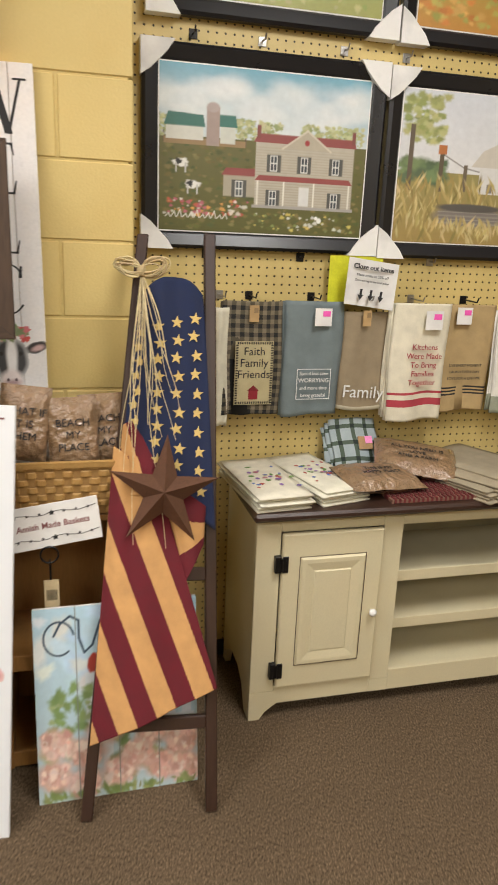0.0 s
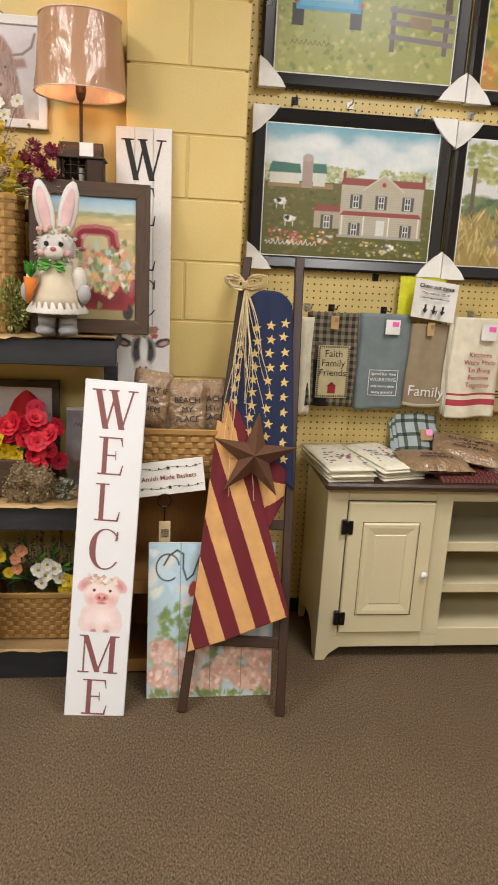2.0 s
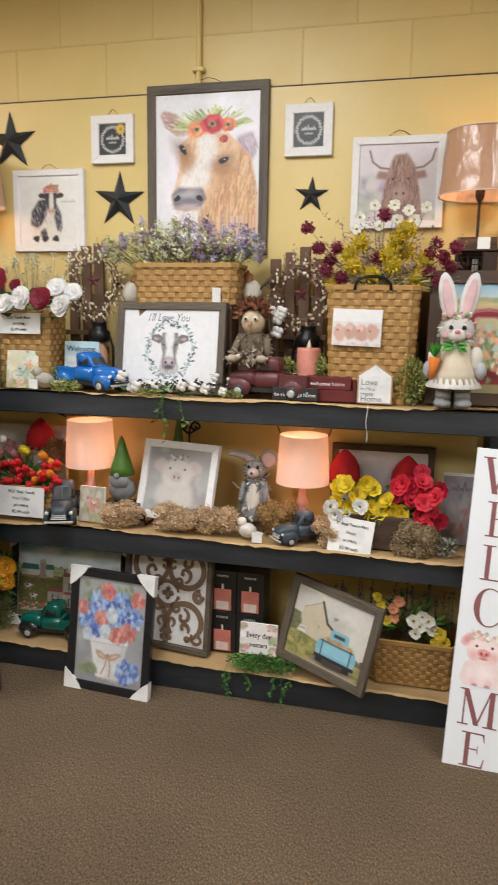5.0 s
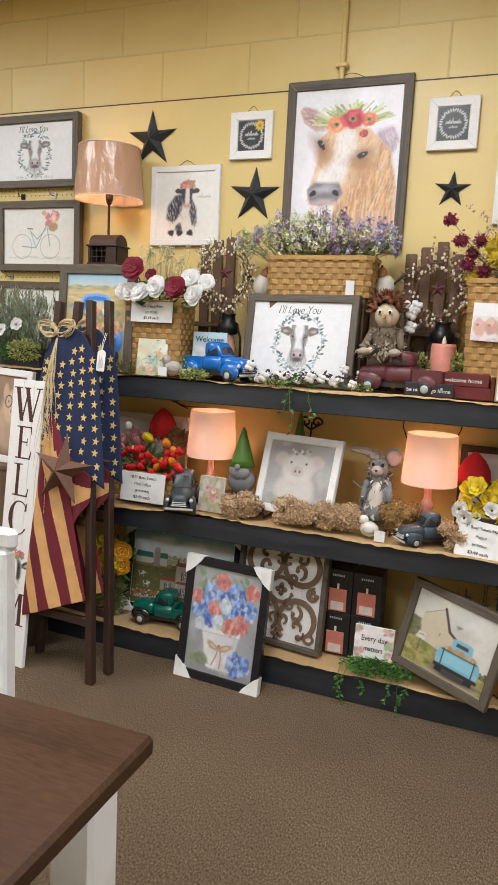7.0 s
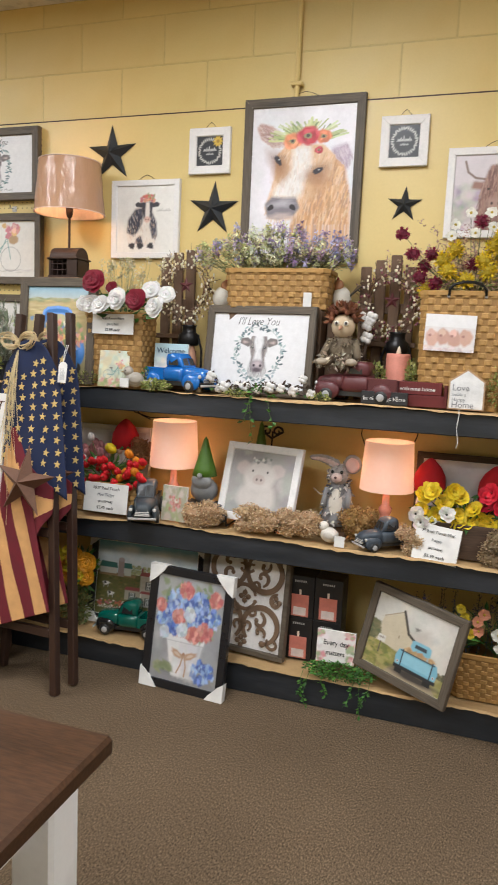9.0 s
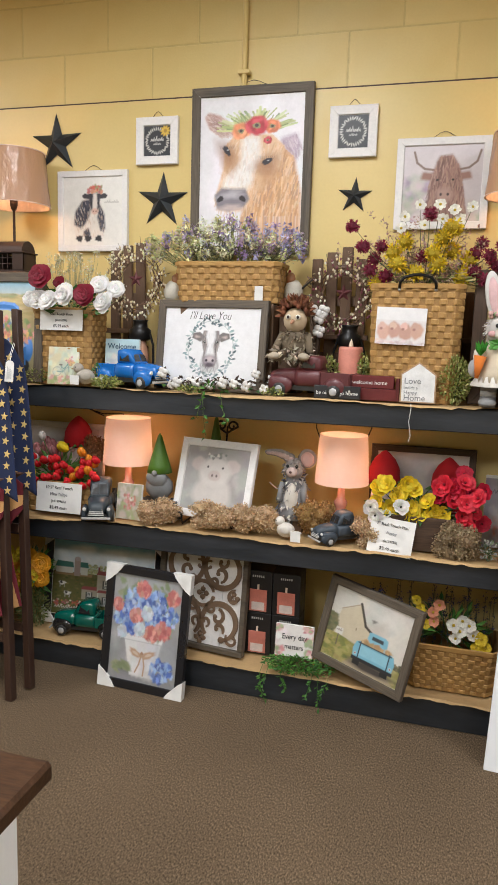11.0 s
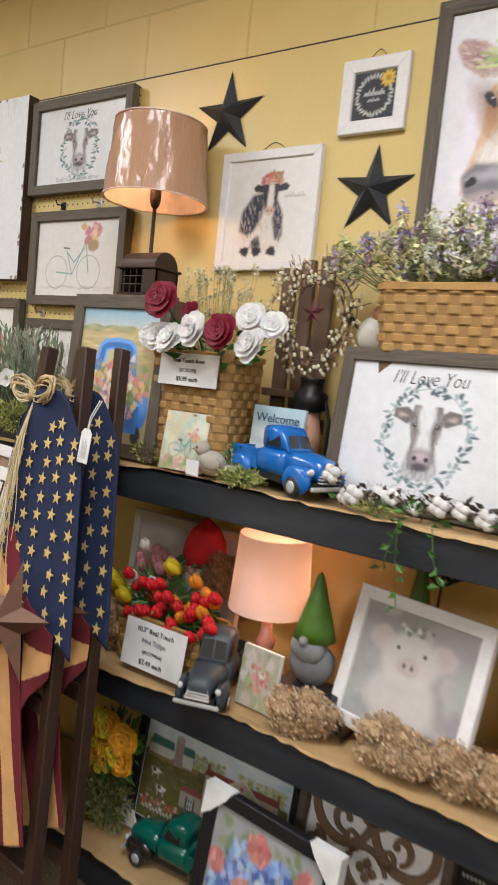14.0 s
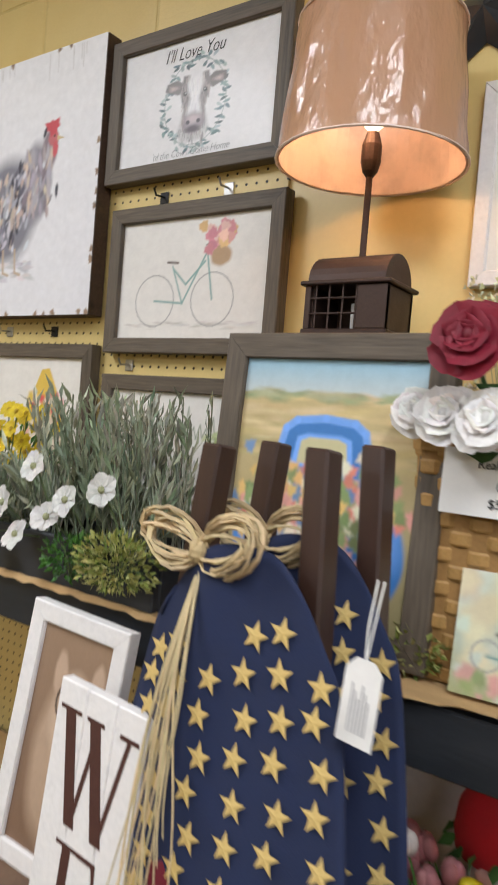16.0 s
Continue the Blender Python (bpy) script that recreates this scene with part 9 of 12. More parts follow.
def bunny(E, C, mb):
    fur, cream, pink, plaid = (0.56, 0.53, 0.50), (0.70, 0.66, 0.58), (0.66, 0.40, 0.40), (0.22, 0.22, 0.23)
    ox, oy, oz = -0.516, -0.338, TOP + 0.004
    for s in (-1, 1):
        for k in range(5):
            C((s * 0.032, 0, 0.018 * k), (s * 0.031, 0, 0.018 * k + 0.018), 0.027, 0.027, plaid if k % 2 else (0.42, 0.42, 0.42))
        E(s * 0.034, -0.022, 0.016, 0.03, 0.045, 0.017, (0.26, 0.26, 0.26))
        E(s * 0.066, -0.012, 0.170, 0.024, 0.026, 0.040, cream)
        E(s * 0.084, -0.024, 0.130, 0.021, 0.022, 0.030, (0.40, 0.40, 0.41), 0.06)
        lean = pose(0, 0, 0, 0, s * 11, 0)
        mb.ell((ox + s * 0.036, oy + 0.004, oz + 0.372), (0.029, 0.010, 0.082), (0.66, 0.64, 0.62), 14, 10, lean, 0.03)
        mb.ell((ox + s * 0.036, oy - 0.003, oz + 0.370), (0.018, 0.006, 0.064), (0.70, 0.47, 0.48), 12, 10, lean, 0.03)
        E(s * 0.021, -0.056, 0.272, 0.0075, 0.005, 0.008, (0.02, 0.02, 0.02), 0, 8)
        E(s * 0.036, -0.046, 0.246, 0.014, 0.010, 0.011, pink, 0, 8)
    base = Matrix.Translation((ox, oy, oz))
    mb.lathe([(0.080, 0.085), (0.072, 0.12), (0.058, 0.16), (0.046, 0.205), (0.03, 0.218)], 22, (0.62, 0.53, 0.40), base)
    n = 44
    vs = []
    for r0, z in ((0.070, 0.112), (0.088, 0.074), (0.086, 0.070)):
        vs += [((r0 + (0.006 if k % 2 else -0.006) * (z < 0.1)) * math.cos(2 * math.pi * k / n), (r0 + (0.006 if k % 2 else -0.006) * (z < 0.1)) * math.sin(2 * math.pi * k / n), z) for k in range(n)]
    mb.add(vs, [(i * n + k, i * n + (k + 1) % n, (i + 1) * n + (k + 1) % n, (i + 1) * n + k) for i in range(2) for k in range(n)], (0.76, 0.73, 0.68), base)
    E(0, 0, 0.19, 0.050, 0.042, 0.045, cream)
    E(0, -0.004, 0.262, 0.058, 0.054, 0.052, fur, 0.05, 16)
    tufts(mb, (ox, oy - 0.004, oz + 0.262), (0.057, 0.053, 0.051), 240, 0.016, [fur, (0.64, 0.60, 0.56), (0.44, 0.42, 0.40)])
    E(0, -0.048, 0.248, 0.030, 0.020, 0.023, (0.68, 0.63, 0.58))
    E(0, -0.068, 0.258, 0.009, 0.007, 0.007, (0.62, 0.20, 0.22), 0, 8)
    C((-0.068, -0.052, 0.172), (-0.076, -0.058, 0.098), 0.021, 0.006, (0.62, 0.17, 0.02))
    for k in range(16):
        mb.leaf((ox - 0.068, oy - 0.052, oz + 0.170), (rnd.uniform(-0.6, 0.6), -0.2, 1), 0.055, 0.014, jit((0.06, 0.30, 0.03)))
    for k in range(18):
        mb.leaf((ox - 0.005, oy - 0.050, oz + 0.212), (rnd.choice([-1, 1]), -0.25, rnd.uniform(-0.5, 0.5)), 0.045, 0.022, jit((0.16, 0.42, 0.10)))
    for k in range(20):
        E(rnd.uniform(-0.045, 0.045), -0.02 + rnd.uniform(-0.02, 0.02), 0.308 + rnd.uniform(-0.006, 0.010), 0.008, 0.008, 0.008, jit(rnd.choice([(0.74, 0.70, 0.62), (0.60, 0.36, 0.34), (0.30, 0.38, 0.20)])), 0.1, 6)


doll("bunny_doll", "cream plush bunny doll in a frilled dress holding a carrot", -0.516, -0.338, TOP + 0.004, bunny)


def scarecrow(E, C, mb):
    skin, hair, cloth = (0.54, 0.42, 0.28), (0.16, 0.055, 0.022), (0.15, 0.115, 0.075)
    tufts(mb, (-1.245, -0.25, 1.318 + 0.06), (0.056, 0.046, 0.055), 200, 0.022, [(0.12, 0.09, 0.06), (0.22, 0.17, 0.11), (0.34, 0.28, 0.19)])
    tufts(mb, (-1.245, -0.295, 1.318 + 0.015), (0.085, 0.045, 0.018), 140, 0.030, [(0.52, 0.46, 0.36), (0.40, 0.33, 0.24), (0.20, 0.15, 0.10)])
    E(0, 0, 0.05, 0.055, 0.045, 0.06, cloth)
    E(0, -0.01, 0.140, 0.045, 0.04, 0.047, skin, 0.01)
    C((0, -0.05, 0.136), (-0.003, -0.072, 0.126), 0.007, 0.003, (0.46, 0.24, 0.14))
    for s in (-1, 1):
        E(s * 0.018, -0.047, 0.150, 0.010, 0.006, 0.010, (0.7, 0.68, 0.6), 0, 8)
        E(s * 0.018, -0.053, 0.150, 0.005, 0.004, 0.006, (0.03, 0.02, 0.02), 0, 8)
        C((s * 0.045, 0, 0.085), (s * 0.07, -0.05, 0.02), 0.017, 0.013, cloth)
        C((s * 0.025, -0.02, 0.02), (s * 0.05, -0.09, 0.004), 0.018, 0.015, (0.15, 0.11, 0.075))
        E(s * 0.055, -0.10, 0.008, 0.022, 0.018, 0.014, (0.40, 0.34, 0.26))
    for _ in range(260):
        d = rvec().normalized()
        if d.z < -0.15 or (d.y < -0.55 and d.z < 0.5):
            continue
        p = Vector((-1.245, -0.26, 1.335 + 0.148)) + Vector((d.x * 0.048, d.y * 0.043, d.z * 0.045))
        mb.ell(p, (0.010, 0.010, 0.010), jit(hair, 0.35), 6, 4, None, 0.3)
        mb.leaf(p, d + rvec(0.5), 0.034, 0.012, jit(hair, 0.4))


doll("rag_doll", "brown haired rag doll sitting on the toy truck", -1.245, -0.25, 1.318, scarecrow)


def mouse(E, C, mb):
    grey, cream = (0.24, 0.235, 0.24), (0.62, 0.57, 0.50)
    x, y, z = -1.235, -0.215, MID + 0.055
    mb.lathe([(0.060, 0.0), (0.058, 0.03), (0.048, 0.09), (0.038, 0.14), (0.026, 0.165)], 18, grey, Matrix.Translation((x, y, z)))
    E(0, -0.034, 0.075, 0.030, 0.022, 0.072, cream, 0.05)
    for zc, rr in ((0.02, 0.060), (0.055, 0.055), (0.09, 0.049), (0.125, 0.042), (0.15, 0.036)):
        tufts(mb, (x, y, z + zc), (rr, rr * 0.9, 0.022), 120, 0.026, [(0.16, 0.16, 0.17), (0.44, 0.42, 0.40), (0.10, 0.10, 0.11), (0.58, 0.54, 0.48)])
    E(0, -0.006, 0.195, 0.040, 0.040, 0.042, (0.36, 0.32, 0.30), 0.05)
    tufts(mb, (x, y - 0.004, z + 0.20), (0.040, 0.038, 0.042), 150, 0.016, [(0.40, 0.36, 0.34), (0.52, 0.46, 0.42), (0.26, 0.23, 0.22)])
    E(0, -0.046, 0.190, 0.022, 0.026, 0.019, (0.60, 0.46, 0.42))
    E(0, -0.072, 0.194, 0.006, 0.006, 0.005, (0.10, 0.05, 0.05), 0, 8)
    for s in (-1, 1):
        C((s * 0.038, -0.01, 0.14), (s * 0.050, -0.035, 0.07), 0.015, 0.012, grey)
        E(s * 0.018, -0.044, 0.212, 0.006, 0.005, 0.007, (0.02, 0.02, 0.02), 0, 8)
    E(0.052, -0.004, 0.240, 0.036, 0.010, 0.038, (0.36, 0.31, 0.29), 0.03)
    E(0.053, -0.013, 0.238, 0.027, 0.006, 0.029, (0.70, 0.44, 0.40), 0.02)
    for k in range(7):
        t = k / 6
        E(-0.015 - 0.085 * t, -0.006, 0.235 + 0.050 * t - 0.03 * t * t, 0.020, 0.010, 0.022 - 0.010 * t, (0.34, 0.30, 0.28), 0.05, 8)
        E(-0.015 - 0.085 * t, -0.013, 0.233 + 0.050 * t - 0.03 * t * t, 0.014, 0.006, 0.012 - 0.006 * t, (0.58, 0.42, 0.38), 0.05, 8)


doll("mouse_doll", "grey plush mouse doll with pink ears on the shelf", -1.235, -0.215, MID + 0.055, mouse)
tagged(MB().box(-1.28, -1.19, -0.25, -0.18, MID + 0.003, MID + 0.053, b=0.002).done("wooden_riser", PICKET), "small wooden block under the mouse doll", "wooden riser")

# ---- candle, books, house block ----
e = thing("pillar_candle", (-1.037, -0.225, TOP + 0.004), "coral pink pillar candle with a flameless tip", "candle")
MB().lathe([(0.044, 0), (0.045, 0.004), (0.045, 0.175), (0.042, 0.186), (0.03, 0.184), (0.005, 0.18)], 24, (0.62, 0.24, 0.18)).done("wax", PLAIN, e, smooth=True)
MB().lathe([(0.007, 0.178), (0.009, 0.19), (0.005, 0.205), (0.0005, 0.215)], 10, (0.75, 0.65, 0.5)).done("flame_tip", PLAIN, e, smooth=True)


def book_block(x0, x1, y0, y1, z0, z1, col, label, words="", size=0.02, turn=0):
    cx, cy = (x0 + x1) / 2, (y0 + y1) / 2
    e = thing("wooden_book", (0, 0, 0), label, "wooden block", "lettered blocks", m=Matrix.Translation((cx, cy, z0)) @ pose(0, 0, 0, 0, 0, turn))
    w, d, h = x1 - x0, y1 - y0, z1 - z0
    MB().box(-w / 2, w / 2, -d / 2, d / 2, 0, h, col, b=0.002).done("block", PLAIN, e)
    if words:
        text("lettering", words, size, e, Matrix.Translation((0, -d / 2 - 0.0006, h * 0.32)) @ FACE, WHITEINK, "white chalk lettering", "CENTER")


book_block(-1.145, -0.978, -0.362, -0.345, TOP + 0.006, TOP + 0.052, (0.022, 0.022, 0.025), "black lettered wooden block on the shelf edge", "be nice or go home", 0.019, -1)
book_block(-1.03, -0.855, -0.33, -0.27, TOP + 0.004, TOP + 0.046, (0.115, 0.014, 0.016), "dark red book shaped wooden block", "", 0.02)
book_block(-1.035, -0.865, -0.33, -0.27, TOP + 0.047, TOP + 0.092, (0.125, 0.016, 0.018), "dark red book shaped wooden block", "welcome home", 0.02)
book_block(-0.858, -0.845, -0.33, -0.27, TOP + 0.004, TOP + 0.085, (0.10, 0.014, 0.016), "narrow dark red wooden block standing upright", "")
e = thing("house_block", (0, 0, 0), "white house shaped wooden sign with love and home lettering", "wooden sign", m=Matrix.Translation((-0.842, -0.345, TOP + 0.005)) @ pose(0, 0, 0, -3, 0, 0))
MB().prism([(0, 0), (0.122, 0), (0.122, 0.10), (0.061, 0.142), (0, 0.10)], 0, 0.022, (0.42, 0.27, 0.15)).done("block", PLAIN, e, "bare wood edge")
MB().prism([(0.005, 0.004), (0.117, 0.004), (0.117, 0.097), (0.061, 0.136), (0.005, 0.097)], -0.0012, 0.0, (0.72, 0.72, 0.72)).done("face", PLAIN, e, "white painted face")
for t_, s, z in (("Love", 0.030, 0.066), ("builds a", 0.016, 0.047), ("Happy", 0.018, 0.029), ("Home", 0.030, 0.007)):
    text("lettering", t_, s, e, Matrix.Translation((0.012, -0.0016, z)) @ FACE, GREYINK, "grey lettering")


# ---- framed truck prints on the top shelf ----
def red_truck_art(w, h):
    return flower_truck(w, h, (0.24, 0.02, 0.03), 0.06)


def flower_truck(w, h, paint, dx=0.0):
    """An old pickup seen from behind, its bed heaped with flowers, in a stubble field."""
    a = Art(w, h, 0.0021)
    pale, deep = tuple(min(1, c * 1.5 + 0.12) for c in paint), tuple(c * 0.6 for c in paint)
    a.fade(0.84, 1.0, (0.56, 0.60, 0.58), (0.26, 0.46, 0.60))
    a.fade(0.0, 0.86, (0.30, 0.26, 0.13), (0.56, 0.44, 0.22))
    a.dabs(0, 0.58, 1, 0.86, 90, 0.09, 0.012, [(0.58, 0.46, 0.22), (0.46, 0.38, 0.18), (0.64, 0.53, 0.30)], 0.1, 0.8)
    a.dabs(0, 0.84, 1, 0.87, 30, 0.05, 0.010, [(0.30, 0.34, 0.18), (0.40, 0.40, 0.24)], 0.1, 0.8)
    X = lambda pts: [(x + dx, y) for x, y in pts]
    a.shape(X([(0.20, 0.40), (0.24, 0.62), (0.27, 0.72), (0.33, 0.765), (0.50, 0.78), (0.67, 0.765), (0.73, 0.72), (0.76, 0.62), (0.80, 0.40)]), paint, 0.01)
    a.line(X([(0.25, 0.62), (0.28, 0.72), (0.34, 0.755), (0.50, 0.768), (0.66, 0.755), (0.72, 0.72), (0.75, 0.62)]), 0.012, pale, 0.8)
    a.shape(X([(0.33, 0.58), (0.35, 0.69), (0.41, 0.705), (0.59, 0.705), (0.65, 0.69), (0.67, 0.58), (0.60, 0.565), (0.40, 0.565)]), pale, 0.008)
    a.shape(X([(0.36, 0.59), (0.375, 0.675), (0.42, 0.69), (0.58, 0.69), (0.625, 0.675), (0.64, 0.59), (0.59, 0.58), (0.41, 0.58)]), (0.56, 0.52, 0.30), 0.006)
    for s in (-1, 1):
        a.disc(0.5 + dx + s * 0.38, 0.26, 0.09, 0.15, paint, 12, 0.03, 0, 0.1)
        a.disc(0.5 + dx + s * 0.40, 0.30, 0.05, 0.07, pale, 12, 0.03, 0, 0.7, 0.7)
        a.disc(0.5 + dx + s * 0.36, 0.07, 0.06, 0.07, (0.03, 0.03, 0.03), 12, 0.03)
    a.shape(X([(0.14, 0.08), (0.86, 0.08), (0.86, 0.30), (0.14, 0.30)]), paint, 0.01)
    a.shape(X([(0.18, 0.12), (0.82, 0.12), (0.82, 0.24), (0.18, 0.24)]), deep, 0.03, 0.7)
    a.line(X([(0.14, 0.30), (0.86, 0.30)]), 0.010, pale)
    for _ in range(420):
        x, y = rnd.gauss(0.5 + dx, 0.20), rnd.gauss(0.41, 0.085)
        a.disc(x, y, 0.030, 0.026, jit(rnd.choice([(0.66, 0.24, 0.18), (0.74, 0.50, 0.18), (0.74, 0.68, 0.52), (0.16, 0.26, 0.46) if paint[2] > 0.2 else (0.42, 0.54, 0.50), (0.70, 0.36, 0.30), (0.26, 0.34, 0.14), (0.22, 0.28, 0.12)])), 8, 0.25, rnd.uniform(0, 3), 0.35)
    return a


def blue_truck_art(w, h):
    return flower_truck(w, h, (0.05, 0.19, 0.52))


framed("truck_picture", "brown barn wood framed print of a red flower truck", Matrix.Translation((-0.612, -0.250, TOP + 0.004)) @ pose(0, 0, 0, -4, 0, 2) @ FACE, 0.372, 0.466, 0.045, RUSTWOOD, red_truck_art(0.282, 0.376), 0.022, "standing pictures")
framed("truck_picture", "grey wood framed print of a blue flower truck", Matrix.Translation((-2.655, -0.30, TOP + 0.004)) @ pose(0, 0, 0, -4, 0, 0) @ FACE, 0.372, 0.442, 0.038, GREYWOOD, blue_truck_art(0.296, 0.366), 0.024, "standing pictures")


# ---- middle shelf ----
def plain_art(w, h, base, cols, n=40):
    a = Art(w, h)
    a.rect(0, 0, 1, 1, base)
    a.dabs(0, 0, 1, 1, n, 0.09, 0.08, cols)
    return a


def pig_portrait(w, h):
    a = Art(w, h)
    a.rect(0, 0, 1, 1, (0.36, 0.345, 0.335))
    a.dabs(0, 0, 1, 1, 50, 0.12, 0.1, [(0.37, 0.355, 0.345), (0.33, 0.32, 0.31), (0.40, 0.385, 0.37)])
    a.disc(0.48, 0.28, 0.30, 0.28, (0.56, 0.52, 0.49), 16, 0.04)
    for s in (-1, 1):
        a.disc(0.48 + s * 0.27, 0.72, 0.12, 0.11, (0.52, 0.45, 0.43), 12, 0.08, s * 0.6)
    a.disc(0.48, 0.62, 0.25, 0.23, (0.60, 0.56, 0.53), 16, 0.03)
    a.disc(0.48, 0.56, 0.10, 0.08, (0.54, 0.46, 0.43), 12, 0.03)
    for s in (-1, 1):
        a.disc(0.48 + s * 0.035, 0.56, 0.015, 0.022, (0.15, 0.11, 0.11), 8)
        a.disc(0.48 + s * 0.12, 0.69, 0.016, 0.018, (0.05, 0.04, 0.04), 8)
    a.dabs(0.34, 0.82, 0.62, 0.9, 26, 0.02, 0.018, [(0.62, 0.60, 0.56), (0.22, 0.22, 0.21), (0.42, 0.42, 0.40)])
    return a


M = Matrix.Translation((-1.725, -0.245, MID + 0.030)) @ pose(0, 0, 0, 0, 0, -12) @ pose(0, 0, 0, -16, 0, 0) @ FACE
framed("pig_picture", "white washed frame with a grey pig print on an easel", M, 0.345, 0.318, 0.03, WHITEF, pig_portrait(0.285, 0.258), 0.02, "standing pictures")


def scroll_easel():
    e = thing("wire_easel", (0, 0, 0), "black wrought iron scroll easel holding a picture", "easel")
    def spiral(cx, cy, cz, r, s):
        return [(cx + s * r * (1 - k / 20) * math.cos(k * 0.42), cy, cz + r * (1 - k / 20) * math.sin(k * 0.42)) for k in range(18)]
    for x in (-1.665, -1.46):
        mb = MB()
        mb.tube([(x, -0.15, MID + 0.01), (x, -0.30, MID + 0.01), (x, -0.31, MID + 0.03)] + spiral(x - 0.012, -0.315, MID + 0.04, 0.022, -1), 0.0042, 7)
        mb.done("scroll_foot", BLACKM, e)
    mb = MB()
    mb.tube([(-1.56, -0.13, MID + 0.01), (-1.555, -0.075, 1.02)], 0.004, 6)
    for s in (-1, 1):
        mb.tube([(-1.555, -0.085, 0.99)] + spiral(-1.555 + s * 0.024, -0.085, 1.02, 0.024, s), 0.0045, 7)
    mb.tube([(-1.665, -0.15, MID + 0.012), (-1.46, -0.15, MID + 0.012)], 0.004, 6)
    mb.done("back_rod", BLACKM, e)


scroll_easel()


def gnome_art(w, h):
    a = Art(w, h)
    a.rect(0, 0, 1, 1, (0.66, 0.60, 0.58))
    a.dabs(0, 0, 1, 1, 30, 0.12, 0.1, [(0.68, 0.62, 0.60), (0.62, 0.55, 0.54)])
    return a


framed("gnome_picture", "brown framed pale print leaning against the wall", Matrix.Translation((-0.955, -0.07, MID + 0.004)) @ pose(0, 0, 0, -4, 0, 0) @ FACE, 0.40, 0.345, 0.026, RUSTWOOD, gnome_art(0.348, 0.293), 0.02, "standing pictures")
framed("gnome_picture", "white framed pale print behind the tulips", Matrix.Translation((-2.56, -0.07, MID + 0.004)) @ pose(0, 0, 0, -4, 0, 0) @ FACE, 0.43, 0.345, 0.026, WHITEF, gnome_art(0.378, 0.293), 0.02, "standing pictures")


def berry_gnome(x, y, z, label):
    mb = MB()
    mb.ell((x, y, z + 0.05), (0.055, 0.045, 0.06), (0.55, 0.30, 0.30), 12, 8)
    mb.ell((x, y - 0.02, z + 0.09), (0.046, 0.035, 0.06), (0.62, 0.50, 0.48), 12, 8, None, 0.06)
    mb.lathe([(0.058, 0.135), (0.062, 0.165), (0.058, 0.20), (0.04, 0.235), (0.015, 0.26), (0.002, 0.268)], 18, (0.52, 0.012, 0.02), Matrix.Translation((x, y, z)))
    for k in range(14):
        t = 2 * math.pi * k / 14
        mb.leaf((x + 0.055 * math.cos(t), y + 0.055 * math.sin(t), z + 0.155), (math.cos(t), math.sin(t), -0.7), 0.035, 0.02, jit((0.06, 0.14, 0.03)))
    mb.ell((x, y - 0.055, z + 0.128), (0.014, 0.012, 0.012), (0.62, 0.36, 0.30), 8, 6)
    tagged(mb.done("gnome_figure", CLOTH, smooth=True), label, "gnome figure", "strawberry gnomes")


berry_gnome(-0.895, -0.14, MID + 0.07, "plush gnome with a red strawberry hat")
berry_gnome(-0.655, -0.14, MID + 0.06, "plush gnome with a red strawberry hat")
berry_gnome(-2.215, -0.14, MID + 0.125, "plush gnome with a red strawberry hat behind tulips")
for x, z in ((-0.895, 0.07), (-0.655, 0.06), (-2.215, 0.125)):
    tagged(MB().box(x - 0.05, x + 0.05, -0.18, -0.10, MID + 0.003, MID + z - 0.001, b=0.003).done("wooden_riser", PICKET), "small wooden riser under a gnome", "wooden riser")


def green_gnome():
    x, y, z = -1.793, -0.235, MID + 0.085
    mb = MB()
    mb.ell((x, y, z + 0.05), (0.058, 0.045, 0.055), (0.19, 0.195, 0.20), 14, 8, None, 0.05)
    mb.ell((x, y - 0.03, z + 0.09), (0.045, 0.025, 0.035), (0.22, 0.225, 0.23), 12, 8, None, 0.06)
    mb.ell((x, y - 0.055, z + 0.115), (0.012, 0.012, 0.012), (0.25, 0.25, 0.25), 8, 6)
    mb.lathe([(0.052, 0.11), (0.044, 0.14), (0.026, 0.20), (0.009, 0.26), (0.001, 0.272)], 16, (0.07, 0.16, 0.012), Matrix.Translation((x, y, z)))
    tagged(mb.done("gnome_figure", PLAIN, smooth=True), "grey garden gnome with a green moss hat", "gnome figure")


green_gnome()
mb = MB()
mb.lathe([(0.03, 0.0), (0.026, 0.02), (0.008, 0.13), (0.001, 0.14)], 12, (0.07, 0.16, 0.012), Matrix.Translation((-1.60, -0.09, 0.92)))
mb.ell((-1.60, -0.09, 0.88), (0.05, 0.035, 0.06), (0.19, 0.195, 0.2), 12, 8)
mb.box(-1.65, -1.55, -0.12, -0.06, MID + 0.003, 0.85, (0.1, 0.06, 0.04))
tagged(mb.done("gnome_figure", PLAIN), "grey garden gnome with a green hat behind the picture", "gnome figure")
tagged(MB().box(-1.87, -1.705, -0.285, -0.19, MID + 0.004, MID + 0.062, (0.66, 0.62, 0.62), b=0.002).done("floral_box", PLAIN), "white floral box standing on the shelf", "box")
a = Art(0.160, 0.058)
a.rect(0, 0, 1, 1, (0.72, 0.70, 0.70))
a.dabs(0, 0, 1, 1, 40, 0.03, 0.08, [(0.46, 0.16, 0.36), (0.30, 0.38, 0.20), (0.62, 0.28, 0.36), (0.26, 0.16, 0.42)])
e = thing("floral_card", (0, 0, 0), "white card printed with purple flowers", "card", m=Matrix.Translation((-1.868, -0.290, MID + 0.005)) @ FACE)
MB().box(0, 0.160, 0, 0.058, -0.003, 0).done("board", CARD, e)
a.done("print", ART, e)
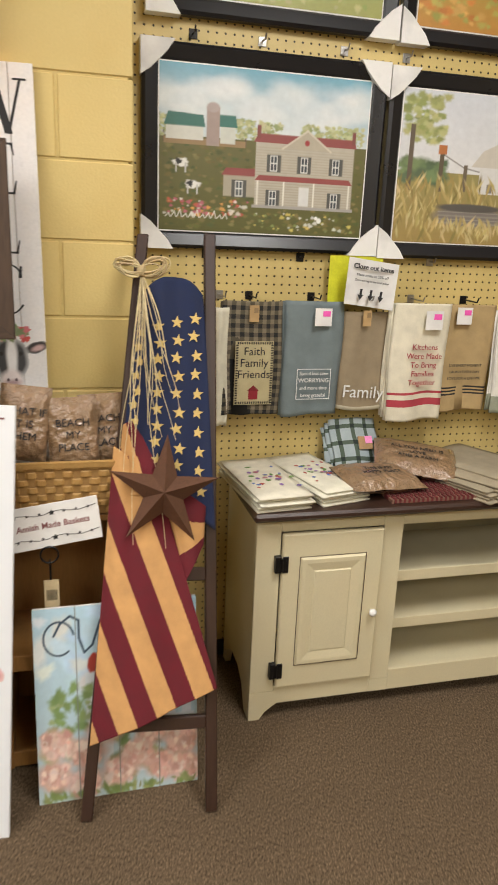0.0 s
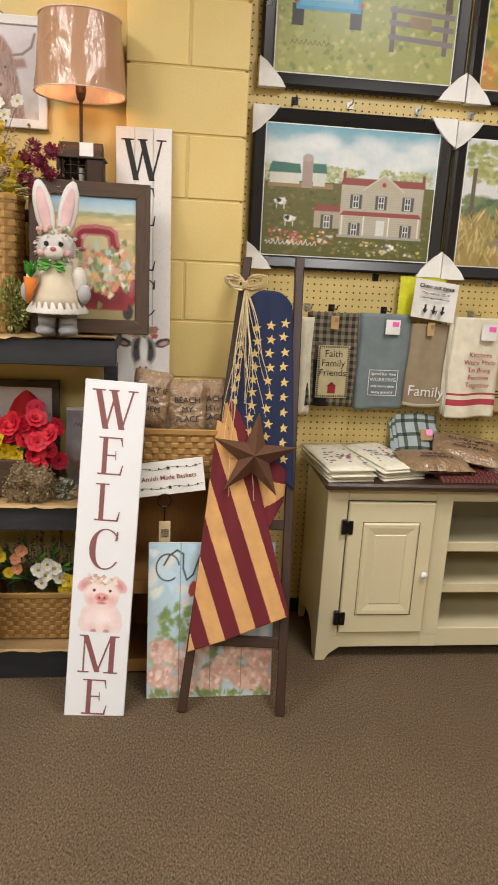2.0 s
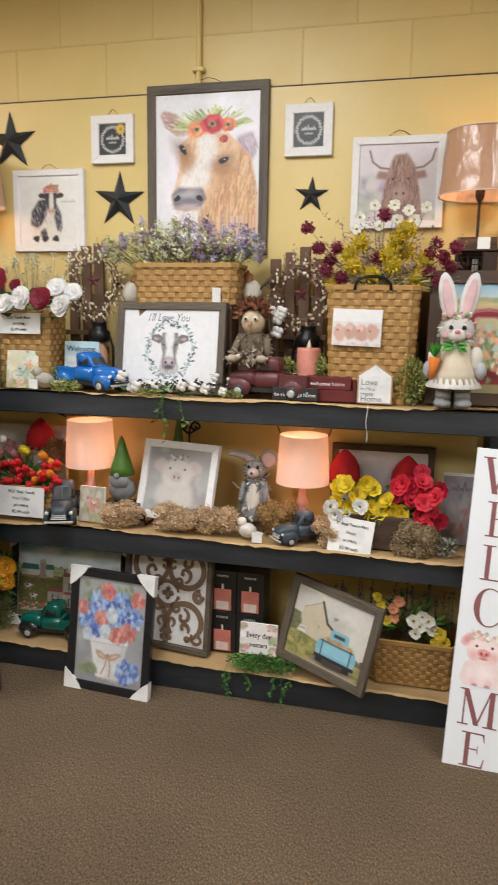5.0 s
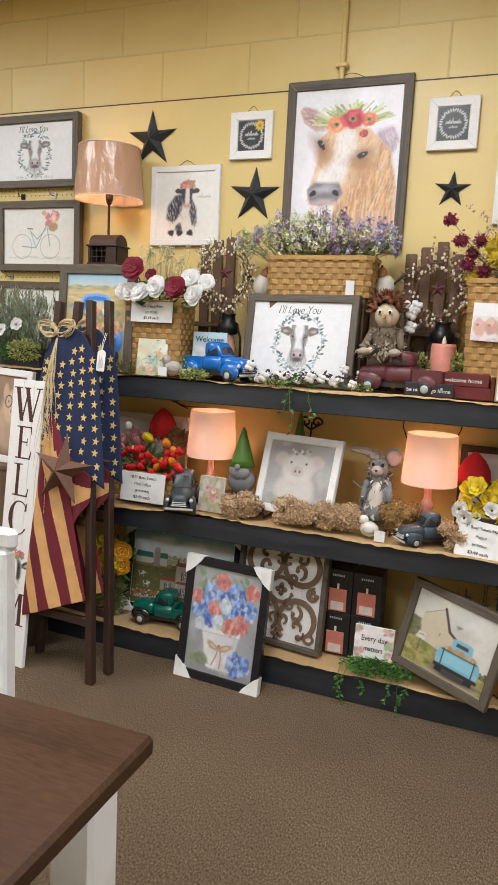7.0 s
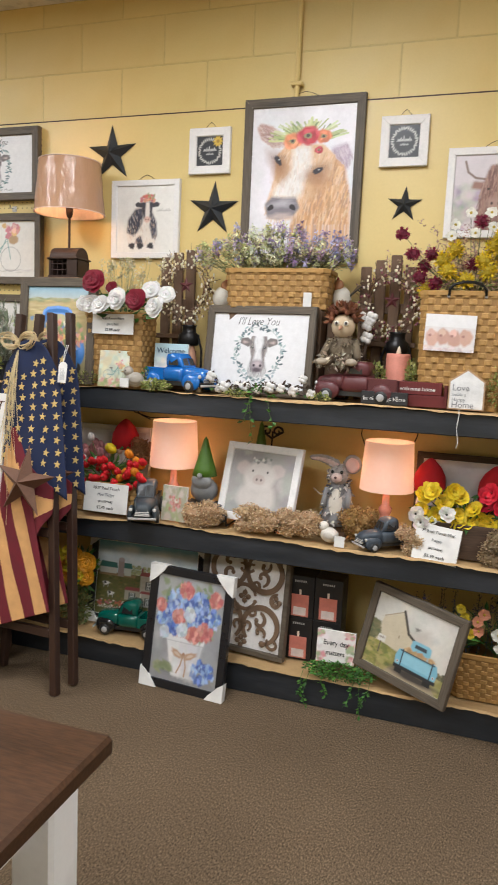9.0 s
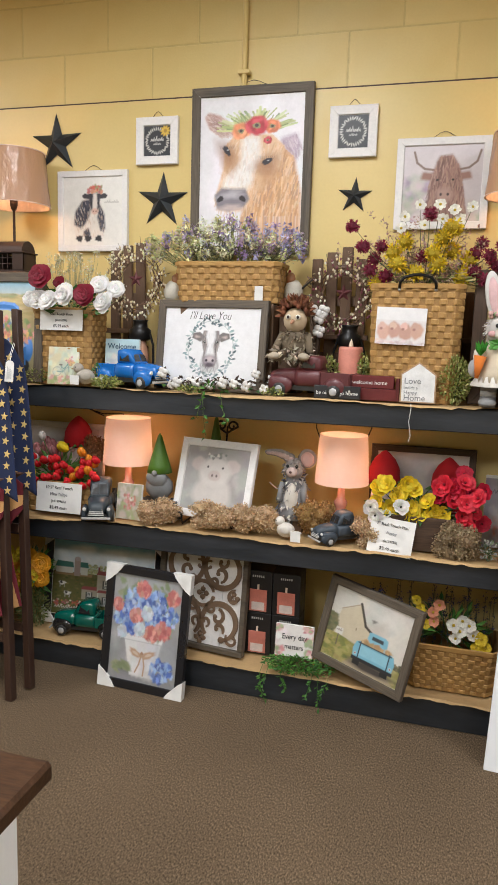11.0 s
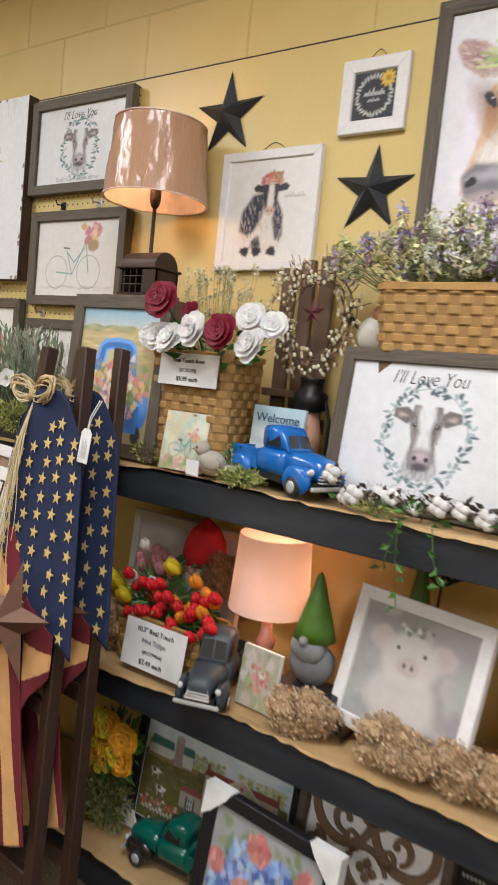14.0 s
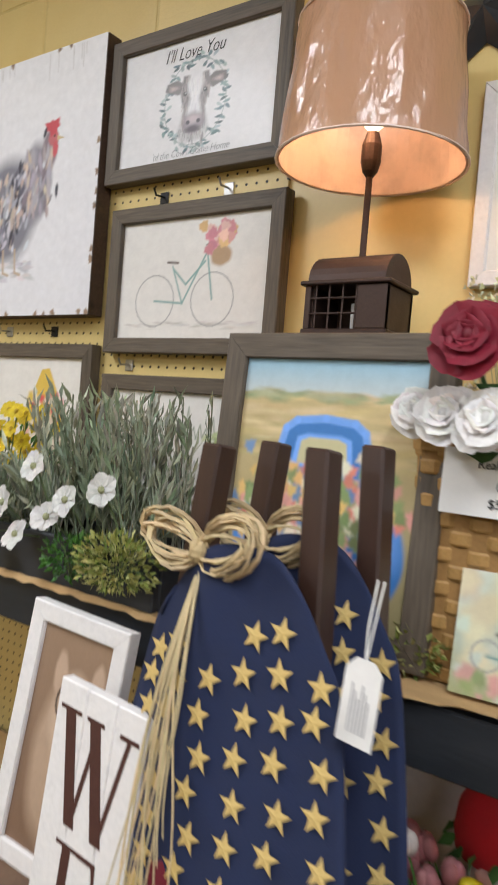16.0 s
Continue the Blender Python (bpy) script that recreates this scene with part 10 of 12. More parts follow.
tagged(MB().box(-1.865, -1.705, -0.292, -0.20, MID + 0.0635, MID + 0.084, (0.018, 0.018, 0.02), b=0.003).done("black_book", PLAIN), "black book lying on the floral box", "book")
a = plain_art(0.112, 0.145, (0.40, 0.38, 0.28), [(0.34, 0.36, 0.20), (0.46, 0.42, 0.32), (0.56, 0.50, 0.44), (0.28, 0.30, 0.16)], 60)
a.dabs(0.3, 0.3, 0.75, 0.7, 30, 0.05, 0.06, [(0.60, 0.30, 0.30), (0.62, 0.56, 0.50), (0.5, 0.2, 0.16)])
little_canvas("floral_canvas", "small sage floral canvas leaning beside the lamp", Matrix.Translation((-1.955, -0.305, MID + 0.004)) @ pose(0, 0, 0, -8, 0, -4) @ FACE, 0.112, 0.145, a)
a = plain_art(0.13, 0.26, (0.34, 0.32, 0.36), [(0.40, 0.38, 0.42), (0.28, 0.27, 0.32), (0.45, 0.42, 0.42)], 40)
a.dabs(0.3, 0.05, 0.9, 0.5, 20, 0.06, 0.05, [(0.45, 0.20, 0.16), (0.40, 0.30, 0.30)])
script(a, 0.2, 0.78, 0.7, 4, 0.002, (0.08, 0.08, 0.1), 0.06)
little_canvas("welcome_canvas", "tall dusky welcome canvas at the shelf end", Matrix.Translation((-0.520, -0.17, MID + 0.004)) @ pose(0, 0, 0, -5, 0, 0) @ FACE, 0.13, 0.27, a)

# tulips in a basket, with sign
e = basket(Matrix.Translation((-2.22, -0.245, MID + 0.003)), 0.30, 0.15, 0.13, 6, "low dark splint basket of faux tulips", 0.036)
f = planted("tulip_bouquet", "bouquet of red, orange, yellow and pink faux tulips", "faux flowers", (-2.22, -0.27, 0.75), "faux bouquets")
mb = MB()
tips = []
def spot(x, z, y=-0.30):
    p = (x + rnd.uniform(-0.006, 0.006), y + rnd.uniform(-0.02, 0.02), z + rnd.uniform(-0.006, 0.006))
    tips.append(p)
    return p


def one_tulip(p, r, col, axis):
    mb = MB()
    tulip(mb, p, r, col, axis)
    mb.done("tulip_bloom", FAUX, f, smooth=True)


for _ in range(27):
    one_tulip(spot(rnd.uniform(-2.33, -2.02), rnd.uniform(0.762, 0.875), -0.315), 0.0165, (0.72, 0.014, 0.022), (rnd.uniform(-0.3, 0.3), -0.8, 0.6))
for x, z in ((-2.10, 0.905), (-2.085, 0.87), (-2.075, 0.83), (-2.13, 0.815), (-2.19, 0.825), (-2.06, 0.86), (-2.15, 0.79)):
    one_tulip(spot(x, z), 0.018, (0.80, 0.27, 0.01), (rnd.uniform(-0.3, 0.3), -0.6, 0.8))
for x, z in ((-2.385, 0.835), (-2.365, 0.80), (-2.40, 0.81), (-2.345, 0.815), (-2.40, 0.85), (-2.20, 0.91)):
    one_tulip(spot(x, z), 0.021, (0.76, 0.60, 0.01), (rnd.uniform(-0.5, 0.3), -0.6, 0.6))
for _ in range(12):
    one_tulip(spot(rnd.uniform(-2.36, -2.24), rnd.uniform(0.86, 0.93), -0.24), 0.017, (0.60, 0.26, 0.27), (rnd.uniform(-0.3, 0.3), -0.4, 0.9))
for x, z in ((-2.29, 0.955), (-2.33, 0.86), (-2.27, 0.86)):
    one_tulip(spot(x, z), 0.016, (0.70, 0.66, 0.62), (0.1, -0.3, 0.9))
mb = MB()
stems(mb, (-2.22, -0.24, 0.72), tips, 0.0018, (0.10, 0.22, 0.05))
greens(mb, (-2.24, -0.26, 0.81), (0.15, 0.04, 0.05), 130, 0.06, 0.016, [(0.10, 0.24, 0.05), (0.16, 0.30, 0.08)])
mb.done("stems", LEAF, f)
dried_bunch(-2.12, -0.17, 0.84, 0.07, 0.05, 0.06, 900, "round bunch of brown dried florets behind tulips", [(0.30, 0.15, 0.07), (0.38, 0.21, 0.10)])
dried_bunch(-2.40, -0.30, MID, 0.05, 0.05, 0.075, 800)
price_sign(Matrix.Translation((-2.285, -0.372, MID + 0.020)) @ pose(0, 0, 0, -8, 0, 0) @ FACE, 0.205, 0.122, (('10.5" Real Touch', 0.018), ("Mini Tulips", 0.018), ("(#113996A)", 0.014), ("$2.49 each", 0.018)), "white printed tulip price sign leaning on the basket")

for x, y, rx, ry, rz, n in ((-1.755, -0.33, 0.10, 0.05, 0.052, 1400), (-1.545, -0.33, 0.105, 0.05, 0.056, 1500), (-1.37, -0.32, 0.10, 0.055, 0.064, 1500), (-1.145, -0.25, 0.075, 0.06, 0.075, 1100), (-0.935, -0.335, 0.065, 0.045, 0.05, 800), (-1.0, -0.26, 0.07, 0.05, 0.05, 500)):
    dried_bunch(x, y, MID + 0.002, rx, ry, rz, n, cols=DRIED if x != -1.145 else [(0.40, 0.24, 0.08), (0.34, 0.18, 0.06), (0.46, 0.30, 0.12)])
dried_bunch(-0.605, -0.345, MID - 0.02, 0.088, 0.05, 0.075, 1500, "bunch of tan dried florets hanging over the edge", [(0.34, 0.25, 0.14), (0.42, 0.32, 0.19), (0.26, 0.18, 0.10)])
moss_tuft(-0.50, -0.33, MID + 0.003, 0.03, 0.035, 120, cols=[(0.20, 0.26, 0.16), (0.5, 0.5, 0.46)])

# poppies in a wooden planter
e = thing("planter_box", (-0.72, -0.255, MID + 0.004), "brown wooden planter box of faux poppies", "planter")
for x0, x1, y0, y1 in ((-0.15, 0.15, -0.065, -0.053), (-0.15, 0.15, 0.053, 0.065), (-0.15, -0.138, -0.0528, 0.0528), (0.138, 0.15, -0.0528, 0.0528)):
    MB().box(x0, x1, y0, y1, 0, 0.125, b=0.002).done("side_board", RUSTWOOD, e)
MB().box(-0.137, 0.137, -0.0525, 0.0525, 0.002, 0.10).done("filling", RUSTWOOD, e)
f = planted("poppy_bouquet", "bouquet of yellow, red and white faux poppies", "faux flowers", (-0.74, -0.27, 0.78), "faux bouquets")
mb = MB()
tips = []
def poppy(x, z, r, col, y=-0.30, heart=(0.03, 0.03, 0.02)):
    p = (x, y + rnd.uniform(-0.025, 0.02), z)
    tips.append(p)
    ax = Vector((rnd.uniform(-0.8, 0.8), -1, rnd.uniform(-0.1, 1.0)))
    mb = MB()
    bloom(mb, p, ax, r * 0.98, 7, rnd.uniform(0.25, 0.55), col, 1, 0.2, 1.0)
    bloom(mb, p, ax, r * 0.66, 6, rnd.uniform(0.7, 1.1), col, 1, 0.2, 1.0)
    mb.ell(Vector(p) + ax.normalized() * r * 0.22, (r * 0.12,) * 3, heart, 7, 5)
    mb.done("bloom", FAUX, f, smooth=True)
for x, z in ((-0.90, 0.85), (-0.865, 0.875), (-0.83, 0.83), (-0.80, 0.885), (-0.845, 0.795), (-0.775, 0.79), (-0.74, 0.77), (-0.70, 0.785), (-0.72, 0.82), (-0.80, 0.765), (-0.665, 0.775), (-0.77, 0.855), (-0.90, 0.80)):
    poppy(x, z, 0.037, (0.80, 0.58, 0.008), heart=(0.62, 0.42, 0.01))
    poppy(x + rnd.uniform(-0.035, 0.035), z + rnd.uniform(-0.04, 0.03), 0.034, (0.78, 0.60, 0.02), -0.275, (0.62, 0.42, 0.01))
for x, z in ((-0.665, 0.89), (-0.62, 0.87), (-0.59, 0.83), (-0.55, 0.85), (-0.605, 0.785), (-0.565, 0.79), (-0.64, 0.83), (-0.60, 0.90), (-0.575, 0.745), (-0.69, 0.87)):
    poppy(x, z, 0.038, (0.68, 0.016, 0.04), heart=(0.25, 0.01, 0.02))
    poppy(x + rnd.uniform(-0.035, 0.035), z + rnd.uniform(-0.04, 0.03), 0.034, (0.60, 0.014, 0.05), -0.275, (0.25, 0.01, 0.02))
for x, z in ((-0.815, 0.80), (-0.925, 0.79), (-0.90, 0.765), (-0.87, 0.76)):
    poppy(x, z, 0.033, (0.78, 0.76, 0.70), -0.325)
mb = MB()
stems(mb, (-0.73, -0.26, 0.73), tips, 0.0018)
greens(mb, (-0.74, -0.27, 0.78), (0.18, 0.04, 0.05), 110, 0.05, 0.016, GREEN)
mb.done("stems", LEAF, f)
price_sign(Matrix.Translation((-0.925, -0.375, MID + 0.004)) @ pose(0, 0, 0, -12, 0, 0) @ pose(0, 0, 0, 0, 6, 0) @ FACE, 0.158, 0.130, (('7" Real Touch Mini', 0.015), ("Poppy", 0.015), ("(#134256)", 0.012), ("$3.49 each", 0.016)), "white curled poppy price sign on the shelf edge", curl=0.006)

# lamp cords
mb = MB()
mb.tube([(-1.36, -0.10, 0.80), (-1.32, -0.14, 0.785), (-1.26, -0.14, 0.80), (-1.20, -0.11, 0.85)], 0.0028, 6)
tagged(mb.done("lamp_cord", CARD), "white lamp cord looping across the shelf", "cord", "lamp cords")
for pts in ([(-2.16, -0.01, 1.02), (-2.20, -0.03, 1.04), (-2.24, -0.03, 1.075), (-2.26, -0.03, 1.10)], [(-1.98, -0.012, 0.90), (-2.06, -0.02, 1.035), (-2.16, -0.02, 1.03), (-2.24, -0.02, 1.05)], [(-1.185, -0.02, 1.088), (-1.19, -0.02, 1.03), (-1.17, -0.02, 0.98)], [(-0.96, -0.012, 1.088), (-0.965, -0.014, 1.04), (-0.98, -0.02, 1.0)]):
    mb = MB()
    mb.tube(pts, 0.0025, 6)
    tagged(mb.done("lamp_cord", BLACKM), "dark lamp cord against the wall", "cord", "lamp cords")
mb = MB()
mb.tube([(-0.80, -0.38, TOP + 0.006), (-0.798, -0.392, TOP - 0.01), (-0.803, -0.393, 1.12), (-0.795, -0.393, 1.07), (-0.80, -0.393, 1.05)], 0.0012, 5)
tagged(mb.done("loose_thread", CARD), "pale loose thread hanging over the shelf edge", "thread")

# ---- bottom shelf ----
e = framed("farm_picture", "dark framed farm print with white corner guards on the shelf", Matrix.Translation((-2.345, -0.22, LOW + 0.004)) @ pose(0, 0, 0, -8, 0, 2) @ FACE, 0.545, 0.40, 0.036, BLACKF, house_painting(0.473, 0.328), 0.025, "standing pictures", round_rail=True)
corner_guards(e, 0.545, 0.40, 0.025, 0.07)


def vase_art(w, h):
    a = Art(w, h)
    a.fade(0, 1, (0.26, 0.26, 0.27), (0.34, 0.36, 0.38))
    a.dabs(0.0, 0.0, 1.0, 1.0, 70, 0.10, 0.08, [(0.30, 0.30, 0.31), (0.37, 0.38, 0.39), (0.33, 0.32, 0.31)], soft=0.9)
    a.shape([(0.06, 0.04), (0.94, 0.04), (0.86, 0.13), (0.14, 0.13)], (0.22, 0.22, 0.23), 0.06)
    a.shape([(0.19, 0.46), (0.77, 0.46), (0.66, 0.055), (0.32, 0.055)], (0.66, 0.66, 0.66), 0.012)
    a.shape([(0.60, 0.45), (0.77, 0.45), (0.66, 0.06), (0.58, 0.06)], (0.50, 0.51, 0.54), 0.05)
    a.dabs(0.33, 0.08, 0.62, 0.42, 30, 0.05, 0.04, [(0.70, 0.70, 0.70), (0.60, 0.60, 0.62), (0.66, 0.65, 0.63)], soft=0.8)
    a.shape([(0.18, 0.47), (0.78, 0.47), (0.765, 0.39), (0.205, 0.39)], (0.68, 0.68, 0.69), 0.012)
    a.line([(0.205, 0.385), (0.765, 0.385)], 0.003, (0.38, 0.38, 0.40), 0.7)
    for cx, tilt in ((0.39, 0.3), (0.58, -0.3)):
        a.disc(cx, 0.27, 0.095, 0.032, (0.46, 0.30, 0.20), 12, 0.15, -tilt, 0.25)
        a.disc(cx, 0.27, 0.050, 0.014, (0.58, 0.46, 0.36), 10, 0.1, -tilt, 0.3)
    a.disc(0.485, 0.27, 0.025, 0.022, (0.36, 0.22, 0.14), 8, 0.1)
    a.line([(0.48, 0.26), (0.45, 0.17), (0.40, 0.09)], 0.006, (0.44, 0.29, 0.19))
    a.line([(0.50, 0.26), (0.53, 0.16), (0.52, 0.07)], 0.006, (0.44, 0.29, 0.19))
    script(a, 0.30, 0.425, 0.36, 6, 0.0025, (0.58, 0.36, 0.34), 0.03)
    a.dabs(0.06, 0.08, 0.26, 0.15, 14, 0.06, 0.022, [(0.22, 0.26, 0.14), (0.30, 0.32, 0.18), (0.16, 0.20, 0.12)], 0.6)
    a.dabs(0.08, 0.46, 0.92, 0.94, 34, 0.05, 0.03, [(0.20, 0.26, 0.14), (0.28, 0.32, 0.20)], 1.5)
    for cx, cy, r, c in ((0.18, 0.60, 0.15, 0), (0.34, 0.76, 0.16, 0), (0.62, 0.78, 0.15, 0), (0.80, 0.66, 0.15, 0), (0.28, 0.52, 0.10, 0), (0.78, 0.14, 0.16, 0), (0.62, 0.58, 0.12, 0),
                         (0.44, 0.88, 0.09, 1), (0.36, 0.62, 0.08, 1), (0.88, 0.84, 0.08, 1), (0.60, 0.47, 0.09, 1), (0.76, 0.52, 0.10, 1), (0.08, 0.7, 0.06, 1), (0.52, 0.66, 0.07, 2), (0.16, 0.45, 0.05, 2), (0.42, 0.5, 0.06, 2)):
        cols = ([(0.09, 0.16, 0.48), (0.18, 0.28, 0.60), (0.30, 0.42, 0.68), (0.06, 0.10, 0.34), (0.40, 0.50, 0.70)], [(0.52, 0.18, 0.16), (0.62, 0.32, 0.27), (0.42, 0.12, 0.12)], [(0.45, 0.52, 0.60), (0.56, 0.60, 0.64)])[c]
        for _ in range(60):
            t, q = rnd.uniform(0, 6.28), r * rnd.random() ** 0.5
            a.disc(cx + q * math.cos(t), cy + q * math.sin(t) * w / h, 0.030, 0.024, jit(rnd.choice(cols), 0.25), 7, 0.25, rnd.uniform(0, 3), 0.35, 0.9)
    return a


M = Matrix.Translation((-1.945, -0.452, 0.0)) @ pose(0, 0, 0, 0, 0, -4) @ pose(0, 0, 0, -8, 0, 0) @ pose(0, 0, 0, 0, 0.8, 0) @ FACE
e = framed("vase_picture", "black framed print of blue flowers with corner guards", M, 0.362, 0.485, 0.033, BLACKF, vase_art(0.296, 0.419), 0.024, "standing pictures")
corner_guards(e, 0.362, 0.485, 0.024, 0.078)


def scroll_panel():
    m = Matrix.Translation((-1.79, -0.235, LOW + 0.004)) @ pose(0, 0, 0, 0, 0, -8) @ pose(0, 0, 0, -7, 0, 0) @ FACE
    w, h = 0.40, 0.46
    e = thing("scroll_panel", (0, 0, 0), "white wood panel with carved brown scrollwork in a frame", "wall panel", m=m)
    for a0, a1, b0, b1 in ((0, w, h - 0.022, h), (0, w, 0, 0.022), (0, 0.022, 0.022, h - 0.022), (w - 0.022, w, 0.022, h - 0.022)):
        MB().box(a0 + 0.0004, a1 - 0.0004, b0 + 0.0004, b1 - 0.0004, 0, 0.032, b=0.002).done("frame_rail", GREYWOOD, e)
    for k in range(4):
        MB().box(0.022 + k * (w - 0.044) / 4, 0.022 + (k + 1) * (w - 0.044) / 4 - 0.001, 0.022, h - 0.022, 0.004, 0.012, b=0.001).done("plank", WHITEF, e)
    wood = material("carved_brown_wood", (0.20, 0.125, 0.075), 0.65, scale=30, vary=0.3, bump=0.3)
    def arc(cx, cy, r0, r1, a0, a1, wd):
        mb = MB()
        n = 26
        vs = []
        for k in range(n + 1):
            t = k / n
            a, r = a0 + (a1 - a0) * t, r0 + (r1 - r0) * t
            for s in (-1, 1):
                for z in (0.012, 0.019):
                    q = r + s * wd / 2 * (0.7 + 0.5 * math.sin(math.pi * t))
                    vs.append((cx + q * math.cos(a), cy + q * math.sin(a), z))
        fs = []
        for k in range(n):
            a = 4 * k
            fs += [(a + 1, a + 3, a + 7, a + 5), (a, a + 1, a + 5, a + 4), (a + 2, a + 6, a + 7, a + 3)]
        fs += [(0, 2, 3, 1), (4 * n, 4 * n + 1, 4 * n + 3, 4 * n + 2)]
        mb.add(vs, fs)
        mb.ell((cx + r1 * math.cos(a1), cy + r1 * math.sin(a1), 0.014), (wd * 0.75, wd * 0.75, 0.006), nu=10, nv=6)
        mb.done("scroll", wood, e, "carved brown scroll")
    for sx in (-1, 1):
        for cy, fl in ((0.34, 1), (0.12, -1)):
            cx = w / 2 + sx * 0.085
            t0 = (math.pi if sx > 0 else 0) - sx * fl * 0.75
            arc(cx, cy, 0.083, 0.070, t0, t0 + sx * fl * 5.3, 0.019)
            arc(cx - sx * 0.012, cy - 0.022 * fl, 0.034, 0.010, -fl * 1.4, -fl * 1.4 + sx * fl * 4.6, 0.013)
            arc(cx - sx * 0.004, cy + 0.026 * fl, 0.026, 0.009, fl * 0.6, fl * 0.6 - sx * fl * 4.0, 0.012)
    for sx in (-1, 1):
        for cx, cy, r, a0 in ((0.145, 0.40, 0.030, 0.5), (0.145, 0.06, 0.030, 2.6), (0.145, 0.23, 0.034, 1.5), (0.045, 0.285, 0.026, 4.0), (0.045, 0.175, 0.026, 2.2), (0.02, 0.345, 0.022, 1.0), (0.02, 0.115, 0.022, 5.0)):
            arc(w / 2 + sx * cx, cy, r, r * 0.35, a0 if sx > 0 else math.pi - a0, (a0 if sx > 0 else math.pi - a0) + sx * 4.6, 0.010)
    arc(w / 2, 0.23, 0.05, 0.05, 0.2, 2.9, 0.012)
    arc(w / 2, 0.23, 0.05, 0.05, 3.4, 6.0, 0.012)
    for cx, cy in ((w / 2, 0.42), (w / 2, 0.23), (w / 2, 0.045), (0.06, 0.23), (w - 0.06, 0.23)):
        for k in range(4):
            t = k * math.pi / 2
            mb = MB()
            mb.leaf((cx, cy, 0.014), (math.cos(t), math.sin(t), 0.0), 0.034, 0.016, GREY, (0, 0, 1))
            mb.ell((cx + 0.016 * math.cos(t), cy + 0.016 * math.sin(t), 0.014), (0.012, 0.012, 0.005), nu=8, nv=5)
            mb.done("carved_leaf", wood, e)


scroll_panel()


def candle_box(x, y, z, w, h):
    e = thing("candle_box", (x, y, z), "black box with a coral pillar candle on its front", "candle box", "boxed candles")
    MB().box(0, w, 0, 0.11, 0, h, (0.014, 0.013, 0.014), b=0.001).done("carton", PLAIN, e)
    MB().box(0.020, w - 0.020, -0.003, -0.0005, 0.006, h * 0.56, (0.60, 0.20, 0.15), b=0.002).done("candle_picture", PLAIN, e, "coral candle picture")
    MB().box(0.03, w - 0.03, -0.0045, -0.0032, 0.012, 0.045, (0.70, 0.60, 0.56)).done("label", PLAIN, e, "pale paper label")
    MB().box(w / 2 - 0.004, w / 2 + 0.004, -0.003, -0.0006, h * 0.56, h * 0.68, (0.75, 0.62, 0.5)).done("flame", PLAIN, e)
    mb = MB()
    for k in range(6):
        mb.box(w / 2 - 0.024 + k * 0.0085, w / 2 - 0.020 + k * 0.0085, -0.0022, -0.0004, h * 0.85, h * 0.85 + 0.008, (0.5, 0.48, 0.45))
    mb.done("printed_bars", PLAIN, e, "small printed bars")


for k, (x, z) in enumerate(((-1.412, LOW + 0.004), (-1.297, LOW + 0.004), (-1.412, LOW + 0.18), (-1.297, LOW + 0.18))):
    candle_box(x, -0.245, z, 0.112, 0.174)
for x in (-1.30,):
    moss_tuft(-1.165, -0.355, LOW + 0.004, 0.14, 0.03, 900, "bright green fern sprig spilling over the shelf edge", GREEN + [(0.14, 0.34, 0.05)], 0.045)
e = planted("fern_plant", "green fern fronds trailing over the bottom shelf edge", "faux plant", (-1.2, -0.4, LOW))
mb = MB()
for x0, l in ((-1.30, 0.10), (-1.275, 0.06), (-1.22, 0.05), (-1.075, 0.13), (-1.10, 0.07), (-1.04, 0.05)):
    pts = [(x0, -0.36, LOW + 0.02), (x0, -0.405, LOW + 0.005), (x0 + rnd.uniform(-0.02, 0.02), -0.41, LOW - l * 0.5), (x0 + rnd.uniform(-0.03, 0.03), -0.405, LOW - l)]
    mb.tube(pts, 0.0012, 4, (0.06, 0.18, 0.03))
    for k in range(14):
        p = Vector(pts[1]).lerp(Vector(pts[3]), k / 13)
        mb.leaf(p, (rnd.uniform(-1, 1), -0.3, rnd.uniform(-0.6, 0.1)), 0.018, 0.010, jit(rnd.choice(GREEN)))
mb.done("leaves", LEAF, e)
a = plain_art(0.150, 0.125, (0.72, 0.69, 0.67), [(0.74, 0.71, 0.69)], 10)
for x, y in ((0.08, 0.85), (0.12, 0.15), (0.9, 0.12), (0.92, 0.5), (0.85, 0.9)):
    a.dabs(x - 0.1, y - 0.12, x + 0.1, y + 0.12, 14, 0.05, 0.06, [(0.62, 0.26, 0.30), (0.66, 0.42, 0.40), (0.34, 0.40, 0.24)])
e = little_canvas("saying_canvas", "small floral bordered saying canvas by the candles", Matrix.Translation((-1.262, -0.325, LOW + 0.052)) @ pose(0, 0, 0, -7, 0, 0) @ FACE, 0.150, 0.125, a)
for k, t_ in enumerate(("Every day", "matters")):
    text("lettering", t_, 0.030 if k == 0 else 0.028, e, Matrix.Translation((0.075, 0.068 - 0.038 * k, 0.002)), INK, "black script lettering", "CENTER", squeeze=0.85)
tagged(MB().box(-1.25, -1.12, -0.318, -0.26, LOW + 0.003, LOW + 0.05, b=0.002).done("wooden_riser", PICKET), "small wooden block under the saying canvas", "wooden riser")


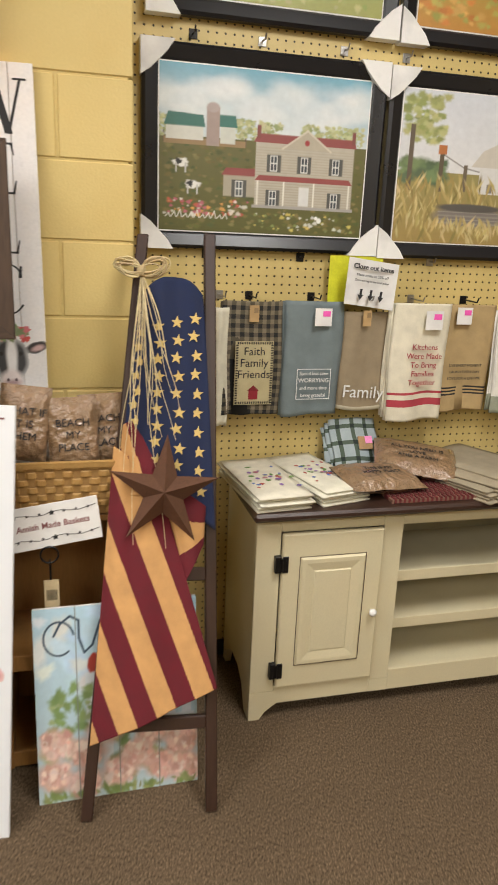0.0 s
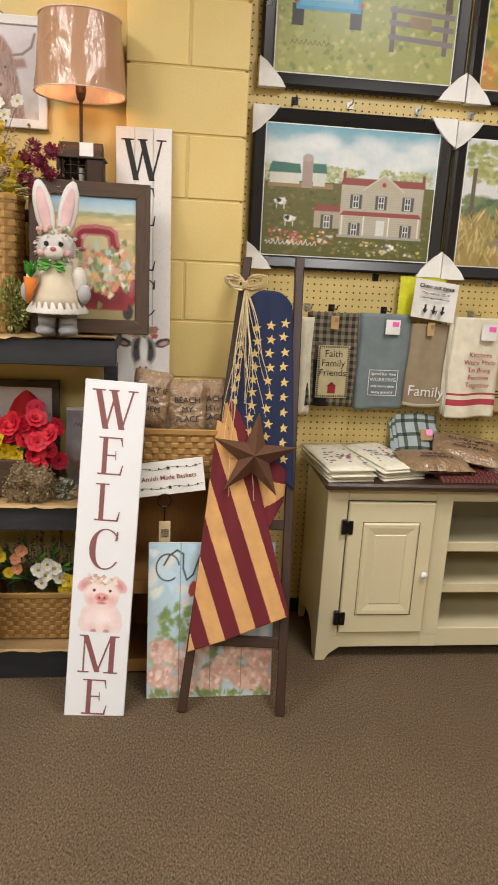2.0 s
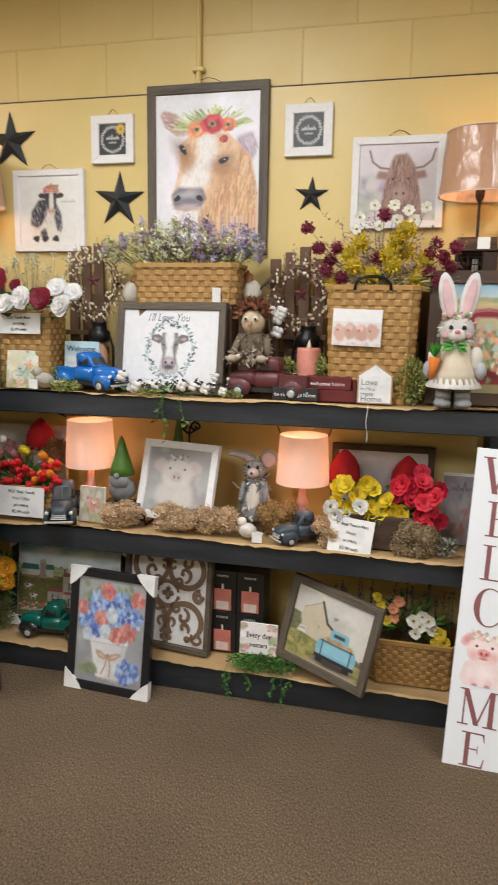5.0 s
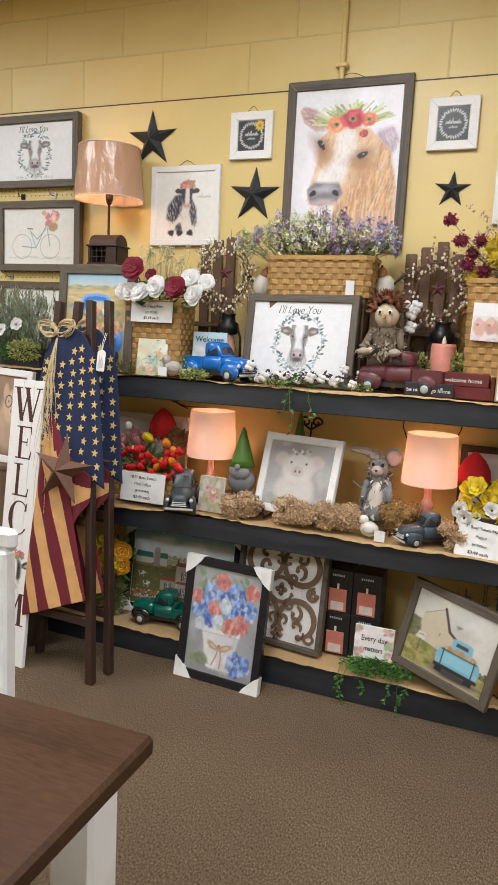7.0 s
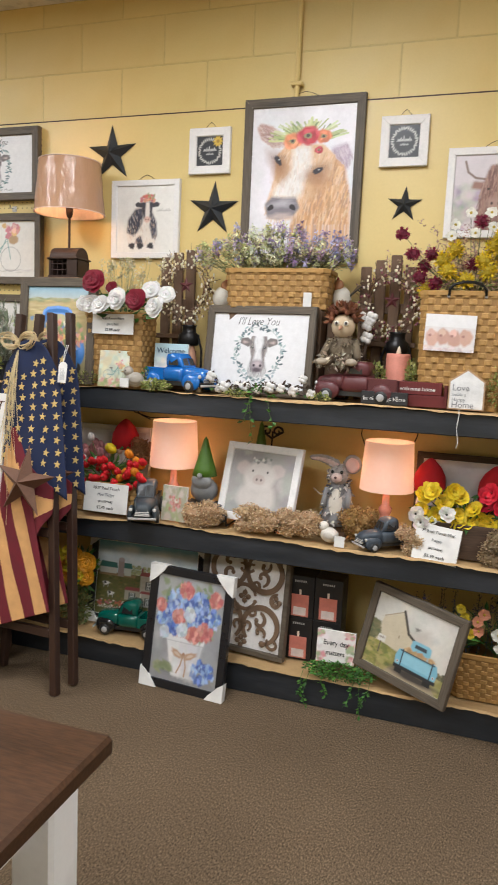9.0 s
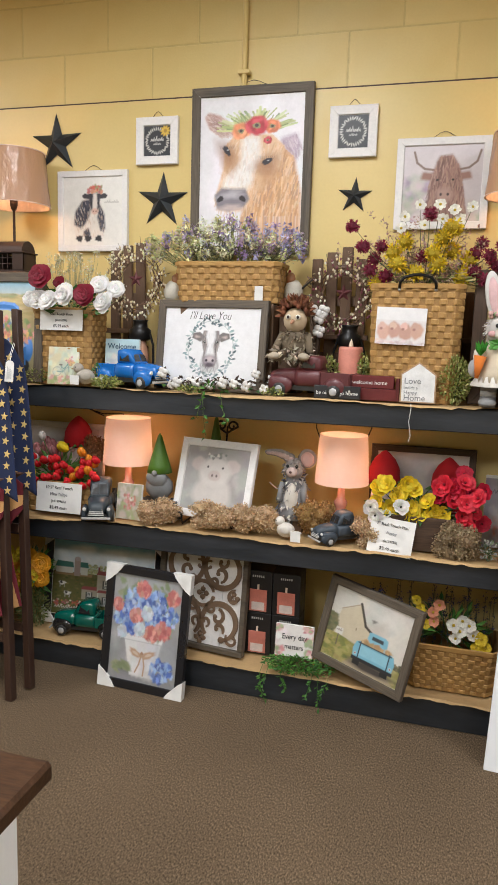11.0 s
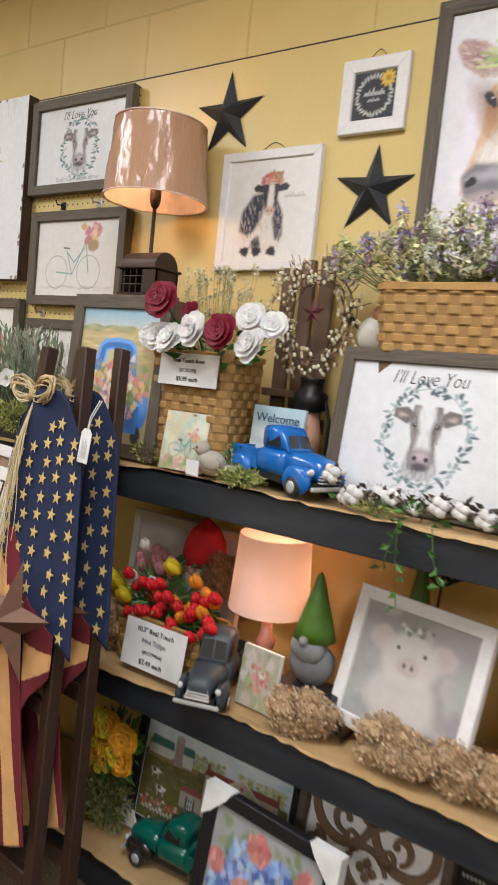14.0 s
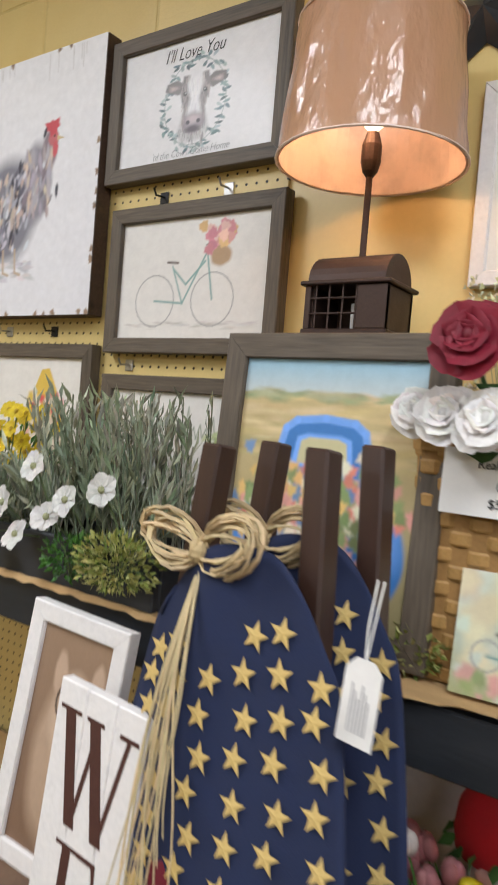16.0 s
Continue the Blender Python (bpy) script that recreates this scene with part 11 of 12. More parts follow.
def church_art(w, h):
    a = Art(w, h)
    a.fade(0.0, 1.0, (0.66, 0.62, 0.54), (0.58, 0.57, 0.53))
    a.dabs(0.3, 0.45, 1.0, 1.0, 40, 0.10, 0.07, [(0.62, 0.59, 0.53), (0.56, 0.55, 0.51), (0.68, 0.65, 0.59)], soft=0.9)
    # meadow and lane
    a.shape([(0, 0), (1, 0), (1, 0.26), (0.62, 0.30), (0.30, 0.34), (0, 0.40)], (0.27, 0.25, 0.08), 0.03)
    a.dabs(0.0, 0.02, 0.32, 0.36, 110, 0.035, 0.025, [(0.26, 0.25, 0.07), (0.36, 0.31, 0.12), (0.18, 0.20, 0.06)], 0.5)
    a.dabs(0.80, 0.02, 1.0, 0.26, 60, 0.03, 0.025, [(0.28, 0.26, 0.09), (0.38, 0.33, 0.14)], 0.5)
    a.shape([(0.28, 0.0), (0.96, 0.0), (0.84, 0.12), (0.40, 0.12)], (0.36, 0.29, 0.20), 0.03)
    # plank church with a dark verge
    a.shape([(0.02, 0.36), (0.64, 0.32), (0.64, 0.50), (0.48, 0.60), (0.36, 0.86), (0.13, 0.70), (0.10, 0.52), (0.02, 0.50)], (0.56, 0.49, 0.36), 0.008)
    for k in range(14):
        a.line([(0.10, 0.38 + 0.024 * k), (0.50, 0.36 + 0.022 * k)], 0.0012, (0.48, 0.41, 0.29), 0.5)
    a.line([(0.13, 0.71), (0.36, 0.87)], 0.004, (0.38, 0.31, 0.22))
    a.line([(0.355, 0.875), (0.47, 0.61), (0.70, 0.47)], 0.010, (0.07, 0.06, 0.05))
    a.disc(0.56, 0.72, 0.030, 0.020, (0.24, 0.23, 0.21), 10, 0.3, 0.3, 0.5)
    a.rect(0.36, 0.50, 0.375, 0.54, (0.30, 0.24, 0.17))
    a.dabs(0.0, 0.36, 0.10, 0.60, 70, 0.025, 0.03, [(0.10, 0.11, 0.06), (0.16, 0.16, 0.08), (0.22, 0.20, 0.11)])
    a.dabs(0.84, 0.24, 1.0, 0.31, 40, 0.016, 0.014, [(0.12, 0.11, 0.07), (0.20, 0.18, 0.10)])
    a.rect(0.155, 0.20, 0.17, 0.38, (0.12, 0.10, 0.08))
    a.rect(0.12, 0.36, 0.215, 0.45, (0.62, 0.60, 0.55))
    script(a, 0.13, 0.405, 0.07, 3, 0.0015, (0.25, 0.2, 0.18), 0.015)
    # back of a pale blue pickup
    a.disc(0.64, 0.085, 0.28, 0.055, (0.06, 0.05, 0.045), 14, 0.1, 0, 0.4)
    for x in (0.46, 0.82):
        a.rect(x - 0.045, 0.07, x + 0.045, 0.19, (0.02, 0.02, 0.02))
    a.shape([(0.52, 0.38), (0.54, 0.56), (0.58, 0.575), (0.74, 0.575), (0.78, 0.55), (0.79, 0.38)], (0.22, 0.46, 0.58), 0.01)
    a.shape([(0.58, 0.48), (0.585, 0.53), (0.725, 0.53), (0.73, 0.48)], (0.05, 0.06, 0.07), 0.008)
    a.dabs(0.48, 0.36, 0.82, 0.43, 60, 0.030, 0.020, [(0.50, 0.33, 0.16), (0.42, 0.27, 0.14), (0.58, 0.42, 0.24)])
    a.shape([(0.40, 0.16), (0.385, 0.28), (0.41, 0.38), (0.46, 0.40), (0.46, 0.37), (0.84, 0.37), (0.84, 0.40), (0.89, 0.38), (0.915, 0.28), (0.90, 0.16)], (0.20, 0.44, 0.56), 0.008)
    a.rect(0.47, 0.21, 0.83, 0.35, (0.27, 0.52, 0.63))
    for x in (0.465, 0.835):
        a.line([(x, 0.18), (x, 0.39)], 0.005, (0.04, 0.06, 0.08))
    a.line([(0.44, 0.375), (0.86, 0.375)], 0.005, (0.05, 0.07, 0.09))
    a.rect(0.385, 0.125, 0.915, 0.175, (0.025, 0.025, 0.03))
    for x in (0.425, 0.875):
        a.disc(x, 0.215, 0.016, 0.020, (0.60, 0.62, 0.62))
        a.disc(x, 0.215, 0.009, 0.011, (0.25, 0.06, 0.05))
    return a


M = Matrix.Translation((-1.110, -0.300, LOW + 0.062)) @ pose(0, 0, 0, 0, 0, -22) @ pose(0, 0, 0, -10, 0, 0) @ pose(0, 0, 0, 0, 8.0, 0) @ FACE
framed("church_picture", "grey wood framed print of a blue truck by a church", M, 0.385, 0.335, 0.030, GREYWOOD, church_art(0.325, 0.275), 0.026, "standing pictures")
e = basket(Matrix.Translation((-0.60, -0.205, LOW + 0.003)), 0.34, 0.24, 0.175, 10, "wide honey splint basket of lavender and spring flowers", 0.034, 0.9)
f = planted("spring_bouquet", "bouquet of white, yellow and coral faux flowers", "faux flowers", (-0.62, -0.22, 0.3), "faux bouquets")
mb = MB()
tips = []
for x, z, r, c in ((-0.735, 0.45, 0.02, 1), (-0.72, 0.42, 0.02, 1), (-0.74, 0.40, 0.018, 1), (-0.675, 0.41, 0.022, 2), (-0.655, 0.44, 0.022, 2), (-0.67, 0.375, 0.02, 2), (-0.70, 0.36, 0.02, 1), (-0.60, 0.37, 0.026, 0), (-0.575, 0.35, 0.026, 0), (-0.545, 0.375, 0.024, 0), (-0.57, 0.39, 0.024, 0), (-0.59, 0.32, 0.022, 0), (-0.53, 0.34, 0.024, 0), (-0.50, 0.33, 0.024, 1), (-0.485, 0.30, 0.024, 1), (-0.515, 0.295, 0.022, 1)):
    p = (x, -0.30, z)
    tips.append(p)
    mb = MB()
    daisy(mb, p, (rnd.uniform(-0.4, 0.4), -1, 0.3), r, ((0.82, 0.80, 0.72), (0.74, 0.55, 0.02), (0.72, 0.30, 0.17))[c], n=6)
    mb.done("bloom", FAUX, f)
mb = MB()
stems(mb, (-0.60, -0.21, 0.26), tips, 0.0016, (0.08, 0.22, 0.04))
greens(mb, (-0.62, -0.27, 0.36), (0.13, 0.03, 0.08), 60, 0.06, 0.016, GREEN)
mb.done("stems", LEAF, f)
f = planted("lavender_bouquet", "dark purple lavender bunch filling the basket", "faux flowers", (-0.7, -0.2, 0.3), "faux bouquets")
mb = MB()
for _ in range(120):
    p = Vector((-0.72 + rnd.uniform(-0.22, 0.27), -0.20 + rnd.uniform(-0.09, 0.08), 0.30 + rnd.uniform(-0.02, 0.17)))
    mb.tube([p - Vector((0, 0, 0.07)), p], 0.001, 4, (0.06, 0.09, 0.06))
    crumbs(mb, p, (0.008, 0.008, 0.028), 14, 0.0065, [(0.050, 0.050, 0.11), (0.08, 0.07, 0.17), (0.035, 0.045, 0.065)])
mb.done("spikes", FAUX, f)
# yellow and orange flowers at the shelf's foot
f = planted("marigold_bouquet", "bouquet of orange and yellow faux flowers with baby moss", "faux flowers", (-2.35, -0.3, LOW), "faux bouquets")
mb = MB()
for x, z, r in ((-2.36, 0.43, 0.036), (-2.30, 0.405, 0.04), (-2.34, 0.36, 0.042), (-2.39, 0.35, 0.036), (-2.30, 0.34, 0.036), (-2.43, 0.41, 0.036)):
    mb = MB()
    rose(mb, (x, -0.31, z), (rnd.uniform(-0.3, 0.3), -1, 0.2), r, (0.76, 0.36, 0.012))
    mb.done("bloom", FAUX, f, "orange bloom")
mb = MB()
for _ in range(26):
    daisy(mb, (-2.37 + rnd.uniform(-0.07, 0.06), -0.33, 0.38 + rnd.uniform(-0.1, 0.09)), (rnd.uniform(-0.3, 0.3), -1, 0.3), 0.017, (0.74, 0.60, 0.02), n=5)
mb.done("florets", FAUX, f)
mb = MB()
greens(mb, (-2.36, -0.29, 0.20), (0.075, 0.05, 0.09), 700, 0.016, 0.009, [(0.20, 0.24, 0.08), (0.28, 0.30, 0.12), (0.14, 0.18, 0.05)])
greens(mb, (-2.36, -0.28, 0.36), (0.08, 0.04, 0.08), 70, 0.05, 0.018, GREEN)
stems(mb, (-2.36, -0.28, LOW + 0.004), [(-2.36, -0.3, 0.4), (-2.3, -0.3, 0.38), (-2.4, -0.3, 0.34)], 0.003)
mb.done("greens", LEAF, f)


# ---- left end: second pair of flag ladders ----
M_l2 = Matrix.Translation((-2.372, -0.690, 0)) @ pose(0, 0, 0, 0, 0, -4) @ pose(0, 0, 0, -6.8, 0, 0)
ladder = flag_ladder(M_l2, "dark wooden ladder hung with a starry cloth by the shelf", rails=((-0.180, -0.137), (0.175, 0.012)), off=-0.02, spread=0.06, quad=(-0.150, 0.078, 0.178, -0.215), tops=(1.36, 1.36, 0.76, 0.93), tall=1.475, knot=(-0.095, 1.345), star=(0.020, 0.815), reach=0.085, fall=0.10)
copy_thing(ladder, Matrix.Translation((0.020, 0.096, 0.006)) @ M_l2)
e = thing("hang_tag", (0, 0, 0), "white paper hang tag tied to the ladder with string", "price tag", m=Matrix.Translation((-2.244, -0.594, 1.240)) @ pose(0, 0, 0, -5, 2, -8) @ Matrix.Scale(0.82, 4))
MB().prism([(-0.024, -0.048), (0.024, -0.048), (0.024, 0.036), (0.012, 0.048), (-0.012, 0.048), (-0.024, 0.036)], -0.0008, 0.0008).done("card", CARD, e)
mb = MB()
mb.tube([(0, 0, 0.04), (-0.01, 0.010, 0.08), (-0.028, 0.045, 0.13)], 0.0012, 4, (0.75, 0.74, 0.7))
mb.tube([(0, 0, 0.04), (-0.004, 0.012, 0.08), (-0.02, 0.047, 0.13)], 0.0012, 4, (0.75, 0.74, 0.7))
mb.done("string", PLAIN, e)
mb = MB()
for k in range(6):
    mb.box(-0.012 + 0.0045 * k, -0.0095 + 0.0045 * k, -0.0013, -0.0009, -0.035, 0.02 - 0.008 * (k % 3), (0.45, 0.45, 0.46))
mb.done("printed_bars", PLAIN, e)


# ---- pictures on the far pegboard ----
def rooster_art(w, h):
    a = Art(w, h)
    a.fade(0, 1, (0.70, 0.70, 0.74), (0.76, 0.76, 0.78))
    for _ in range(30):
        side = rnd.random()
        x, y = (rnd.uniform(0, 1), rnd.choice([rnd.uniform(0, 0.012), rnd.uniform(0.985, 1)])) if side < 0.5 else (rnd.choice([rnd.uniform(0, 0.012), rnd.uniform(0.985, 1)]), rnd.uniform(0, 1))
        a.disc(x, y, 0.012, 0.012, jit((0.26, 0.17, 0.11)), 7, 0.3)
    for _ in range(16):
        x = rnd.uniform(0.05, 0.95)
        a.line([(x, 0.99), (x + 0.004, 0.99 - rnd.uniform(0.03, 0.10))], 0.002, (0.52, 0.50, 0.50))
    a.disc(0.34, 0.40, 0.28, 0.20, (0.20, 0.20, 0.24), 18, 0.06, 0.35)
    a.disc(0.56, 0.50, 0.12, 0.16, (0.26, 0.25, 0.29), 14, 0.06, -0.3)
    a.disc(0.66, 0.62, 0.055, 0.09, (0.24, 0.19, 0.22), 12, 0.05, -0.2)
    for _ in range(330):
        u, v = rnd.gauss(0, 0.11), rnd.gauss(0, 0.075)
        a.disc(0.38 + u + 0.3 * v, 0.41 + v + 0.35 * u, 0.010, 0.026, jit(rnd.choice([(0.10, 0.10, 0.13), (0.36, 0.36, 0.42), (0.58, 0.58, 0.64), (0.18, 0.18, 0.22), (0.04, 0.04, 0.06), (0.50, 0.40, 0.34)])), 7, 0.1, rnd.uniform(-0.9, 0.3))
    a.dabs(0.50, 0.40, 0.68, 0.62, 60, 0.010, 0.03, [(0.42, 0.36, 0.36), (0.22, 0.19, 0.22), (0.56, 0.46, 0.36), (0.36, 0.34, 0.40)], 0.5)
    for k in range(8):
        a.curve(0.10, 0.46, 0.10 + 0.012 * k, 0.13 + 0.010 * k, 1.2, 2.9, 0.006, jit((0.10, 0.10, 0.13)))
    a.disc(0.685, 0.665, 0.035, 0.028, (0.50, 0.14, 0.15), 12, 0.05)
    a.disc(0.675, 0.71, 0.045, 0.028, (0.52, 0.07, 0.09), 10, 0.3)
    a.disc(0.70, 0.625, 0.018, 0.03, (0.55, 0.10, 0.12), 10, 0.1)
    a.shape([(0.71, 0.675), (0.76, 0.66), (0.71, 0.655)], (0.55, 0.44, 0.24))
    a.disc(0.69, 0.675, 0.006, 0.005, (0.03, 0.02, 0.02), 7)
    a.dabs(0.15, 0.14, 0.6, 0.22, 40, 0.03, 0.008, [(0.55, 0.55, 0.60), (0.45, 0.44, 0.50), (0.62, 0.60, 0.62)], 0.2)
    for x in (0.36, 0.45):
        a.line([(x, 0.26), (x + 0.01, 0.17), (x + 0.05, 0.16)], 0.007, (0.46, 0.36, 0.26))
    return a


e = thing("rooster_canvas", (0, 0, 0), "weathered white board painted with a dark rooster", "canvas picture", "wall pictures", m=at_wall(-3.78, 1.70, -0.012))
MB().box(0, 0.53, 0, 0.65, 0, 0.044, b=0.002).done("board", RUSTWOOD, e, "dark raw wooden edge")
a = rooster_art(0.528, 0.648)
a.offset = (0.001, 0.001, 0.0438)
a.done("painting", ART, e)
e = framed("cow_picture", "grey wood framed cow print hanging on the pegboard", at_wall(-3.245, 2.0, -0.012), 0.495, 0.325, 0.034, GREYWOOD, lovecow(0.427, 0.257), 0.030, "wall pictures")
lettered(e, 0.495, 0.325, 0.034, 0.030)
a = Art(0.407, 0.257)
a.rect(0, 0, 1, 1, (0.72, 0.70, 0.67))
a.dabs(0.05, 0.08, 0.95, 0.14, 40, 0.03, 0.006, [(0.55, 0.52, 0.50), (0.62, 0.60, 0.58)], 0.2)
bike(a, 0.46, 0.32, 0.33, (0.22, 0.36, 0.34), 1.5)
framed("bicycle_picture", "grey wood framed teal bicycle print on the pegboard", at_wall(-3.21, 1.615, -0.012), 0.475, 0.325, 0.034, GREYWOOD, a, 0.030, "wall pictures")
a = Art(0.387, 0.248)
a.rect(0, 0, 1, 1, (0.72, 0.70, 0.66))
script(a, 0.12, 0.62, 0.7, 8, 0.003, (0.30, 0.34, 0.26), 0.12)
script(a, 0.2, 0.34, 0.5, 7, 0.0025, (0.34, 0.34, 0.30), 0.09)
a.dabs(0.70, 0.52, 0.95, 0.7, 26, 0.02, 0.03, [(0.30, 0.38, 0.16), (0.45, 0.50, 0.28)])
framed("saying_picture", "grey wood framed saying print on the pegboard", at_wall(-3.205, 1.25, -0.012), 0.455, 0.316, 0.034, GREYWOOD, a, 0.030, "wall pictures")
a = Art(0.367, 0.365)
a.rect(0, 0, 1, 1, (0.72, 0.70, 0.66))
a.shape([(0.40, 0.42), (0.86, 0.42), (0.78, 0.72), (0.66, 0.93), (0.58, 0.92), (0.48, 0.72)], (0.66, 0.46, 0.08))
a.dabs(0.45, 0.45, 0.82, 0.75, 60, 0.03, 0.03, [(0.70, 0.52, 0.10), (0.58, 0.38, 0.06), (0.62, 0.10, 0.10), (0.72, 0.66, 0.54)])
a.disc(0.64, 0.40, 0.20, 0.22, (0.66, 0.58, 0.46), 14, 0.06)
framed("gnome_picture", "grey wood framed print of a yellow hatted gnome", at_wall(-3.68, 1.2, -0.012), 0.435, 0.433, 0.034, GREYWOOD, a, 0.030, "wall pictures")
framed("truck_picture", "brown framed red truck print on the pegboard", at_wall(-4.12, 1.2, -0.012), 0.42, 0.46, 0.04, RUSTWOOD, red_truck_art(0.34, 0.38), 0.028, "wall pictures")
a = Art(0.40, 0.47)
a.fade(0, 1, (0.16, 0.24, 0.08), (0.40, 0.50, 0.40))
a.dabs(0, 0, 1, 1, 160, 0.04, 0.04, [(0.16, 0.26, 0.08), (0.30, 0.38, 0.14), (0.46, 0.48, 0.26), (0.58, 0.34, 0.30)])
framed("meadow_picture", "dark framed green meadow print on the pegboard", at_wall(-4.30, 1.75, -0.012), 0.48, 0.55, 0.04, RUSTWOOD, a, 0.028, "wall pictures")
for x in (-3.60, -3.42, -3.08, -2.90, -3.15, -2.84):
    peg_hook(x, 1.668 if x in (-3.60, -3.42) else (1.965 if x in (-3.08, -2.90) else 1.59), 0.03, -0.008)


# ---- planter of lavender on the top shelf ----
e = thing("planter_box", (0, 0, 0), "black wooden planter box on the shelf end", "planter")
x0, x1, y0, y1, z0, z1 = -3.36, -2.70, -0.375, -0.20, TOP, 1.262
for nm, q in (("front_board", (x0, x1, y0, y0 + 0.016)), ("back_board", (x0, x1, y1 - 0.016, y1)), ("end_board", (x0, x0 + 0.016, y0 + 0.0165, y1 - 0.0165)), ("end_board", (x1 - 0.016, x1, y0 + 0.0165, y1 - 0.0165))):
    MB().box(q[0], q[1], q[2], q[3], z0, z1, b=0.003).done(nm, BLACKP, e)
MB().box(x0 + 0.017, x1 - 0.017, y0 + 0.017, y1 - 0.017, z0 + 0.002, z1 - 0.02, (0.05, 0.06, 0.03)).done("fill", CLOTH, e, "dark moss fill")
f = planted("lavender_bouquet", "bushy sage green lavender foliage with white anemones", "faux flowers", (-3.0, -0.3, 1.25), "faux bouquets")
mb = MB()
for _ in range(330):
    bx, by = rnd.uniform(-3.24, -2.72), rnd.uniform(-0.36, -0.20)
    top = Vector((bx + rnd.gauss(0.0, 0.05), by + rnd.gauss(-0.01, 0.035), (rnd.uniform(1.34, 1.52) if bx > -3.06 else rnd.uniform(1.28, 1.37))))
    base_ = Vector((bx, by, 1.25))
    col = jit(rnd.choice(SAGE), 0.25)
    mb.tube([base_, (base_ + top) / 2 + rvec(0.012), top], 0.0016, 3, col)
    for k in range(9):
        p = base_.lerp(top, 0.25 + 0.085 * k)
        d = (top - base_).normalized() + rvec(0.55)
        mb.leaf(p, d, rnd.uniform(0.028, 0.048), 0.0085, jit(col, 0.2))
mb.done("stems", LEAF, f, "grey green needle leaves")
for x, y, z in ((-3.02, -0.42, 1.31), (-2.98, -0.42, 1.26), (-2.86, -0.42, 1.335), (-2.91, -0.415, 1.30), (-3.10, -0.42, 1.34), (-3.16, -0.41, 1.28), (-2.79, -0.41, 1.36), (-3.07, -0.415, 1.25), (-2.95, -0.415, 1.38)):
    mb = MB()
    daisy(mb, (x, y, z), (rnd.uniform(-0.4, 0.5), -1, rnd.uniform(0, 0.6)), 0.027, (0.76, 0.75, 0.72), (0.42, 0.44, 0.24), 6)
    mb.tube([(x, y + 0.004, z), (x + 0.01, y + 0.06, 1.25)], 0.0015, 4, (0.16, 0.22, 0.1))
    mb.done("anemone", FAUX, f, "white anemone flower")
f = planted("lavender_bouquet", "purple lavender sprigs at the planter's end", "faux flowers", (-3.3, -0.3, 1.25), "faux bouquets")
mb, mb2 = MB(), MB()
for _ in range(80):
    p = Vector((rnd.uniform(-3.36, -3.19), rnd.uniform(-0.40, -0.22), rnd.uniform(1.27, 1.37)))
    mb2.tube([(p.x, p.y, 1.245), p], 0.0012, 3, (0.2, 0.25, 0.15))
    crumbs(mb, p, (0.006, 0.006, 0.022), 14, 0.006, [(0.20, 0.17, 0.34), (0.30, 0.26, 0.44), (0.15, 0.12, 0.25)])
mb.done("florets", FAUX, f)
mb2.done("stems", LEAF, f)
f = planted("mum_bouquet", "bright yellow button flowers above the planter", "faux flowers", (-3.25, -0.2, 1.25), "faux bouquets")
mb2 = MB()
for _ in range(46):
    p = Vector((rnd.uniform(-3.44, -3.11), rnd.uniform(-0.34, -0.20), rnd.uniform(1.35, 1.47)))
    mb = MB()
    daisy(mb, p, (rnd.uniform(-0.4, 0.4), -1, 0.5), 0.020, (0.72, 0.56, 0.012), (0.50, 0.34, 0.01), 9)
    mb.done("bloom", FAUX, f)
    mb2.tube([(p.x * 0.7 - 0.97, p.y, 1.25), p], 0.0015, 3, (0.2, 0.25, 0.08))
greens(mb2, (-3.27, -0.2, 1.37), (0.16, 0.04, 0.05), 120, 0.03, 0.01, GREEN)
mb2.done("stems", LEAF, f)
moss_tuft(-2.755, -0.40, 1.205, 0.075, 0.045, 620, "yellow green faux moss spilling over the planter", MOSS + [(0.36, 0.36, 0.10)], 0.05)
moss_tuft(-2.86, -0.40, 1.205, 0.05, 0.035, 300, "dark green moss spilling over the planter", GREEN, 0.04)

# ---- crate, sepia picture and third welcome sign below ----
e = thing("wooden_box", (0, 0, 0), "upright brown wooden box standing on the carpet", "wooden box")
for q in ((-3.10, -3.082, -0.56, -0.40), (-2.638, -2.62, -0.56, -0.40)):
    MB().box(*q, 0, 0.755, b=0.002).done("side_board", PICKET, e)
MB().box(-3.10, -2.62, -0.56, -0.40, 0.756, 0.775, b=0.002).done("top_board", PICKET, e)
MB().box(-3.081, -2.639, -0.555, -0.54, 0.004, 0.754, b=0.002).done("front_board", PICKET, e)
a = Art(0.150, 0.340)
a.fade(0, 1, (0.20, 0.12, 0.075), (0.30, 0.20, 0.13))
a.disc(0.54, 0.42, 0.40, 0.36, (0.46, 0.33, 0.23), 18, 0.04)
a.disc(0.60, 0.62, 0.30, 0.20, (0.55, 0.41, 0.30), 16, 0.04)
for s in (-1, 1):
    a.disc(0.60 + 0.26 * s, 0.80, 0.09, 0.10, (0.50, 0.36, 0.26), 12, 0.05, -0.4 * s)
    a.curve(0.60 + 0.14 * s, 0.68, 0.11, 0.075, 0, 6.3, 0.004, (0.05, 0.03, 0.02), 18)
a.line([(0.57, 0.68), (0.63, 0.68)], 0.004, (0.05, 0.03, 0.02))
a.disc(0.60, 0.56, 0.11, 0.065, (0.62, 0.46, 0.35), 12)
for s in (-1, 1):
    a.disc(0.60 + 0.04 * s, 0.56, 0.018, 0.022, (0.24, 0.14, 0.1), 8)
    a.disc(0.60 + 0.14 * s, 0.68, 0.02, 0.014, (0.06, 0.04, 0.03), 8)
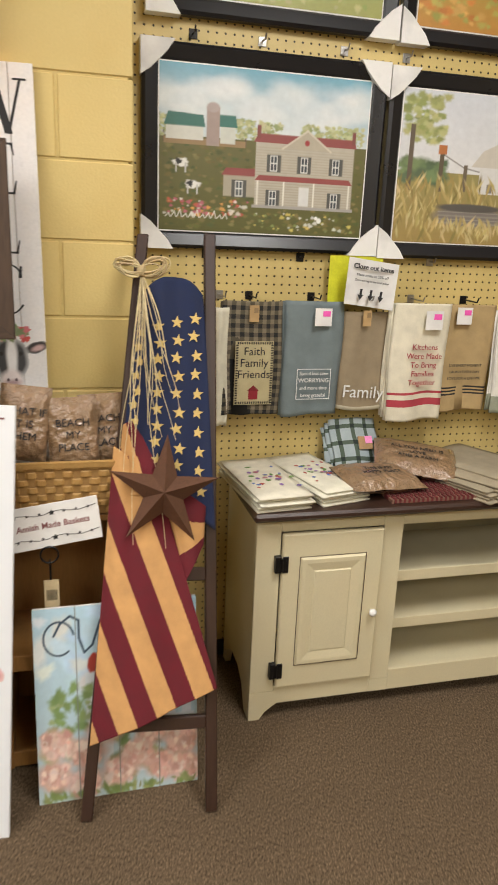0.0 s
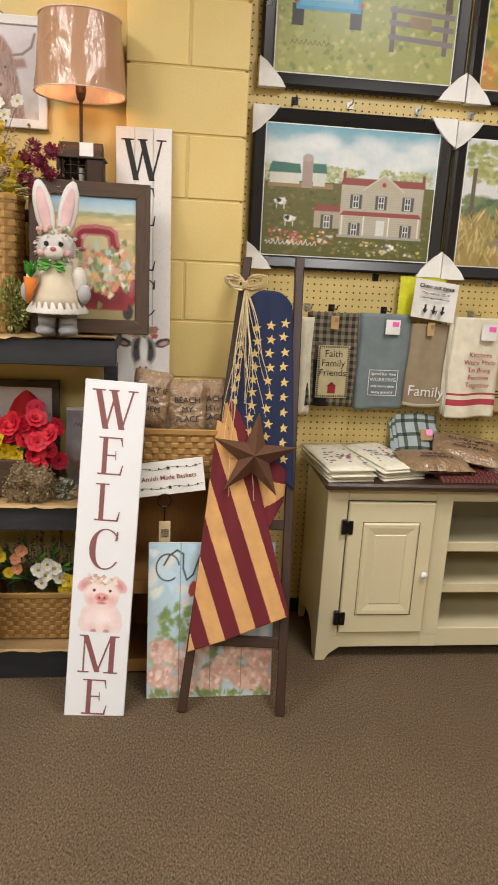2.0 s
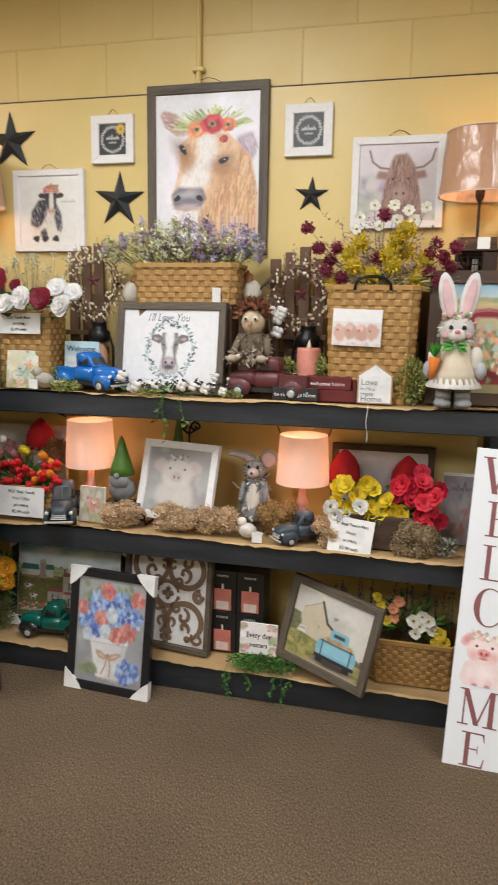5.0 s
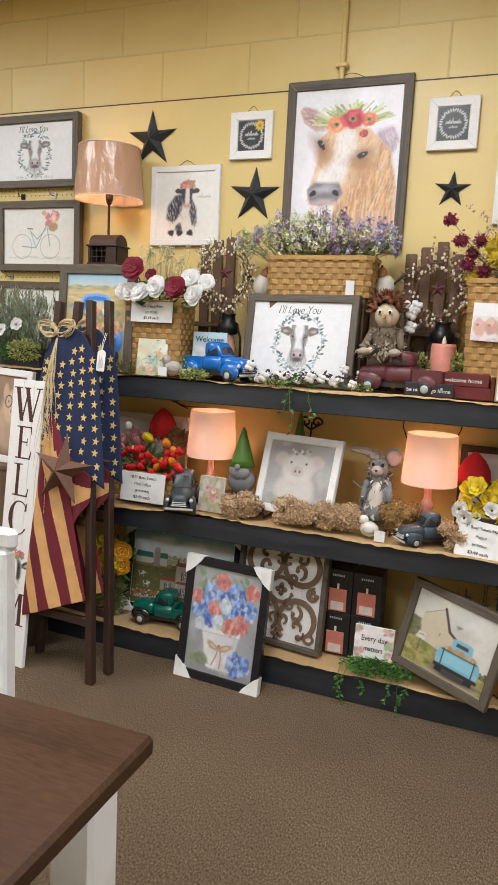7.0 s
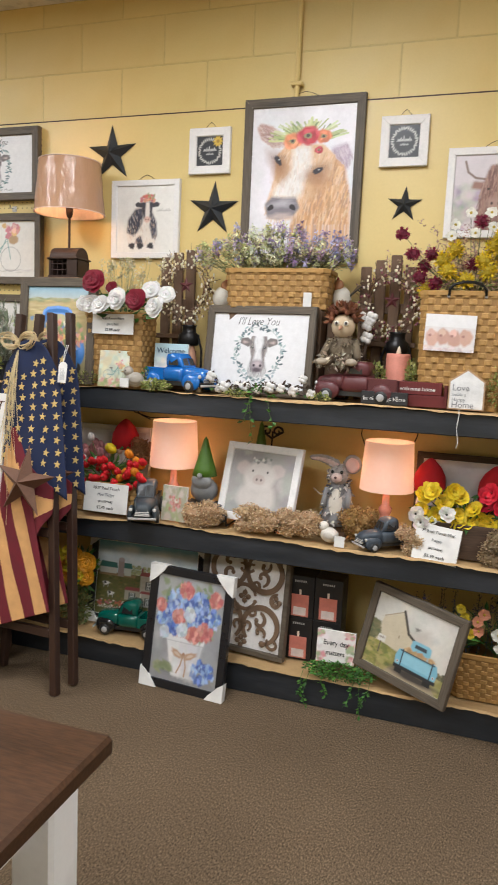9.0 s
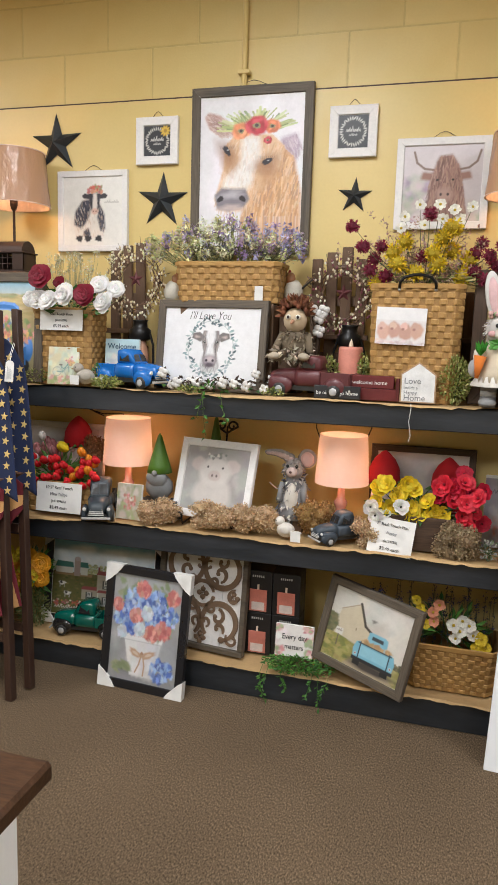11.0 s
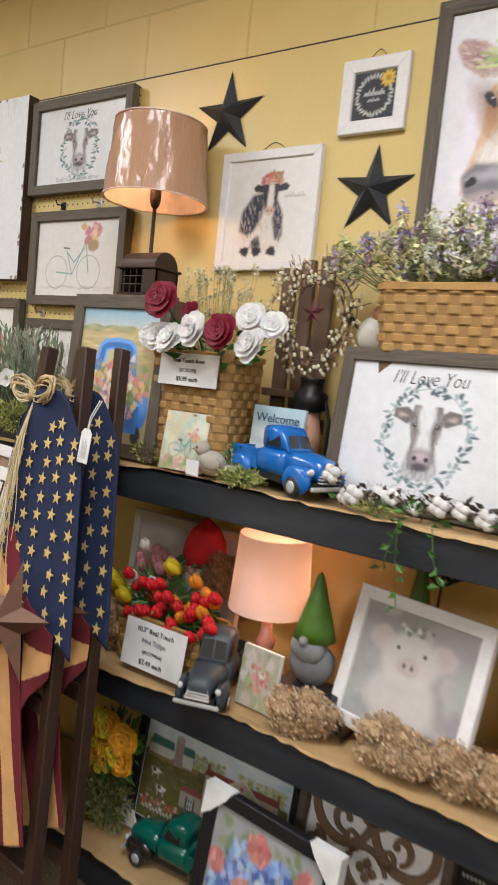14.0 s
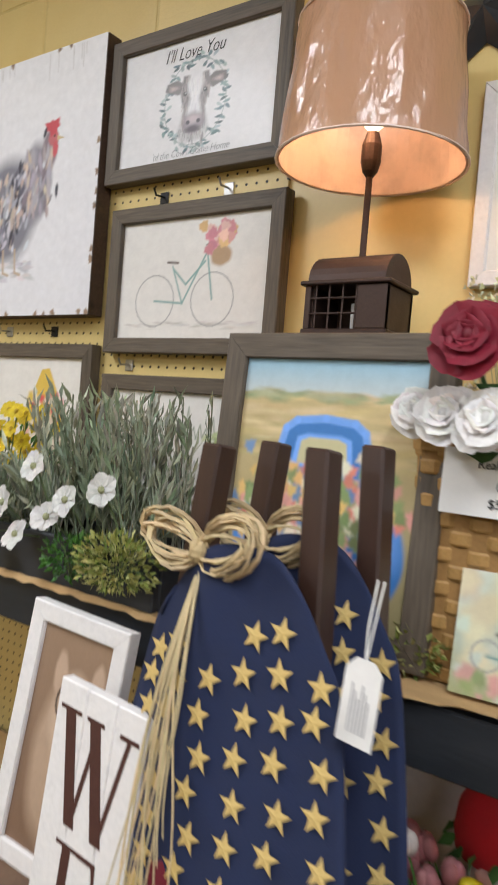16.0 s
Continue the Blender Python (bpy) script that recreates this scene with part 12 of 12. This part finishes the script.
framed("pig_picture", "white framed sepia print of a pig in glasses", Matrix.Translation((-2.905, -0.475, 0.777)) @ pose(0, 0, 0, -7, 0, 2) @ pose(0, 0, 0, 0, 3, 0) @ FACE, 0.210, 0.40, 0.030, WHITEF, a, 0.022, "standing pictures")
M_w3 = Matrix.Translation((-2.676, -0.700, 0.0)) @ pose(0, 0, 0, -6.2, 0, -6) @ FACE
welcome_sign(M_w3, "white plank porch sign with dark brown letters", 0.170, 1.15, BROWNINK,
             [("W", 0.985, 0.135), ("E", 0.835, 0.130), ("L", 0.685, 0.130), ("C", 0.53, 0.135), ("M", 0.165, 0.130), ("E", 0.02, 0.125)], cow_picture(0.170, 0.29, 0.20), 3, 0.88)


# ---- table and chair ----
e = thing("dining_table", (0, 0, 0), "white dining table with a dark walnut stained top", "table")
TX, TY, TZ = -1.188, -2.05, 0.79
MB().box(-2.70, TX, TY - 0.87, TY, TZ - 0.032, TZ, b=0.006).done("tabletop", TABLETOP, e, "dark walnut stained top")
for x, y in ((TX - 0.07, TY - 0.07), (-2.62, TY - 0.07), (TX - 0.09, TY - 0.80), (-2.62, TY - 0.80)):
    MB().box(x - 0.035, x + 0.035, y - 0.035, y + 0.035, 0, TZ - 0.031, b=0.006).done("leg", WHITEP, e)
for q in ((-2.584, TX - 0.126, TY - 0.075, TY - 0.055), (-2.584, TX - 0.126, TY - 0.815, TY - 0.795)):
    MB().box(*q, TZ - 0.13, TZ - 0.031, b=0.003).done("apron", WHITEP, e)
for q in ((TX - 0.10, TX - 0.08, TY - 0.764, TY - 0.106), (-2.63, -2.61, TY - 0.764, TY - 0.106)):
    MB().box(*q, TZ - 0.13, TZ - 0.031, b=0.003).done("apron", WHITEP, e)
e = thing("dining_chair", (0, 0, 0), "white painted wooden dining chair at the table", "chair")
for x in (-2.10, -1.715):
    MB().box(x - 0.021, x + 0.021, -1.768, -1.732, 0, 0.90, b=0.006).done("back_post", WHITEP, e)
    MB().box(x - 0.02, x + 0.02, -2.16, -2.12, 0, 0.435, b=0.005).done("front_leg", WHITEP, e)
MB().box(-2.135, -1.68, -1.764, -1.736, 0.9005, 0.945, b=0.01).done("top_rail", WHITEP, e)
MB().box(-2.078, -1.737, -1.760, -1.74, 0.56, 0.60, b=0.005).done("lower_rail", WHITEP, e)
for k in range(5):
    MB().box(-2.04 + k * 0.062, -2.02 + k * 0.062, -1.756, -1.744, 0.601, 0.90, b=0.003).done("slat", WHITEP, e)
MB().box(-2.13, -1.685, -2.17, -1.769, 0.436, 0.462, b=0.008).done("seat", WHITEP, e)


# ---- painted masonry blocks ----
def block_run(parent, x0, x1, y0, y1, z0, z1, splits, j=0.0035):
    """Courses of painted blocks with recessed joints."""
    shared = {}
    for k, za in enumerate(z0):
        zb = min(za + 0.2032, z1)
        if zb - za < 0.03:
            continue
        cuts = [x0] + [c for c in splits(k) if x0 + 0.02 < c < x1 - 0.02] + [x1]
        for a, b_ in zip(cuts, cuts[1:]):
            w, h = round(b_ - a - (j if a > x0 else 0) - (j if b_ < x1 else 0), 4), round(zb - za - 2 * j * 0.8, 4)
            if (w, h) not in shared:
                mb = MB()
                mb.box(0, w, 0, y1 - y0, 0, h, b=0.003)
                ob = mb.done("block", BLOCK, parent)
                shared[w, h] = ob.data
            else:
                ob = new("block", shared[w, h])
                ob.parent = parent
            ob.location = (a + (j if a > x0 else 0), y0 + rnd.uniform(0, 0.0006), za + j * 0.8)


pier = slab("wall_pier", "yellow painted concrete block pier", PIER0 + 0.012, PIER1 - 0.012, PIERY + 0.0045, 0.0995, 0, CEIL, MORTAR, "wall pier")
first = 1.826 - 0.2032 * 9
block_run(pier, PIER0, PIER1, PIERY, 0.098, [first + 0.2032 * k for k in range(15)], CEIL, lambda k: [-0.125] if k % 2 == 0 else [])
upper = slab("wall_upper", "yellow painted concrete block wall above the panel", XL, PIER0 - 0.001, 0.0158, 0.0995, SEAM + 0.001, CEIL, MORTAR)
block_run(upper, XL, PIER0 - 0.002, 0.014, 0.0985, [SEAM + 0.006 + 0.2032 * k for k in range(3)], CEIL, lambda k: [XL + 0.4064 * i + (0.2032 if k % 2 else 0) for i in range(14)], 0.002)
upper = slab("wall_upper_bay", "yellow painted block wall above the pegboard", PIER1, XR, PEGY + 0.001, 0.0995, 2.742, CEIL, WALL)
